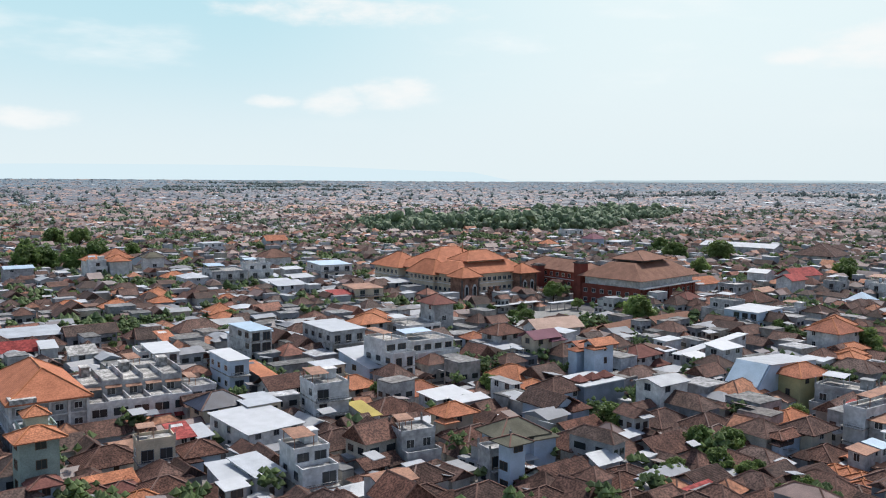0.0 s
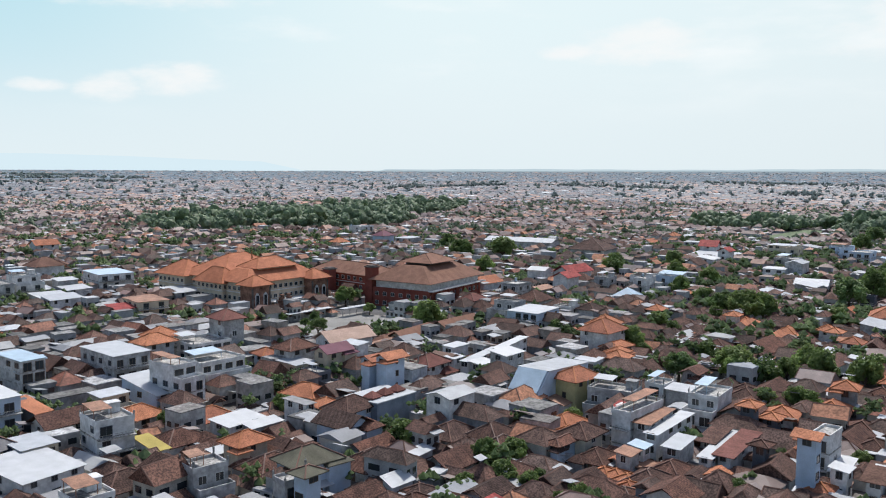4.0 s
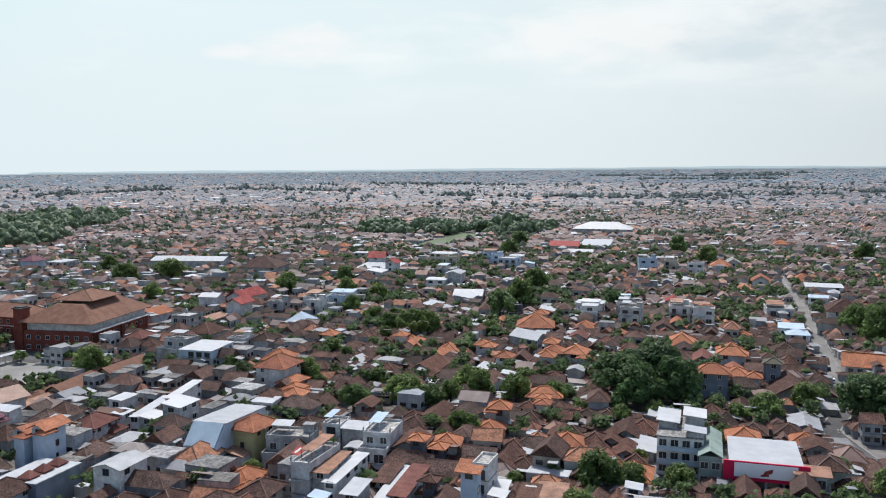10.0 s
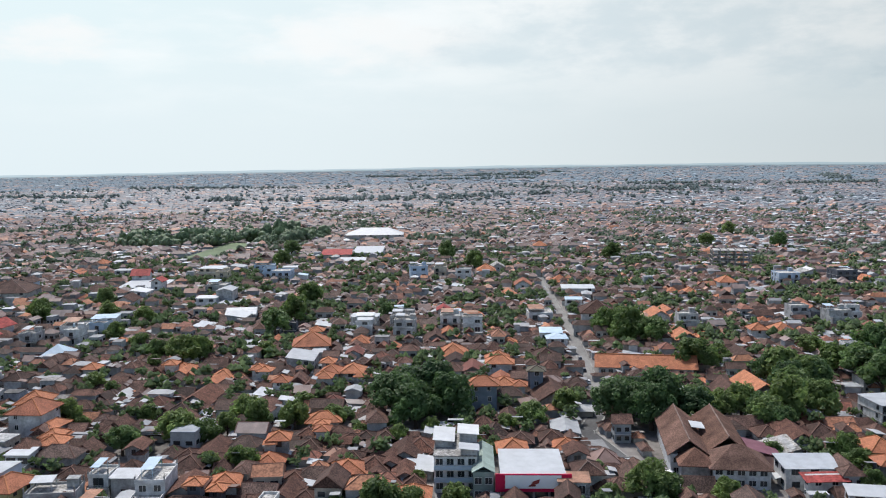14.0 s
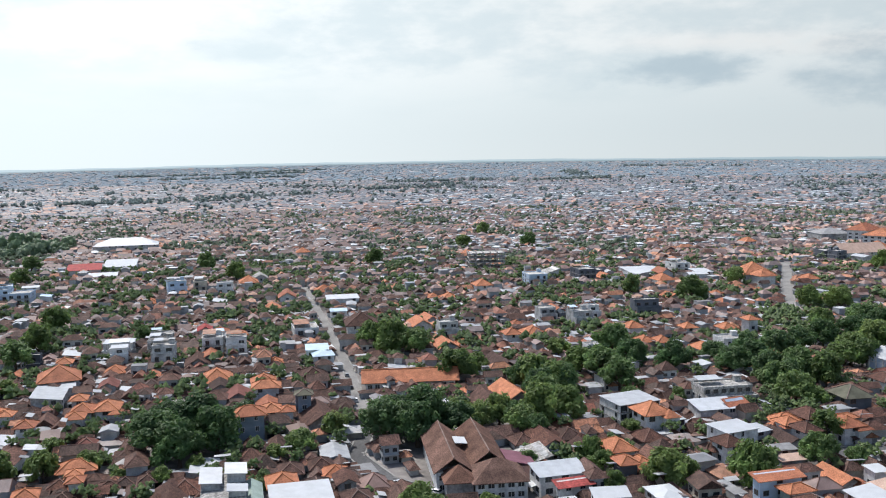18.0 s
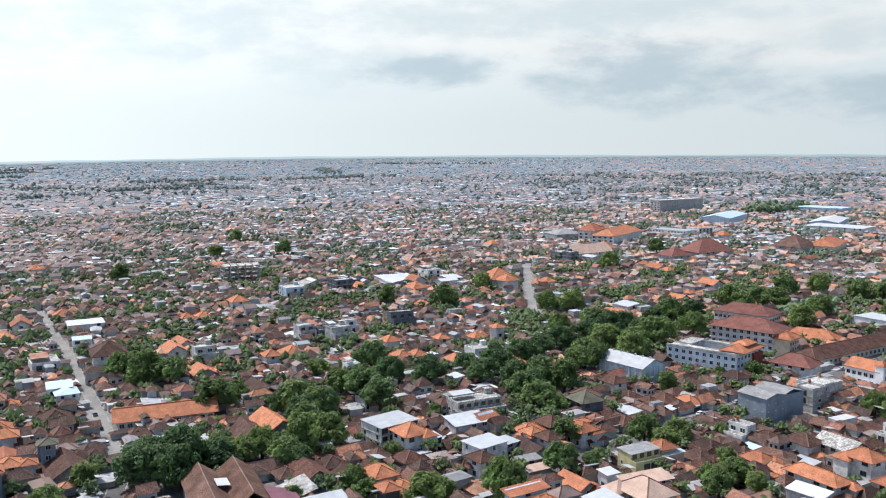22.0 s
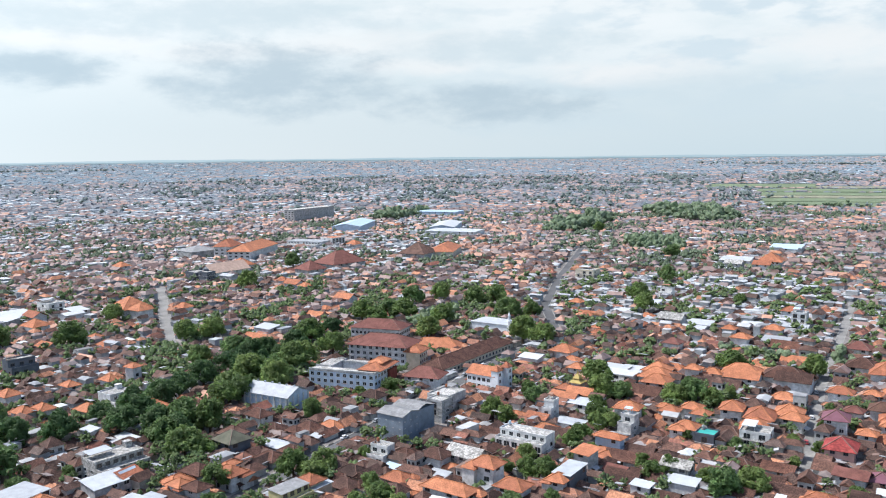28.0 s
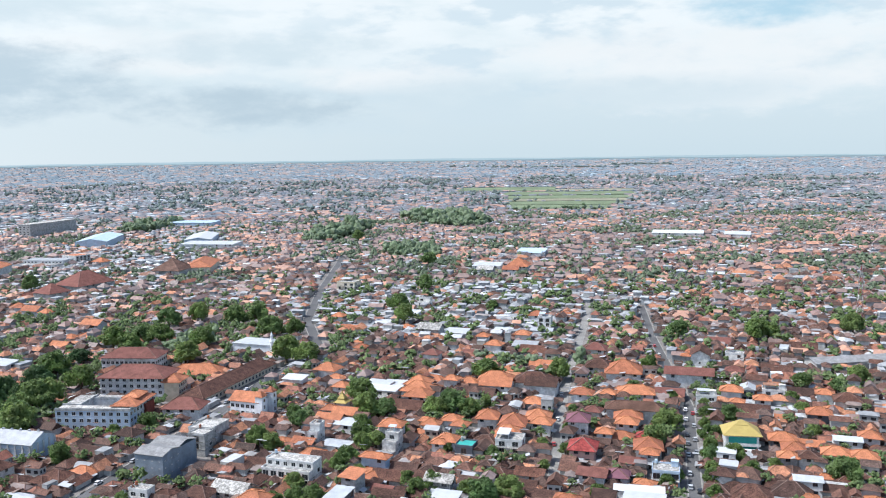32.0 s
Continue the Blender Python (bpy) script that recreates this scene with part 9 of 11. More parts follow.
block(568.1, 392.0, 17.0, 13.6, 15, 2, WALL_GREY, SHEET_GREY)
block(524.4, 354.6, 10.7, 8.6, 20, 3, WALL_CREAM, CONCRETE)
cottage(583.1, 379.4, 15.0, 9.3, 18, 2, SHEET_GREY, WALL_WHITE, "shed")
cottage(449.4, 301.4, 15.0, 9.3, 20, 3, SHEET_GREY, WALL_GREY, "gable")
cottage(437.7, 291.3, 15.0, 9.3, 16, 1, SHEET_WHITE, WALL_GREY, "shed")
cottage(387.2, 252.3, 15.0, 9.3, 18, 2, SHEET_WHITE, WALL_GREY, "shed")
cottage(363.6, 251.1, 12.0, 7.5, 20, 1, SHEET_GREY, WALL_GREY, "gable")
block(552.0, 333.6, 10.8, 8.6, 20, 3, WALL_BLUE, CONCRETE)
block(541.3, 316.2, 17.0, 13.6, 18, 3, WALL_BLUE, CONCRETE)
cottage(548.9, 303.7, 9.7, 6.0, 21, 2, SHEET_BLUE, WALL_WHITE, "shed")
cottage(392.0, 205.3, 11.5, 7.1, 21, 1, SHEET_WHITE, WALL_GREY, "shed")
cottage(361.7, 193.2, 6.6, 5.3, 18, 2, TILE_ORANGE, WALL_WHITE, "hip")
block(375.2, 174.2, 9.0, 7.2, 20, 3, WALL_WHITE, SHEET_WHITE)
cottage(343.2, 215.7, 6.1, 3.8, 21, 1, SHEET_WHITE, WALL_GREY, "shed")
cottage(350.3, 208.6, 8.4, 5.2, 16, 1, TILE_ORANGE, WALL_WHITE, "gable")
block(372.9, 213.5, 5.1, 6.0, 18, 2, WALL_DARK, CONCRETE)
cottage(542.1, 228.9, 9.6, 7.7, 15, 1, TILE_ORANGE, WALL_WHITE, "hip")
cottage(553.6, 104.6, 15.0, 9.3, 18, 1, SHEET_GREY, WALL_GREY, "gable")
cottage(546.2, 140.4, 15.0, 9.3, 16, 2, TILE_ORANGE, WALL_WHITE, "gable")
cottage(516.7, 141.8, 15.0, 9.3, 18, 1, TILE_ORANGE, WALL_WHITE, "gable")
cottage(590.1, 125.5, 14.1, 11.3, 16, 1, TILE_ORANGE, WALL_WHITE, "hip")
cottage(613.5, 186.0, 15.0, 12.0, 18, 2, TILE_ORANGE, WALL_WHITE, "hip")
cottage(636.2, 183.9, 15.0, 9.3, 20, 2, CONCRETE, WALL_WHITE, "gable")
block(592.8, 214.3, 11.3, 9.1, 16, 3, WALL_CREAM, CONCRETE)
block(580.7, 192.8, 13.8, 11.0, 16, 3, WALL_WHITE, CONCRETE)
cottage(767.2, 219.4, 15.0, 9.3, 17, 1, SHEET_WHITE, WALL_GREY, "shed")
cottage(816.8, 194.0, 13.8, 11.0, 16, 2, TILE_ORANGE, WALL_WHITE, "hip")
cottage(545.9, 184.4, 13.6, 8.5, 15, 1, SHEET_WHITE, WALL_GREY, "shed")
cottage(429.3, 145.4, 8.9, 7.1, 15, 2, TILE_ORANGE, WALL_WHITE, "hip")
cottage(436.6, 156.0, 9.9, 6.1, 21, 2, TILE_RED, WALL_WHITE, "gable")
cottage(789.6, 33.4, 15.0, 9.3, 19, 2, TILE_ORANGE, WALL_WHITE, "gable")
cottage(594.7, 15.4, 13.2, 10.6, 17, 2, TILE_ORANGE, WALL_WHITE, "hip")
cottage(557.3, 46.3, 10.9, 8.7, 20, 1, TILE_ORANGE, WALL_WHITE, "hip")
cottage(560.2, 36.2, 10.9, 8.7, 15, 1, TILE_ORANGE, WALL_WHITE, "hip")
cottage(529.4, 28.5, 7.0, 4.3, 195, 1, SHEET_GREY, WALL_WHITE, "shed")
cottage(483.0, 29.2, 15.0, 9.3, 195, 1, SHEET_WHITE, WALL_GREY, "shed")
cottage(479.2, 42.3, 15.0, 9.3, 21, 1, TILE_ORANGE, WALL_WHITE, "gable")
cottage(542.8, 16.9, 8.0, 6.4, 16, 1, TILE_ORANGE, WALL_WHITE, "hip")
block(622.5, -21.7, 17.0, 13.6, 16, 3, WALL_BLUE, CONCRETE)
cottage(738.1, -37.6, 15.0, 9.3, 16, 1, TILE_ORANGE, WALL_WHITE, "gable")
cottage(657.8, -33.9, 15.0, 9.3, 197, 2, CONCRETE, WALL_WHITE, "shed")
block(649.0, -58.6, 17.0, 13.6, 19, 3, WALL_DARK, CONCRETE)
cottage(488.7, -29.1, 15.0, 9.3, 15, 2, TILE_ORANGE, WALL_WHITE, "gable")
block(481.2, -36.8, 16.6, 13.3, 15, 2, WALL_DARK, CONCRETE)
cottage(666.3, -13.5, 8.0, 6.4, 16, 1, TILE_ORANGE, WALL_WHITE, "hip")
cottage(484.2, -15.2, 12.3, 7.6, 201, 1, SHEET_WHITE, WALL_GREY, "shed")
cottage(612.1, -178.7, 14.2, 11.3, 19, 3, TILE_ORANGE, WALL_WHITE, "hip")
cottage(644.9, -140.1, 15.0, 9.3, 111, 2, SHEET_WHITE, WALL_WHITE, "gable")
cottage(617.4, -111.3, 14.2, 11.4, 21, 2, TILE_ORANGE, WALL_WHITE, "hip")
cottage(655.0, -118.0, 15.0, 9.3, 16, 2, TILE_ORANGE, WALL_WHITE, "gable")
cottage(553.6, -133.8, 6.2, 5.0, 15, 2, TILE_ORANGE, WALL_DARK, "hip")
cottage(560.3, -106.9, 12.0, 7.4, 17, 1, TILE_ORANGE, WALL_WHITE, "gable")
cottage(651.5, -99.9, 15.0, 9.3, 200, 2, SHEET_WHITE, WALL_GREY, "shed")
block(667.3, -66.7, 17.0, 13.6, 16, 2, WALL_DARK, CONCRETE)
cottage(654.7, -74.1, 15.0, 9.3, 21, 1, TILE_ORANGE, WALL_WHITE, "gable")
block(683.1, -134.4, 15.5, 12.4, 20, 3, WALL_WHITE, CONCRETE)
cottage(517.7, -146.5, 7.5, 4.7, 198, 1, SHEET_WHITE, WALL_GREY, "shed")
cottage(515.4, -128.3, 9.6, 5.9, 199, 1, SHEET_WHITE, WALL_GREY, "shed")
cottage(540.6, -136.2, 9.5, 7.2, 17, 1, TILE_ORANGE, WALL_WHITE, "hip")
cottage(580.4, -167.8, 8.6, 6.9, 17, 1, TILE_ORANGE, WALL_WHITE, "hip")
cottage(889.2, -243.0, 13.9, 11.1, 20, 2, TILE_ORANGE, WALL_WHITE, "hip")
cottage(685.5, -324.8, 8.1, 6.5, 19, 2, TILE_ORANGE, WALL_WHITE, "hip")
cottage(664.5, -324.3, 15.0, 9.3, 17, 2, TILE_ORANGE, WALL_WHITE, "gable")
cottage(571.5, -322.0, 15.0, 9.3, 17, 2, TILE_ORANGE, WALL_WHITE, "gable")
cottage(555.3, -295.6, 9.7, 7.7, 15, 1, TILE_ORANGE, WALL_WHITE, "hip")
cottage(538.3, -279.1, 14.0, 8.7, 17, 1, TILE_ORANGE, WALL_WHITE, "gable")
cottage(507.9, -228.0, 14.5, 9.0, 197, 2, SHEET_WHITE, WALL_WHITE, "shed")
cottage(495.0, -215.5, 15.0, 9.3, 21, 1, TILE_ORANGE, WALL_WHITE, "gable")
cottage(618.2, -212.2, 10.7, 8.6, 21, 2, TILE_ORANGE, WALL_WHITE, "hip")
block(759.0, -283.0, 12.2, 9.7, 20, 3, WALL_DARK, CONCRETE)
cottage(749.1, -300.0, 15.0, 9.3, 20, 2, SHEET_GREY, WALL_GREY, "gable")
cottage(895.2, -516.2, 15.0, 12.0, 16, 2, TILE_ORANGE, WALL_WHITE, "hip")
cottage(551.1, -304.6, 7.9, 6.3, 17, 1, TILE_ORANGE, WALL_WHITE, "hip")
cottage(709.1, -334.3, 10.0, 8.0, 19, 1, TILE_ORANGE, WALL_WHITE, "hip")
cottage(645.8, -325.1, 9.2, 7.3, 15, 2, TILE_ORANGE, WALL_WHITE, "hip")
block(534.7, -543.8, 17.0, 13.6, 20, 3, WALL_CREAM, CONCRETE)
cottage(346.6, -456.9, 15.0, 9.3, 197, 1, SHEET_WHITE, WALL_WHITE, "shed")
cottage(359.7, -444.9, 15.0, 9.3, 15, 2, CONCRETE, WALL_GREY, "gable")
cottage(341.1, -444.1, 15.0, 9.3, 15, 1, SHEET_GREY, WALL_GREY, "gable")
cottage(297.9, -463.5, 8.8, 7.0, 21, 2, TILE_ORANGE, WALL_WHITE, "hip")
cottage(302.2, -494.3, 15.0, 9.3, 18, 1, SHEET_GREY, WALL_GREY, "gable")
cottage(467.8, -702.7, 15.0, 9.3, 16, 2, TILE_ORANGE, WALL_WHITE, "gable")
cottage(490.0, -691.1, 15.0, 9.3, 16, 2, CONCRETE, WALL_GREY, "gable")
cottage(517.1, -825.0, 15.0, 9.3, 16, 2, SHEET_BLUE, WALL_WHITE, "gable")
cottage(317.6, -552.3, 7.2, 5.8, 21, 1, TILE_ORANGE, WALL_WHITE, "hip")
cottage(415.7, -424.1, 11.8, 7.3, 17, 1, TILE_ORANGE, WALL_WHITE, "gable")
cottage(380.5, -398.8, 7.7, 6.2, 16, 1, TILE_ORANGE, WALL_WHITE, "hip")
cottage(381.5, -534.0, 10.9, 8.7, 20, 1, TILE_BROWN, WALL_WHITE, "hip")
cottage(324.1, -522.3, 9.9, 7.9, 19, 2, TILE_ORANGE, WALL_WHITE, "hip")
cottage(406.6, -477.2, 15.0, 9.3, 200, 2, SHEET_GREY, WALL_WHITE, "shed")
cottage(410.1, -451.7, 13.4, 8.3, 197, 1, SHEET_WHITE, WALL_WHITE, "shed")
block(423.8, -516.0, 9.5, 7.6, 17, 3, WALL_WHITE, CONCRETE)
cottage(346.1, -479.5, 11.3, 7.0, 201, 1, SHEET_WHITE, WALL_WHITE, "shed")
cottage(323.1, -477.3, 12.1, 7.5, 196, 1, SHEET_WHITE, WALL_WHITE, "shed")


# ---- trees ----
def leaf_crown(seed, mat, n=2600, size=0.1):
    """A crown of unit radius: clumps of small leaf blades round the limb ends, uneven, with gaps."""
    r = random.Random(seed)
    hubs = []
    for i in range(46):
        a, b = r.uniform(0, 2 * math.pi), r.uniform(-0.35, 1.0)
        k = r.uniform(0.35, 0.86)
        c = math.sqrt(max(0.0, 1 - b * b)) if b > 0 else 1.0
        hubs.append((k * c * math.cos(a), k * c * math.sin(a), b * 0.72 * r.uniform(0.7, 1.1), r.uniform(0.18, 0.3)))
    vs, fs = [], []
    for i in range(n):
        x, y, z, k = hubs[r.randrange(len(hubs))]
        d = Vector((r.gauss(0, 1), r.gauss(0, 1), r.gauss(0, 1))).normalized()
        p = Vector((x, y, z)) + d * k * r.uniform(0.7, 1.05)
        nrm = (d + Vector((r.gauss(0, 0.4), r.gauss(0, 0.4), r.gauss(0.3, 0.4)))).normalized()
        u = nrm.orthogonal().normalized()
        u.rotate(Matrix.Rotation(r.uniform(0, 6.28), 3, nrm))
        v = nrm.cross(u)
        s = size * r.uniform(0.6, 1.3)
        o = len(vs)
        vs += [tuple(p - u * s), tuple(p + v * s * 0.5 + nrm * s * 0.15), tuple(p + u * s), tuple(p - v * s * 0.5 + nrm * s * 0.15)]
        fs.append((o, o + 1, o + 2, o + 3))
    for x, y, z, k in hubs:
        o = len(vs)
        q = k * 0.6
        vs += [(x + q, y, z), (x, y + q, z), (x - q, y, z), (x, y - q, z), (x, y, z + q), (x, y, z - q)]
        fs += [tuple(o + j for j in f) for f in ((0, 1, 4), (1, 2, 4), (2, 3, 4), (3, 0, 4), (1, 0, 5), (2, 1, 5), (3, 2, 5), (0, 3, 5))]
    return mesh_of("crown", vs, fs, mat)


def trunk_mesh(seed):
    """A tapered trunk with five limbs, for a crown of unit radius centred at height 1.15."""
    r = random.Random(seed)
    g = Geo().ring([(0.1, 0.0), (0.075, 0.25), (0.06, 0.6), (0.035, 1.1)])
    for i in range(5):
        a = i * 1.26 + r.uniform(-0.4, 0.4)
        g.beam((0, 0, 0.45 + 0.07 * i), (0.5 * math.cos(a), 0.5 * math.sin(a), 1.0 + 0.1 * i), 0.022)
    return g.mesh("trunk", BARK)


CROWNS = [leaf_crown(i, LEAF) for i in range(5)]
CROWNS_DARK = [leaf_crown(20 + i, LEAF_DARK, 4200, 0.075) for i in range(3)]
TRUNKS = [trunk_mesh(i) for i in range(3)]
tree_count = 0


def tree(x, y, r, dark=False, lift=0.82):
    """A broadleaved tree with a crown of radius r."""
    global tree_count
    tree_count += 1
    q = random.Random(tree_count)
    size = "large spreading" if r > 6 else "small leafy" if r < 2.6 else "leafy"
    ob = thing("tree", x, y, q.uniform(0, 360), f"{size} {'dark green' if dark else 'green'} tree with uneven crown", "tree", "trees among the houses")
    part("trunk", TRUNKS[tree_count % 3], ob, Matrix.Diagonal((r, r, r * lift, 1)))
    sx, sy, sz = r * q.uniform(0.88, 1.12), r * q.uniform(0.88, 1.12), r * q.uniform(0.85, 1.15)
    part("crown", (CROWNS_DARK if dark else CROWNS)[tree_count % (3 if dark else 5)], ob, Matrix.Translation((0, 0, r * 1.15 * lift)) @ Matrix.Diagonal((sx, sy, sz, 1)))
    BLOCKED.append((x, y, r * 0.6, r * 0.6, 0.0))
    return ob


for tx, ty, tz in TANKS:
    water_tank(tx, ty, tz)

# two old banyans and the dark groves
for x, y, r in ((255, 108, 10), (268, 98, 11), (260, 90, 9.5), (272, 110, 9), (249, 98, 8), (277, 87, 7.5), (272, 38, 10), (281, 26, 10), (270, 27, 8.5), (288, 36, 8), (280, 15, 7)):
    tree(x, y, r, True, 0.72)
for x, y, r in ((362, -96, 8), (350, -108, 8), (338, -112, 7), (374, -108, 8), (388, -122, 9), (400, -134, 8), (412, -150, 9), (424, -170, 9), (434, -186, 9), (446, -200, 8), (420, -196, 8), (455, -222, 8), (470, -240, 8), (482, -262, 7), (404, -172, 7),
                (358, -122, 6), (380, -92, 7), (396, -110, 7), (318, -14, 8), (330, -22, 8), (338, -8, 7), (362, -40, 8), (372, -56, 8), (366, -72, 8)):
    tree(x, y, r, True, 0.8)
for x, y, r in ((186, 300, 3.2), (192, 308, 2.6), (176, 318, 3.0), (148, 312, 2.8), (140, 304, 2.4), (206, 318, 3.4), (170, 286, 2.6), (154, 288, 2.2), (182, 290, 2.4), (136, 318, 2.6), (198, 298, 2.8), (128, 310, 2.3)):
    tree(x, y, r)
for x, y, r in ((104, -292, 3.4), (109, -304, 4.0), (114, -315, 3.2), (118, -326, 4.2), (124, -338, 3.6), (130, -350, 4.0), (136, -364, 3.4), (141, -377, 3.8), (148, -392, 3.2), (156, -408, 3.4), (121, -300, 2.8), (134, -330, 3.0), (148, -362, 3.0), (166, -396, 3.2), (170, -300, 3.2), (182, -324, 3.4), (194, -348, 3.0), (206, -372, 3.4), (168, -280, 2.8)):
    tree(x, y, r)
# ---- garden and street trees ----
tree(96.9, 158.7, 4.0)
tree(85.2, 199.1, 2.8)
tree(84.2, 144.8, 2.1)
tree(64.0, 134.0, 1.9)
tree(105.0, 140.1, 3.4)
tree(111.0, 137.7, 3.5)
tree(101.8, 130.0, 3.0)
tree(103.7, 123.8, 2.7)
tree(107.3, 125.8, 2.2)
tree(93.0, 130.6, 2.5)
tree(104.5, 111.4, 3.2)
tree(103.4, 115.4, 1.9)
tree(57.2, 201.2, 2.9)
tree(52.2, 240.5, 2.8)
tree(50.3, 289.0, 2.2)
tree(-4.6, 280.3, 2.2)
tree(8.0, 146.2, 1.8)
tree(116.9, 116.8, 1.6)
tree(123.3, 176.3, 2.4)
tree(148.5, 198.2, 3.0)
tree(213.9, 205.1, 5.4)
tree(210.3, 238.0, 3.8)
tree(253.2, 228.1, 4.5)
tree(213.7, 198.4, 2.8)
tree(197.9, 169.5, 5.2)
tree(225.6, 182.4, 3.8)
tree(170.5, 175.6, 2.4)
tree(290.3, 231.1, 3.6)
tree(209.1, 159.1, 6.2)
tree(211.1, 150.3, 5.1)
tree(250.1, 217.9, 3.2)
tree(136.6, 101.2, 2.2)
tree(139.5, 151.2, 3.0)
tree(195.6, 137.9, 3.0)
tree(235.1, 150.6, 5.4)
tree(222.6, 150.3, 4.3)
tree(196.7, 126.1, 3.7)
tree(253.6, 140.8, 4.1)
tree(196.8, 118.6, 1.8)
tree(271.9, 140.0, 2.7)
tree(179.3, 80.2, 5.5)
tree(186.7, 89.4, 3.1)
tree(171.7, 97.3, 2.4)
tree(160.5, 75.1, 4.4)
tree(233.5, 97.3, 3.4)
tree(238.1, 138.5, 3.4)
tree(321.1, 196.2, 4.8)
tree(243.8, 90.8, 3.4)
tree(252.4, 69.0, 3.8)
tree(260.1, 63.0, 5.4)
tree(276.3, 55.8, 5.6)
tree(202.0, 78.9, 2.6)
tree(189.2, 63.7, 4.0)
tree(183.9, 73.9, 4.0)
tree(196.8, 129.8, 3.9)
tree(230.3, 144.3, 5.5)
tree(214.4, 159.9, 5.3)
tree(232.1, 131.9, 5.4)
tree(240.1, 122.1, 4.5)
tree(235.2, 110.8, 2.6)
tree(181.5, 92.3, 2.7)
tree(229.9, 123.8, 2.6)
tree(235.1, 73.4, 2.4)
tree(207.1, 30.1, 2.7)
tree(209.5, 20.6, 6.3)
tree(206.9, 15.8, 4.7)
tree(212.7, 2.4, 4.0)
tree(398.7, 52.4, 9.0)
tree(395.2, 40.9, 8.0)
tree(406.7, 62.4, 8.4)
tree(351.5, 19.1, 8.1)
tree(362.9, 11.3, 5.7)
tree(287.7, -5.0, 5.3)
tree(309.9, -15.2, 7.8)
tree(292.8, 15.2, 5.6)
tree(278.1, -11.2, 5.1)
tree(326.3, -19.2, 8.3)
tree(250.1, -7.8, 3.3)
tree(393.5, -25.4, 6.0)
tree(455.3, 33.8, 4.3)
tree(396.8, -50.1, 9.0)
tree(352.5, -41.2, 9.0)
tree(333.3, -45.8, 9.0)
tree(360.2, -32.5, 7.5)
tree(338.2, -12.6, 8.3)
tree(291.3, -13.0, 8.2)
tree(294.9, -23.0, 7.2)
tree(293.6, 0.8, 6.0)
tree(281.3, -6.9, 5.8)
tree(287.7, 6.6, 5.9)
tree(254.4, -26.9, 5.2)
tree(247.8, -29.6, 4.2)
tree(230.8, -30.9, 3.9)
tree(240.0, -51.5, 4.9)
tree(235.8, -69.8, 7.5)
tree(280.1, -104.7, 5.8)
tree(253.7, -93.6, 6.1)
tree(272.7, -131.4, 6.6)
tree(265.1, -135.1, 5.4)
tree(347.9, -117.2, 9.0)
tree(340.7, -126.2, 8.4)
tree(338.8, -105.3, 7.0)
tree(318.1, -107.6, 7.8)
tree(312.5, -112.1, 5.3)
tree(373.2, -145.2, 7.8)
tree(401.4, -169.1, 9.0)
tree(388.0, -179.0, 9.0)
tree(412.3, -206.2, 9.0)
tree(372.7, -152.5, 7.8)
tree(337.3, -172.3, 4.5)
tree(235.1, -45.8, 6.6)
tree(323.5, -66.2, 3.2)
tree(280.9, -42.8, 3.8)
tree(320.0, -48.3, 4.3)
tree(452.7, -163.1, 7.8)
tree(452.0, -183.7, 9.0)
tree(368.6, -97.0, 4.9)
tree(271.5, -143.4, 5.3)
tree(230.0, -142.5, 5.6)
tree(224.6, -133.0, 5.4)
tree(222.1, -143.9, 4.5)
tree(234.8, -134.6, 3.7)
tree(242.5, -145.6, 4.8)
tree(264.5, -139.7, 3.0)
tree(255.0, -105.0, 3.8)
tree(331.8, -169.1, 5.1)
tree(347.2, -202.4, 3.2)
tree(339.1, -214.7, 5.4)
tree(273.8, -161.5, 3.2)
tree(463.4, -235.6, 9.0)
tree(426.8, -231.6, 9.0)
tree(410.9, -198.8, 9.0)
tree(379.9, -174.6, 9.0)
tree(408.5, -174.6, 9.0)
tree(381.3, -151.1, 8.7)
tree(476.1, -291.3, 9.0)
tree(484.9, -318.7, 9.0)
tree(428.2, -298.0, 9.0)
tree(454.4, -328.9, 9.0)
tree(385.4, -338.7, 9.0)
tree(369.9, -341.4, 8.3)
tree(431.1, -387.3, 7.6)
tree(269.1, -284.9, 7.6)
tree(262.5, -291.0, 6.2)
tree(259.6, -272.2, 4.7)
tree(240.5, -261.6, 4.4)
tree(212.2, -199.3, 5.7)
tree(219.8, -196.4, 4.8)
tree(227.7, -193.3, 3.9)
tree(223.6, -233.1, 3.0)
tree(191.7, -230.3, 4.6)
tree(190.2, -238.7, 4.7)
tree(237.4, -276.3, 3.3)
tree(233.7, -237.6, 5.3)
tree(233.7, -232.1, 4.2)
tree(196.5, -169.8, 6.1)
tree(197.7, -188.5, 3.5)
tree(280.4, -230.5, 6.0)
tree(292.9, -262.4, 5.1)
tree(245.0, -307.2, 6.0)
tree(260.8, -370.6, 7.9)
tree(283.9, -298.1, 8.7)
tree(241.4, -253.5, 4.8)
tree(240.0, -314.0, 6.9)
tree(231.5, -315.9, 5.4)
tree(233.0, -331.7, 4.1)
tree(191.5, -277.7, 3.4)
tree(202.3, -237.3, 3.2)
tree(210.5, -272.0, 3.5)
tree(182.9, -302.8, 2.8)
tree(166.2, -236.7, 6.1)
tree(161.6, -246.0, 6.2)
tree(176.6, -242.3, 4.1)
tree(251.1, -263.7, 5.0)
tree(285.0, -258.2, 5.2)
tree(272.8, -231.1, 4.8)
tree(233.0, -208.0, 4.2)
tree(147.9, -349.5, 6.3)
tree(142.8, -327.1, 6.0)
tree(189.5, -401.2, 3.5)
tree(200.0, -443.6, 4.8)
tree(110.9, -330.9, 4.5)
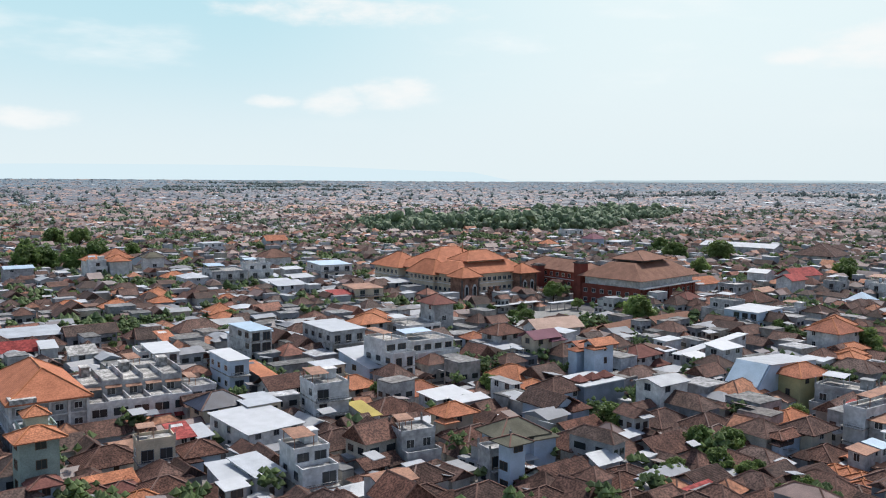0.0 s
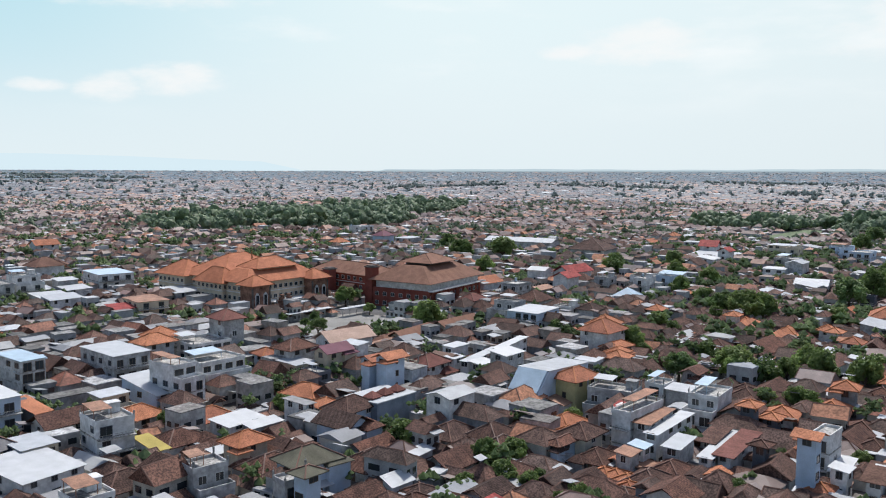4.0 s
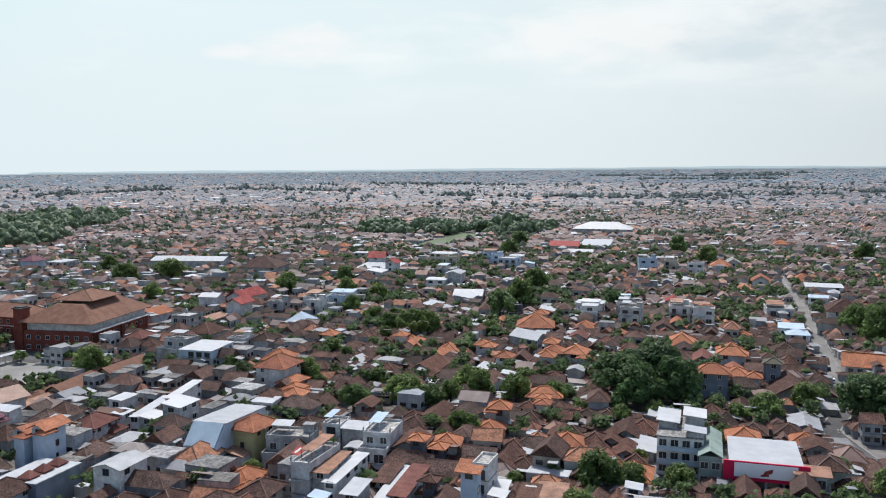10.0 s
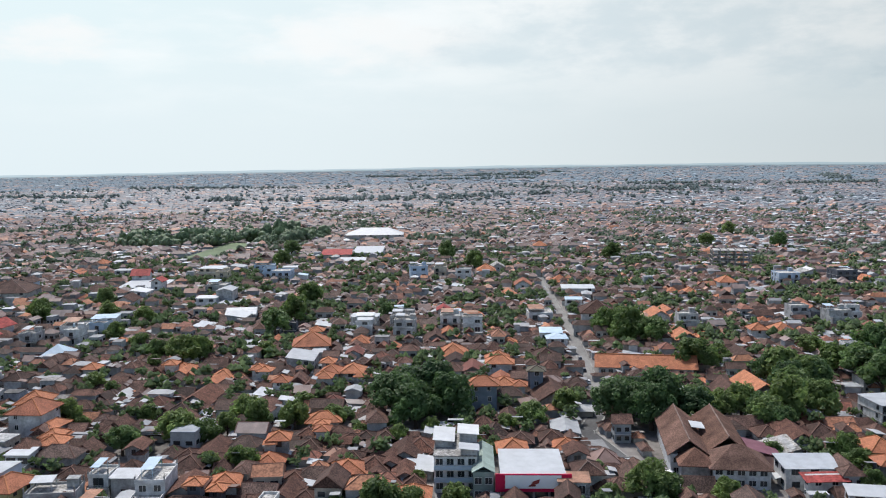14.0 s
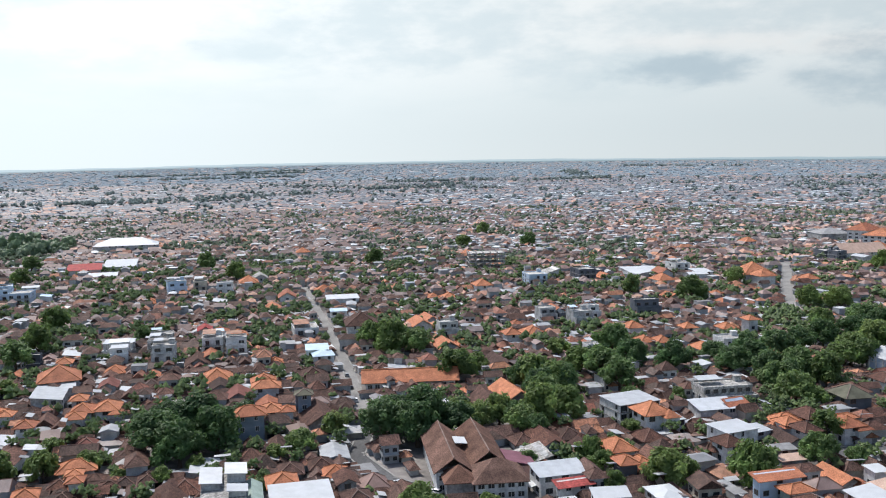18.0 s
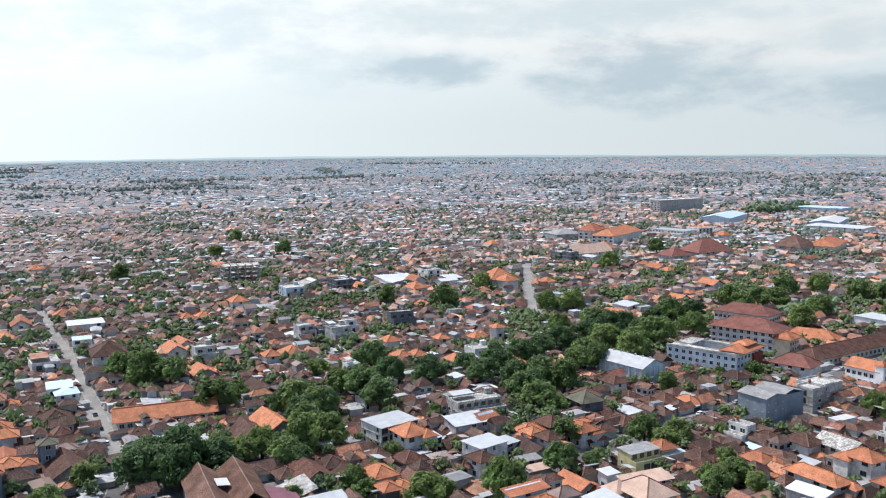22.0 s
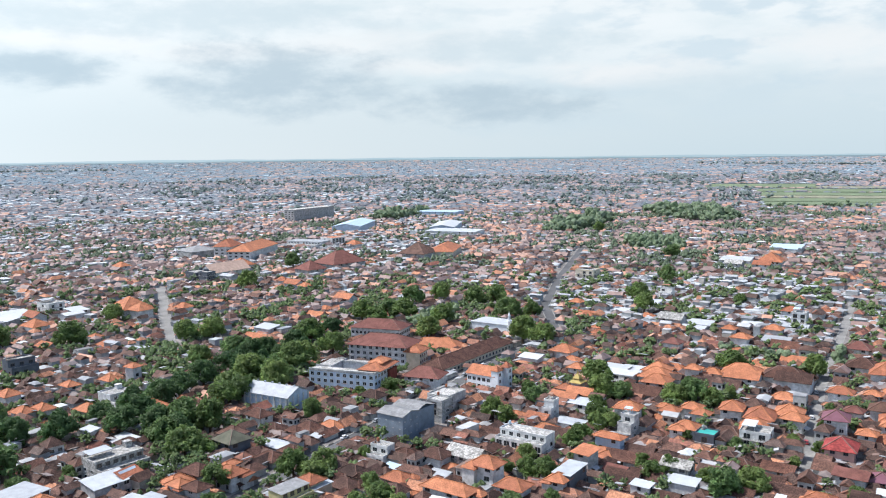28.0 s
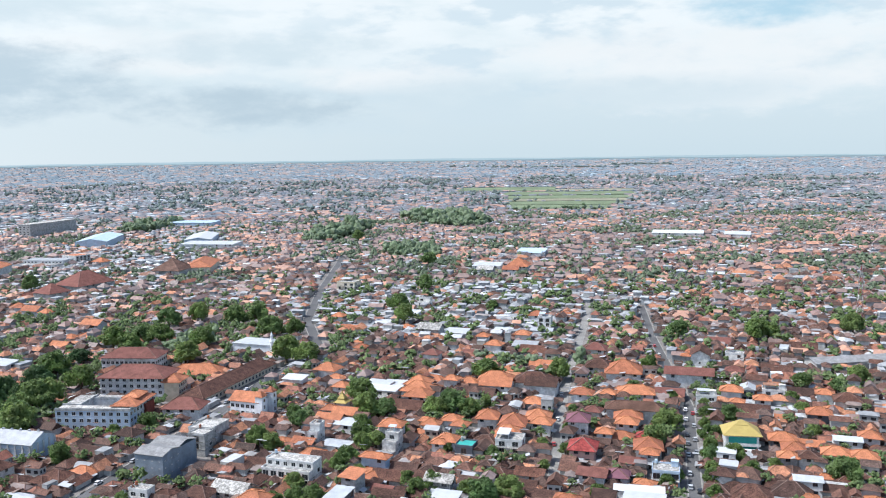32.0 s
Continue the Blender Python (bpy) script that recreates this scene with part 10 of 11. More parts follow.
tree(130.3, -377.0, 5.2)
tree(107.5, -408.9, 3.9)
tree(94.4, -379.9, 3.6)
tree(69.2, -331.5, 6.4)
tree(99.6, -317.5, 4.3)
tree(95.6, -331.3, 3.3)
tree(119.5, -450.4, 5.9)
tree(117.0, -423.7, 4.1)
tree(99.0, -477.2, 6.0)
tree(104.6, -455.7, 4.3)
tree(131.0, -600.5, 7.6)
tree(217.7, -523.0, 7.5)
tree(170.5, -554.5, 7.4)
tree(173.7, -542.4, 9.0)
tree(232.0, -398.9, 6.3)
tree(122.0, -291.8, 3.1)
tree(136.0, -265.5, 4.0)
tree(122.0, -329.6, 2.7)
tree(127.6, -356.4, 3.6)
tree(-50.7, 506.0, 9.0)
tree(-43.0, 511.7, 8.4)
tree(-26.9, 499.7, 9.0)
tree(-17.3, 553.0, 9.0)
tree(3.3, 584.4, 6.4)
tree(-62.0, 621.1, 6.6)
tree(-49.9, 687.5, 9.0)
tree(-32.7, 683.7, 9.0)
tree(33.8, 316.4, 3.6)
tree(-21.7, 395.8, 3.5)
tree(367.0, 542.3, 6.5)
tree(335.2, 478.0, 8.0)
tree(356.1, 459.1, 9.0)
tree(294.3, 395.8, 6.5)
tree(175.4, 271.6, 6.5)
tree(177.4, 342.7, 5.1)
tree(354.6, 353.1, 6.2)
tree(137.4, 287.4, 4.1)
tree(197.8, 401.2, 3.7)
tree(410.9, 360.0, 7.5)
tree(328.0, 283.0, 5.8)
tree(369.9, 299.4, 6.4)
tree(317.0, 259.4, 5.4)
tree(305.1, 240.0, 5.1)
tree(364.0, 363.1, 7.1)
tree(373.4, 324.8, 6.7)
tree(394.0, 223.0, 9.0)
tree(361.7, 215.8, 8.6)
tree(449.1, 244.4, 8.5)
tree(706.9, 403.3, 9.0)
tree(298.1, 222.4, 7.7)
tree(305.8, 219.3, 6.3)
tree(617.3, 361.2, 9.0)
tree(424.4, 183.7, 5.6)
tree(648.0, 205.9, 9.0)
tree(707.9, 250.8, 9.0)
tree(742.8, 112.1, 9.0)
tree(877.2, 42.8, 9.0)
tree(1038.6, 26.7, 9.0)
tree(893.0, -24.2, 9.0)
tree(548.5, -117.7, 9.0)
tree(573.5, -84.3, 8.0)
tree(611.0, -159.7, 8.6)
tree(516.7, -178.0, 9.0)
tree(514.2, -194.9, 9.0)
tree(686.9, -292.0, 9.0)
tree(782.1, -380.6, 9.0)
tree(396.8, -460.0, 9.0)
tree(572.9, -703.3, 9.0)
tree(431.4, -493.2, 9.0)
tree(473.9, -576.0, 9.0)
tree(442.8, -375.9, 9.0)
tree(375.9, -539.6, 5.0)
tree(809.6, -841.5, 9.0)
tree(497.1, -314.8, 9.0)
tree(504.6, -296.7, 9.0)
tree(529.1, -355.0, 9.0)
tree(525.3, -378.2, 9.0)
tree(497.9, -389.6, 9.0)
tree(486.7, -402.0, 9.0)


# ---- the districts farther off, too many to count ----
GRID = 18.0  # the streets run 18 degrees off the axes
gu = np.array([math.cos(radians(GRID)), math.sin(radians(GRID))])
gv = np.array([-gu[1], gu[0]])
rng = np.random.default_rng(7)


def free_of(xy, extra=0.0):
    """Which places lie on no built plot, road or wood."""
    ok = np.ones(len(xy), bool)
    for x, y, a, b, r in BLOCKED:
        dx, dy = xy[:, 0] - x, xy[:, 1] - y
        c, s = math.cos(r), math.sin(r)
        ok &= ~((abs(dx * c + dy * s) < a + extra) & (abs(-dx * s + dy * c) < b + extra))
    return ok


def plots(r0, r1, step, b0=-16, b1=174):
    """Jittered plots of the street grid between two distances and two bearings."""
    k = int(r1 / step) + 2
    i, j = np.meshgrid(np.arange(-k, k), np.arange(-k, k))
    i, j = i.ravel(), j.ravel()
    xy = np.outer(i * step, gu) + np.outer(j * step, gv)
    xy += rng.normal(0, step * 0.15, xy.shape)
    r = np.hypot(xy[:, 0], xy[:, 1])
    b = np.degrees(np.arctan2(xy[:, 0], xy[:, 1]))
    keep = (r > r0) & (r < r1) & (b > b0) & (b < b1)
    return xy[keep]


def soup(name, verts, faces, mats, index, label, category):
    """One mesh from arrays of corners and four-cornered faces."""
    me = bpy.data.meshes.new(name)
    me.vertices.add(len(verts))
    me.vertices.foreach_set("co", np.ascontiguousarray(verts, np.float32).ravel())
    me.loops.add(faces.size)
    me.loops.foreach_set("vertex_index", np.ascontiguousarray(faces, np.int32).ravel())
    me.polygons.add(len(faces))
    me.polygons.foreach_set("loop_start", np.arange(0, faces.size, faces.shape[1], dtype=np.int32))
    me.polygons.foreach_set("loop_total", np.full(len(faces), faces.shape[1], np.int32))
    for m in mats:
        me.materials.append(m)
    me.polygons.foreach_set("material_index", np.ascontiguousarray(index, np.int32))
    me.update(calc_edges=True)
    me.shade_flat()
    return tagged(new(name, me), label, category, kind="stuff")


def district(name, xy, size, label, orange=0.2, flat=0.2, tall=0.25, mats=None, awnings=0.0, caps=None, low=1.0, pale=None, sheets=0.1, panes=None):
    """Hipped and flat houses on the given plots, joined."""
    n = len(xy)
    orange = np.broadcast_to(orange, n)
    flat = np.broadcast_to(flat, n)
    w = size * rng.choice((0.6, 0.8, 1.0, 1.25, 1.6), n, p=(0.2, 0.3, 0.27, 0.15, 0.08)) * rng.uniform(0.85, 1.15, n)
    d = size * rng.uniform(0.5, 0.95, n)
    two = rng.random(n) < tall
    h = np.where(two, rng.uniform(4.6, 6.2, n), rng.uniform(2.0, 2.8, n))
    pick = rng.random(n)
    kind = np.where(pick < flat, 2, np.where(pick < flat + (1 - flat) * orange, 1, 0))
    h = np.where(kind == 2, h * rng.uniform(1.0, 1.3, n), h) * low
    rise = np.where(kind == 2, 0.25, np.minimum(np.minimum(w, d) * rng.uniform(0.33, 0.5, n), 3.2))
    sheet = (kind != 2) & (rng.random(n) < np.broadcast_to(sheets, n))
    rise = np.where(sheet, rise * 0.5, rise) * (0.75 if name.startswith("far") else 1.0)
    over = np.where(kind == 2, 0.1, 0.62)
    th = radians(GRID) + rng.normal(0, 0.07, n) + (rng.random(n) < 0.5) * math.pi / 2
    c, s = np.cos(th), np.sin(th)
    a, b = w / 2, d / 2
    A, B = a + over, b + over
    gabled = rng.random(n) < 0.4
    rx = np.where(kind == 2, A - 0.05, np.where(gabled & (A >= B), A - 0.1, np.maximum(A - B, 0) + 0.1))
    ry = np.where(kind == 2, B - 0.05, np.where(gabled & (A < B), B - 0.1, np.maximum(B - A, 0) + 0.1))
    V = np.zeros((n, 16, 3))
    g0 = ground_z(xy[:, 0], xy[:, 1])
    for k, (i, j) in enumerate(((-1, -1), (1, -1), (1, 1), (-1, 1))):
        for o, X, Y, Z in ((0, a, b, 0 * h), (4, a, b, h), (8, A, B, h), (12, rx, ry, h + rise)):
            V[:, o + k, 0], V[:, o + k, 1], V[:, o + k, 2] = i * X * c - j * Y * s + xy[:, 0], i * X * s + j * Y * c + xy[:, 1], Z + g0
    fs = np.array([(0, 1, 5, 4), (1, 2, 6, 5), (2, 3, 7, 6), (3, 0, 4, 7), (8, 9, 13, 12), (9, 10, 14, 13), (10, 11, 15, 14), (11, 8, 12, 15), (12, 13, 14, 15)])
    F = (np.arange(n)[:, None, None] * 16 + fs).reshape(-1, 4)
    idx = np.zeros((n, 9), int)
    idx[:, 4:] = np.where(sheet, 4, kind + 1)[:, None]
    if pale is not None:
        # haze by colour: houses switch to paler, bluer palettes with distance
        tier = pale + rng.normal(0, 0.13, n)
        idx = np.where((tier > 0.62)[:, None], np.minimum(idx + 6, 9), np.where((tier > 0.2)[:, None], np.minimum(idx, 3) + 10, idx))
    if name.startswith("far"):
        # only the walls turned to the camera, and no top face on pitched roofs
        keep = np.ones((n, 9), bool)
        for k, (i, j) in enumerate(((0, -1), (1, 0), (0, 1), (-1, 0))):
            keep[:, k] = (i * c - j * s) * xy[:, 0] + (i * s + j * c) * xy[:, 1] < 0
        keep[:, 8] = kind == 2
        F, idx = F[keep.ravel()], idx[keep]
    if awnings:
        # sheet-metal lean-tos and small roofs in the yards
        k = np.flatnonzero(rng.random(n) < awnings)
        m = len(k)
        e = rng.integers(0, 4, m)
        ux, uy = np.array([1, 0, -1, 0])[e], np.array([0, 1, 0, -1])[e]
        far = np.where(e % 2 == 0, a[k], b[k]) + 0.6
        wa, da = rng.uniform(1.0, 2.6, m), rng.uniform(0.8, 1.7, m)
        cx, cy = ux * far * c[k] - uy * far * s[k] + xy[k, 0], ux * far * s[k] + uy * far * c[k] + xy[k, 1]
        z = rng.uniform(2.4, 3.4, m) + 3.2 * (rng.random(m) < 0.15)
        W = np.zeros((m, 8, 3))
        for q, (i, j) in enumerate(((-1, -1), (1, -1), (1, 1), (-1, 1))):
            for o, dz in ((0, -0.12), (4, 0.0)):
                W[:, o + q, 0] = i * wa * c[k] - j * da * s[k] + cx
                W[:, o + q, 1] = i * wa * s[k] + j * da * c[k] + cy
                W[:, o + q, 2] = z + dz + 0.25 * j
        G = (np.arange(m)[:, None, None] * 8 + np.array(BOXF)).reshape(-1, 4) + n * 16
        V = np.concatenate([V.reshape(-1, 3), W.reshape(-1, 3)])
        F = np.concatenate([F, G])
        idx = np.concatenate([idx.ravel(), np.full(len(G), 4)])
    if panes is not None:
        # glazed openings on the walls of the taller houses
        k = np.flatnonzero((two | (kind == 2)) & panes)
        out = []
        for e, (ux, uy) in enumerate(((0, -1), (1, 0), (0, 1), (-1, 0))):
            half, off = (a[k], b[k]) if e % 2 == 0 else (b[k], a[k])
            toward = (ux * c[k] - uy * s[k]) * xy[k, 0] + (ux * s[k] + uy * c[k]) * xy[k, 1] < 0
            for t in (-0.5, 0.5):
                for f in (0, 1):
                    sel = toward & (h[k] > 3.2 + 2.6 * f) if f else toward
                    q = k[sel]
                    z0 = 0.9 + 2.7 * f + g0[q]
                    ww = half[sel] * 0.27
                    W = np.zeros((len(q), 8, 3))
                    for i, (p, z) in enumerate(((-1, 0), (1, 0), (1, 1.25), (-1, 1.25))):
                        for o, depth in ((0, 0.02), (4, 0.09)):
                            lx = ux * (off[sel] + depth) - uy * (t * half[sel] + p * ww)
                            ly = uy * (off[sel] + depth) + ux * (t * half[sel] + p * ww)
                            W[:, o + i, 0] = lx * c[q] - ly * s[q] + xy[q, 0]
                            W[:, o + i, 1] = lx * s[q] + ly * c[q] + xy[q, 1]
                            W[:, o + i, 2] = z0 + z
                    out.append(W)
        W = np.concatenate(out)
        base = len(V.reshape(-1, 3))
        G = (np.arange(len(W))[:, None, None] * 8 + np.array([(4, 5, 6, 7), (0, 1, 5, 4), (1, 2, 6, 5), (2, 3, 7, 6), (3, 0, 4, 7)])).reshape(-1, 4) + base
        V = np.concatenate([V.reshape(-1, 3), W.reshape(-1, 3)])
        F = np.concatenate([F, G])
        idx = np.concatenate([idx.ravel(), np.full(len(G), 14)])
    if caps is not None:
        # raised mortar caps along ridge and hips of the pitched roofs
        k = np.flatnonzero((kind != 2) & ~sheet & caps)
        Q = V.reshape(-1, 3)[: n * 16].reshape(n, 16, 3)[k]
        ends = [(8, 12), (9, 13), (10, 14), (11, 15), (12, 14)]
        P, R = np.concatenate([Q[:, i] for i, j in ends]), np.concatenate([Q[:, j] for i, j in ends])
        t = np.stack([-(R - P)[:, 1], (R - P)[:, 0]], -1)
        t = t / np.maximum(np.linalg.norm(t, axis=1, keepdims=True), 1e-6) * 0.17
        side = np.c_[t, np.zeros(len(t))]
        up = np.array([0, 0, 0.16])
        C = np.stack([P - side, P + up, P + side, R - side, R + up, R + side], 1)
        base = len(V.reshape(-1, 3))
        G = (np.arange(len(C))[:, None, None] * 6 + np.array([(0, 1, 4, 3), (1, 2, 5, 4)])).reshape(-1, 4) + base
        V = np.concatenate([V.reshape(-1, 3), C.reshape(-1, 3)])
        F = np.concatenate([F, G])
        idx = np.concatenate([idx.ravel(), np.full(len(G), 5)])
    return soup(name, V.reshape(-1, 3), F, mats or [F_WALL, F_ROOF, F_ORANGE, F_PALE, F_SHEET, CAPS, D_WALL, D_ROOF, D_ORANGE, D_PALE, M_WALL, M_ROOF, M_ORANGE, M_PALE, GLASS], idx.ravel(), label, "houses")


OCTA_V = np.array([(1, 0, 0), (0.3, 0.95, 0.1), (-0.8, 0.59, -0.1), (-0.8, -0.59, 0.1), (0.3, -0.95, -0.1), (0, 0, 1.0), (0, 0, -0.7)])
OCTA_F = np.array([(i, (i + 1) % 5, 5) for i in range(5)] + [((i + 1) % 5, i, 6) for i in range(5)])


GOLDEN = (1 + 5 ** 0.5) / 2
BALL_V = np.array([(a, b, 0) for a in (-1, 1) for b in (-GOLDEN, GOLDEN)] + [(0, a, b) for a in (-1, 1) for b in (-GOLDEN, GOLDEN)] + [(b, 0, a) for a in (-1, 1) for b in (-GOLDEN, GOLDEN)]) / 1.9
BALL_F = []
for i, j, k in itertools.combinations(range(12), 3):
    if max(np.linalg.norm(BALL_V[i] - BALL_V[j]), np.linalg.norm(BALL_V[j] - BALL_V[k]), np.linalg.norm(BALL_V[i] - BALL_V[k])) < 1.1:
        out = np.dot(np.cross(BALL_V[j] - BALL_V[i], BALL_V[k] - BALL_V[i]), BALL_V[i]) > 0
        BALL_F.append((i, j, k) if out else (i, k, j))
BALL_F = np.array(BALL_F)


def greenery(name, xy, r, label, clumps=4, hmin=3.0, mat=None):
    """Rough crowns of several leafy clumps each, joined."""
    n = len(xy)
    r = np.broadcast_to(r, n) * rng.uniform(0.7, 1.3, n)
    m = n * clumps
    rr = np.repeat(r, clumps) * rng.uniform(0.4, 0.75, m) * (5 / max(clumps, 5)) ** 0.45
    off = rng.normal(0, 0.42, (m, 3)) * np.repeat(r, clumps)[:, None]
    P = np.repeat(np.c_[xy, np.maximum(hmin, r * 0.9)], clumps, 0) + off * np.array([1, 1, 0.6])
    P[:, 2] = np.maximum(P[:, 2], rr * 0.6) + ground_z(P[:, 0], P[:, 1])
    shape_v, shape_f = (BALL_V, BALL_F) if name == "wood" else (OCTA_V, OCTA_F)
    V = shape_v[None] * rr[:, None, None] * rng.uniform(0.78, 1.22, (m, len(shape_v), 1))
    t = rng.uniform(0, 6.28, m)
    c, s = np.cos(t)[:, None], np.sin(t)[:, None]
    V = np.stack([V[:, :, 0] * c - V[:, :, 1] * s, V[:, :, 0] * s + V[:, :, 1] * c, V[:, :, 2]], -1) + P[:, None]
    F = (np.arange(m)[:, None, None] * len(shape_v) + shape_f).reshape(-1, 3)
    return soup(name, V.reshape(-1, 3), F, [mat or F_LEAF], np.zeros(len(F), int), label, "trees")


def patches(xy, size, seed):
    """A smooth field between 0 and 1 that gathers like with like."""
    q = np.random.default_rng(seed)
    f = np.zeros(len(xy))
    for k in range(6):
        t, w = q.uniform(0, 6.28), 6.28 / (size * q.uniform(0.6, 1.6))
        f += np.sin((xy[:, 0] * math.cos(t) + xy[:, 1] * math.sin(t)) * w + q.uniform(0, 6.28))
    return np.clip(0.5 + f / 5.0, 0, 1)


def share(xy, x, y, r, inside, outside):
    return np.where(np.hypot(xy[:, 0] - x, xy[:, 1] - y) < r, inside, outside)


def bearing_of(xy):
    return np.degrees(np.arctan2(xy[:, 0], xy[:, 1]))


def wood(name, x, y, w, d, rot, step, r, label):
    """A wood: crowns close together on a turned plan with a ragged edge."""
    k = int(max(w, d) / step)
    i, j = np.meshgrid(np.arange(-k, k + 1), np.arange(-k, k + 1))
    p = np.c_[i.ravel() * step, j.ravel() * step] + rng.normal(0, step * 0.3, (i.size, 2))
    e = np.abs(p[:, 0] / (w / 2)) ** 2.4 + np.abs(p[:, 1] / (d / 2)) ** 2.4
    p = p[e < 1 + rng.normal(0, 0.12, len(p))]
    t = radians(rot)
    p = np.c_[p[:, 0] * math.cos(t) - p[:, 1] * math.sin(t) + x, p[:, 0] * math.sin(t) + p[:, 1] * math.cos(t) + y]
    p = p[free_of(p)]
    greenery(name, p, r * rng.choice((0.6, 0.85, 1.1, 1.45), len(p), p=(0.3, 0.3, 0.25, 0.15)), label, 8, r * 0.9, W_LEAF)
    claim(x, y, w * 0.84, d * 0.84, rot, 0)


wood("wood", 300, 900, 200, 130, 70, 9.5, 6.0, "dense green wood beyond the office roofs")
wood("wood", 440, 900, 300, 180, 62, 9.5, 6.5, "broad dense green wood in the middle of the town")
wood("wood", 640, 1060, 330, 150, 40, 10.5, 6.5, "dense green wood behind the halls")
wood("wood", 830, 560, 230, 120, -58, 9.5, 6.0, "long green wood among brown roofs")
wood("wood", 905, -1150, 260, 110, -30, 10, 7, "green wood between distant roofs")
wood("wood", 670, -790, 110, 70, -40, 9, 5, "small green wood between the roofs")
wood("wood", 905, -905, 260, 60, -62, 10, 7, "dark green belt of trees behind the sheds")
wood("wood", 1240, -800, 150, 50, -62, 10, 7, "dark green belt of trees by the office slab")
wood("wood", 862, -1436, 190, 24, 31, 9, 4, "dark tree line before the rice fields")
wood("wood", 470, -330, 60, 26, -60, 6, 4.5, "street trees beside the white mosque")
wood("wood", 262, -420, 90, 14, 15, 5, 3.0, "row of garden trees behind the orange roofs")


def nearest(b):
    """How near the town comes into view on a bearing."""
    return 126 + np.clip(b - 52, 0, 120) * 1.42


p0 = plots(120, 780, 6.4)
p0 = p0[free_of(p0, 0.8)]
b = bearing_of(p0)
r = np.hypot(p0[:, 0], p0[:, 1])
p0, b, r = p0[r > nearest(b)], b[r > nearest(b)], r[r > nearest(b)]
green = rng.random(len(p0)) < np.where(b > 122, 0.14, np.where(b > 50, 0.21, 0.15)) * (0.2 + 3.2 * patches(p0, 75, 11) ** 2)
close = (~green) & (r < nearest(b) + 30)
pick = np.flatnonzero(close)
pick = pick[:: max(1, len(pick) // 45)][:45]
for i in pick:
    q = rng.random(4)
    hue = TILE_ORANGE if q[0] < (0.3 if b[i] > 112 else 0.08) else TILE_BROWN
    flat = q[1] < (0.14 if b[i] < 30 else 0.06)
    w, d = 5.0 + 2.6 * q[2], 4.6 + 1.8 * q[3]
    turn = GRID + (90 if q[2] < 0.5 else 0)
    if flat:
        block(float(p0[i, 0]), float(p0[i, 1]), w, d, turn, 2, WALL_GREY, CONCRETE, False, False, group="houses of the near blocks")
    else:
        cottage(float(p0[i, 0]), float(p0[i, 1]), w, d, turn, 2 if q[2] > 0.6 else 1, hue, WALL_WHITE if q[1] > 0.6 else WALL_GREY, "hip" if q[3] < 0.7 else "gable", group="houses of the near blocks")
rest = ~green
rest[pick] = False
shops = (r > 190) & (r < 345) & (b < 46)
row = rest & shops & (rng.random(len(p0)) < 0.68)
shown = np.flatnonzero(row)[np.argsort(r[row])][::11][:12]
for i in shown:
    q = rng.random(3)
    block(float(p0[i, 0]), float(p0[i, 1]), 6.0 + 3.0 * q[0], 5.5 + 2.5 * q[1], GRID + (90 if q[2] < 0.5 else 0), 2 if q[2] < 0.7 else 3, (WALL_WHITE, WALL_GREY, WALL_CREAM)[int(q[0] * 3)], CONCRETE if q[1] < 0.7 else SHEET_GREY, q[1] < 0.3, q[2] < 0.4, group="shop-houses of the market streets")
row[shown] = False
district("shop_rows", p0[row], 8.4, "crowded white and grey shop-houses with flat concrete and sheet roofs", 0.2, 0.36, 0.78, panes=np.ones(row.sum(), bool), sheets=0.35, awnings=0.7, caps=np.ones(row.sum(), bool), mats=[S_WALL, F_ROOF, F_ORANGE, S_FLAT, F_SHEET, CAPS] + [S_WALL] * 8 + [GLASS])
rest &= ~shops & ~((r < 290) & (rng.random(len(p0)) < 0.24))
pr, br, rr = p0[rest], b[rest], r[rest]
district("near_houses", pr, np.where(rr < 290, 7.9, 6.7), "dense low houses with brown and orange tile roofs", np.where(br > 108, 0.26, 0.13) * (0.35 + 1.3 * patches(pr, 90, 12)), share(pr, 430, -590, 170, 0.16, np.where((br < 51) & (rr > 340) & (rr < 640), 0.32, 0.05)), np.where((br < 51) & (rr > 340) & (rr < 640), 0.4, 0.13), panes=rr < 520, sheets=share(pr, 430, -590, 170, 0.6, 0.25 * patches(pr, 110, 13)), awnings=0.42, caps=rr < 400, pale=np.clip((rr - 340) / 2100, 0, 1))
near = green & (r < nearest(b) + 190)
greenery("garden_trees", p0[green & ~near], 2.9, "green garden trees between the houses", 9, 4.6)
greenery("garden_trees", p0[near], 2.7, "leafy green garden trees between the near houses", 36, 4.8)
# outbuildings, shrines and kitchens that fill the yards
s0 = plots(120, 520, 4.7)
s0 = s0[free_of(s0, 0.1)]
b = bearing_of(s0)
keep = (np.hypot(s0[:, 0], s0[:, 1]) > nearest(b)) & (rng.random(len(s0)) < 0.5)
s0, b = s0[keep], b[keep]
district("outbuildings", s0, 4.6, "small crowded outbuildings with brown tile and sheet roofs", np.where(b > 108, 0.2, 0.1), 0.16, 0.04, awnings=0.25, caps=np.hypot(s0[:, 0], s0[:, 1]) < 420, low=0.86)
q = plots(120, 900, 10.0)
q = q[rng.random(len(q)) < (0.26 + 1.2 * patches(q, 75, 11) ** 2) * np.where(bearing_of(q) > 122, 0.6, 1.0)] + 4.5
q = q[free_of(q, 0.3)]
q = q[np.hypot(q[:, 0], q[:, 1]) > nearest(bearing_of(q))]
greenery("yard_shrubs", q, 1.8, "low green shrubs in the yards", 6, 3.0)
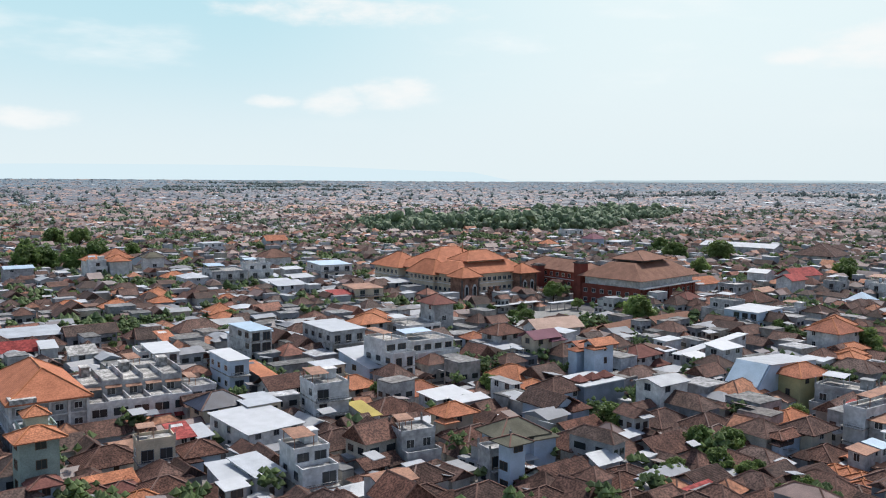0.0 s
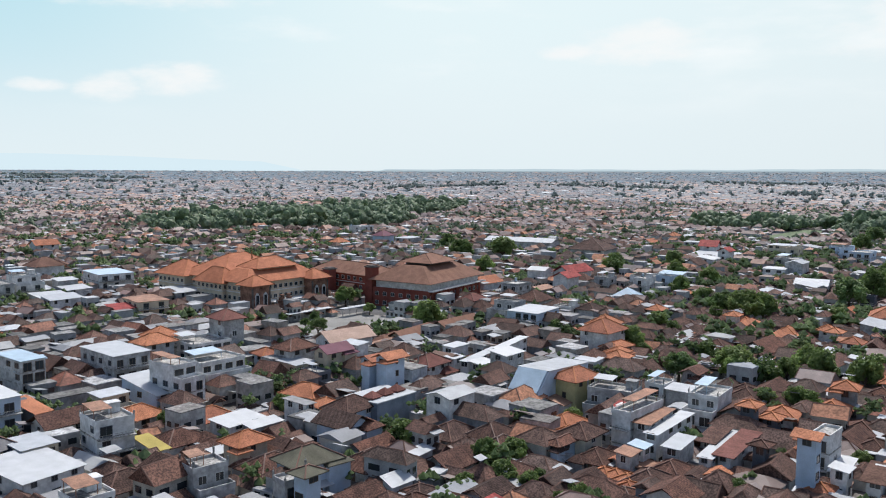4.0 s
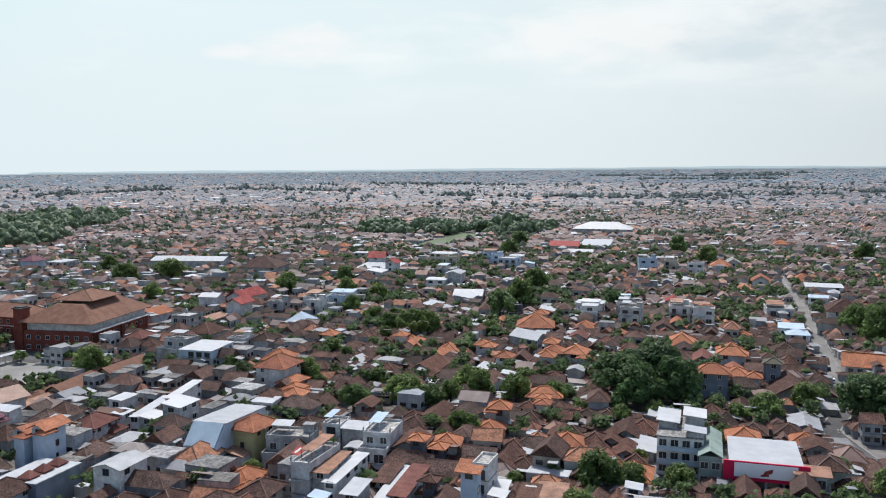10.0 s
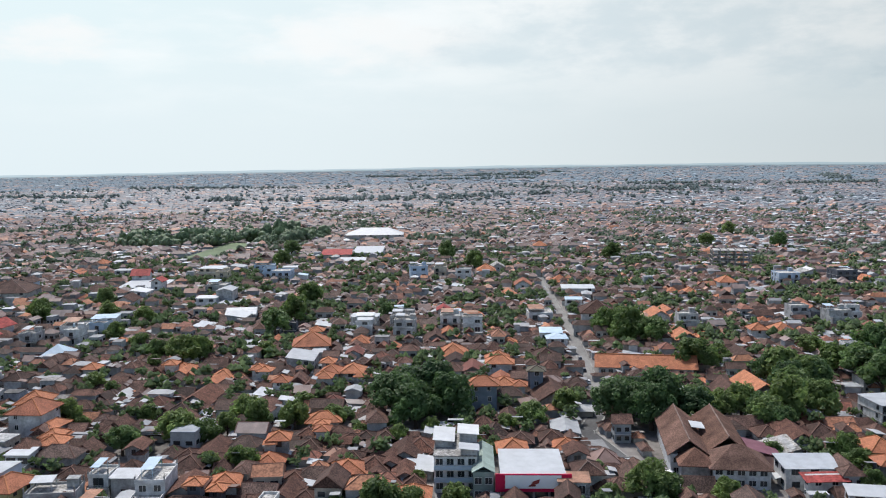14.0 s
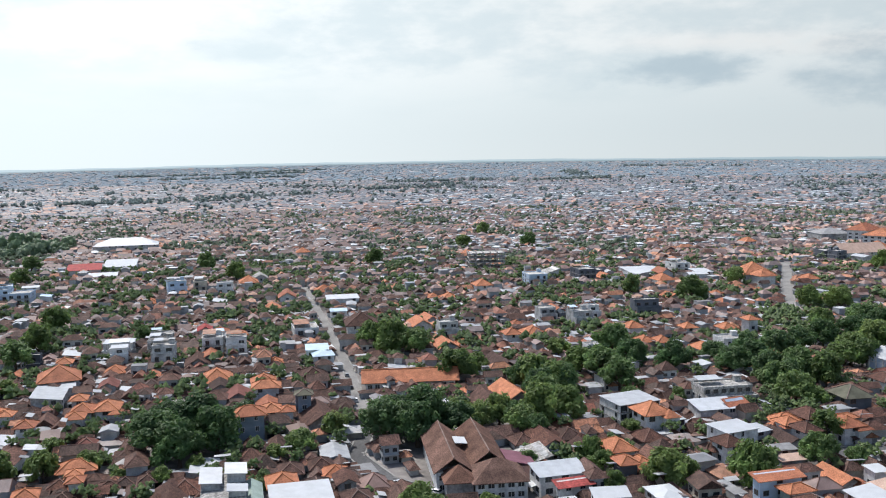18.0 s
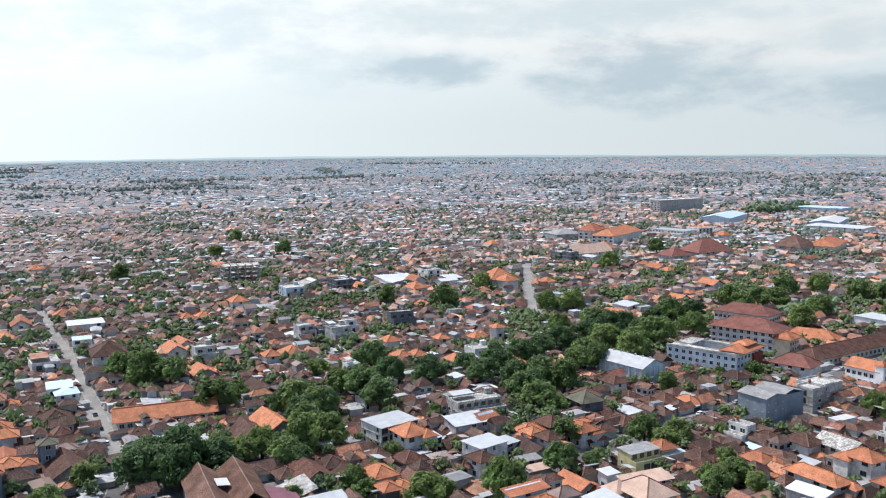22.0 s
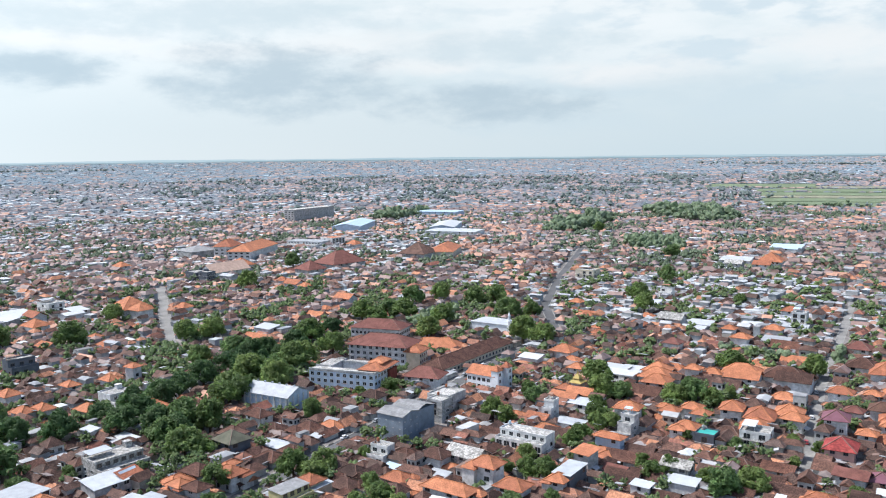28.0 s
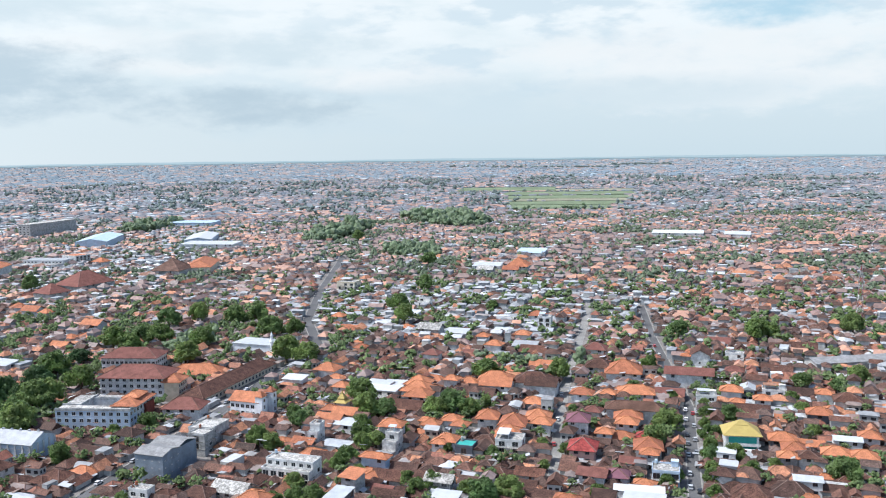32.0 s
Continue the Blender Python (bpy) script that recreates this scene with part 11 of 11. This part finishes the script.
for name, r0, r1, step, size in (("middle_district", 780, 1600, 8.4, 8.4), ("far_district", 1600, 3000, 14.5, 15.5), ("farthest_district", 3000, 4880, 21.0, 22.5)):
    p = plots(r0, r1, step)
    p = p[free_of(p, 3)]
    b = bearing_of(p)
    far = r0 > 1500
    green = rng.random(len(p)) < (0.12 + 3.4 * patches(p, 150 if r0 < 1500 else 260, 14) ** 2) * (np.where(b > 135, 0.24, 0.17) if r0 < 1500 else np.where(b > 108, 0.09, 0.02) if r0 < 2500 else 0.0)
    h, hb = p[~green], b[~green]
    hr = np.hypot(h[:, 0], h[:, 1])
    works = ((hb > 84) & (hb < 126) & (hr > 850) & (hr < 2600)) * patches(h, 420, 18)
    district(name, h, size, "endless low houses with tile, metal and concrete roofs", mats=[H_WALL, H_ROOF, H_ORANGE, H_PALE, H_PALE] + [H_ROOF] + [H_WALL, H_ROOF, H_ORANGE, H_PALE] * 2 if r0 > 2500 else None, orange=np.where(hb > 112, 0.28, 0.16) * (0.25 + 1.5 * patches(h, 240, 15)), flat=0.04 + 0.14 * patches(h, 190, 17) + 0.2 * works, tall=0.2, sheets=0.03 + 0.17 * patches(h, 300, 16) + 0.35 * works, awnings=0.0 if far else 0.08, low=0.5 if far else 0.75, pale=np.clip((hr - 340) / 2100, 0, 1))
    if green.any():
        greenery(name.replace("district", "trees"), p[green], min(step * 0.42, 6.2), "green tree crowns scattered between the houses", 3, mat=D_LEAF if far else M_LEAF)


# belts of trees in the far districts, haze painted into their leaf colour
belts = []
for k in range(22):
    bb, rr = radians(rng.uniform(-8, 170)), rng.uniform(1700, 4300)
    bx, by = rr * math.sin(bb), rr * math.cos(bb)
    wd = rng.uniform(120, 420)
    u = np.c_[rng.uniform(-wd, wd, 90), rng.normal(0, 22, 90)]
    t = bb + rng.normal(0, 0.5)
    p = np.c_[bx + u[:, 0] * math.cos(t) + u[:, 1] * math.sin(t), by - u[:, 0] * math.sin(t) + u[:, 1] * math.cos(t)]
    belts.append(p[~((abs(p[:, 0] - 1000) < 260) & (abs(p[:, 1] + 1650) < 330))])
greenery("tree_belts", np.concatenate(belts), 6.0, "haze-toned blue-green belts of trees among far houses", 4, 3, D_LEAF)

# ---- parked cars along the streets ----
CAR_PAINT = {"white": (0.7, 0.7, 0.7), "silver": (0.4, 0.41, 0.42), "black": (0.02, 0.02, 0.022), "red": (0.35, 0.03, 0.03), "grey": (0.14, 0.145, 0.15)}
CAR_MATS = {k: noise_mat(k + "_car_paint", [c], 0.3, spec=0.5, stain=0.05, bump=0.0) for k, c in CAR_PAINT.items()}
RUBBER = noise_mat("black_tyre_rubber", [(0.02, 0.02, 0.02)], 0.9, stain=0.1)


def car(x, y, rot, tone):
    """A parked hatchback: shaped body, glazed cabin, roof panel and four wheels."""
    ob = thing("car", x, y, rot, f"{tone} hatchback car parked at the roadside", "car", "parked cars", 0.05)
    def body():
        side = [(-2.0, 0.32), (2.0, 0.32), (2.05, 0.62), (1.85, 0.86), (0.95, 0.95), (-1.9, 0.98), (-2.05, 0.7)]
        n = len(side)
        vs = [(p, e * 0.84, z) for e in (-1, 1) for p, z in side]
        return mesh_of("body", vs, [tuple(range(n)), tuple(range(2 * n - 1, n - 1, -1))] + [(i, i + n, (i + 1) % n + n, (i + 1) % n) for i in range(n)], CAR_MATS[tone])
    def cabin():
        vs = [(p, e * k, z) for e in (-1, 1) for p, z, k in ((-1.85, 0.97, 0.8), (0.95, 0.94, 0.8), (0.35, 1.42, 0.66), (-1.5, 1.44, 0.66))]
        return mesh_of("glazing", vs, [(0, 1, 2, 3), (7, 6, 5, 4), (0, 4, 5, 1), (1, 5, 6, 2), (2, 6, 7, 3), (3, 7, 4, 0)], GLASS)
    part("body", kept(("car", tone), body), ob)
    part("glazing", kept("car_glass", cabin), ob, None, "dark tinted glass")
    part("roof_panel", kept(("car_roof", tone), lambda: Geo().box(-1.5, 0.36, -0.68, 0.68, 1.43, 1.49).mesh("roof_panel", CAR_MATS[tone])), ob)
    for i in (-1.3, 1.3):
        for j in (-0.78, 0.78):
            part("wheel", kept("car_wheel", lambda: Geo().ring([(0.2, -0.11), (0.31, -0.09), (0.31, 0.09), (0.2, 0.11)]).mesh("wheel", RUBBER)), ob, pose(i, j, 0.31, 90, 0, 0))


dice = random.Random(5)
for (x0, y0), (x1, y1), off, n in (((110, -290), (156, -393), 1.6, 7), ((110, -290), (156, -393), -1.6, 6), ((156, -393), (233, -519), 1.6, 5), ((176, -302), (220, -384), 1.1, 3), ((295, -162), (361, -299), 3.0, 7), ((361, -299), (393, -374), -3.0, 4), ((202, 71), (230, 79), 1.4, 3), ((215, -14), (240, 32), 1.3, 4), ((308, 51), (374, 69), 1.5, 3)):
    u = Vector((x1 - x0, y1 - y0, 0)).normalized()
    for i in range(n):
        p = Vector((x0, y0, 0)).lerp(Vector((x1, y1, 0)), (i + dice.uniform(0.25, 0.75)) / n) + Vector((-u.y, u.x, 0)) * off
        car(p.x, p.y, math.degrees(math.atan2(u.y, u.x)), dice.choice(("white", "white", "silver", "black", "grey", "silver", "red")))
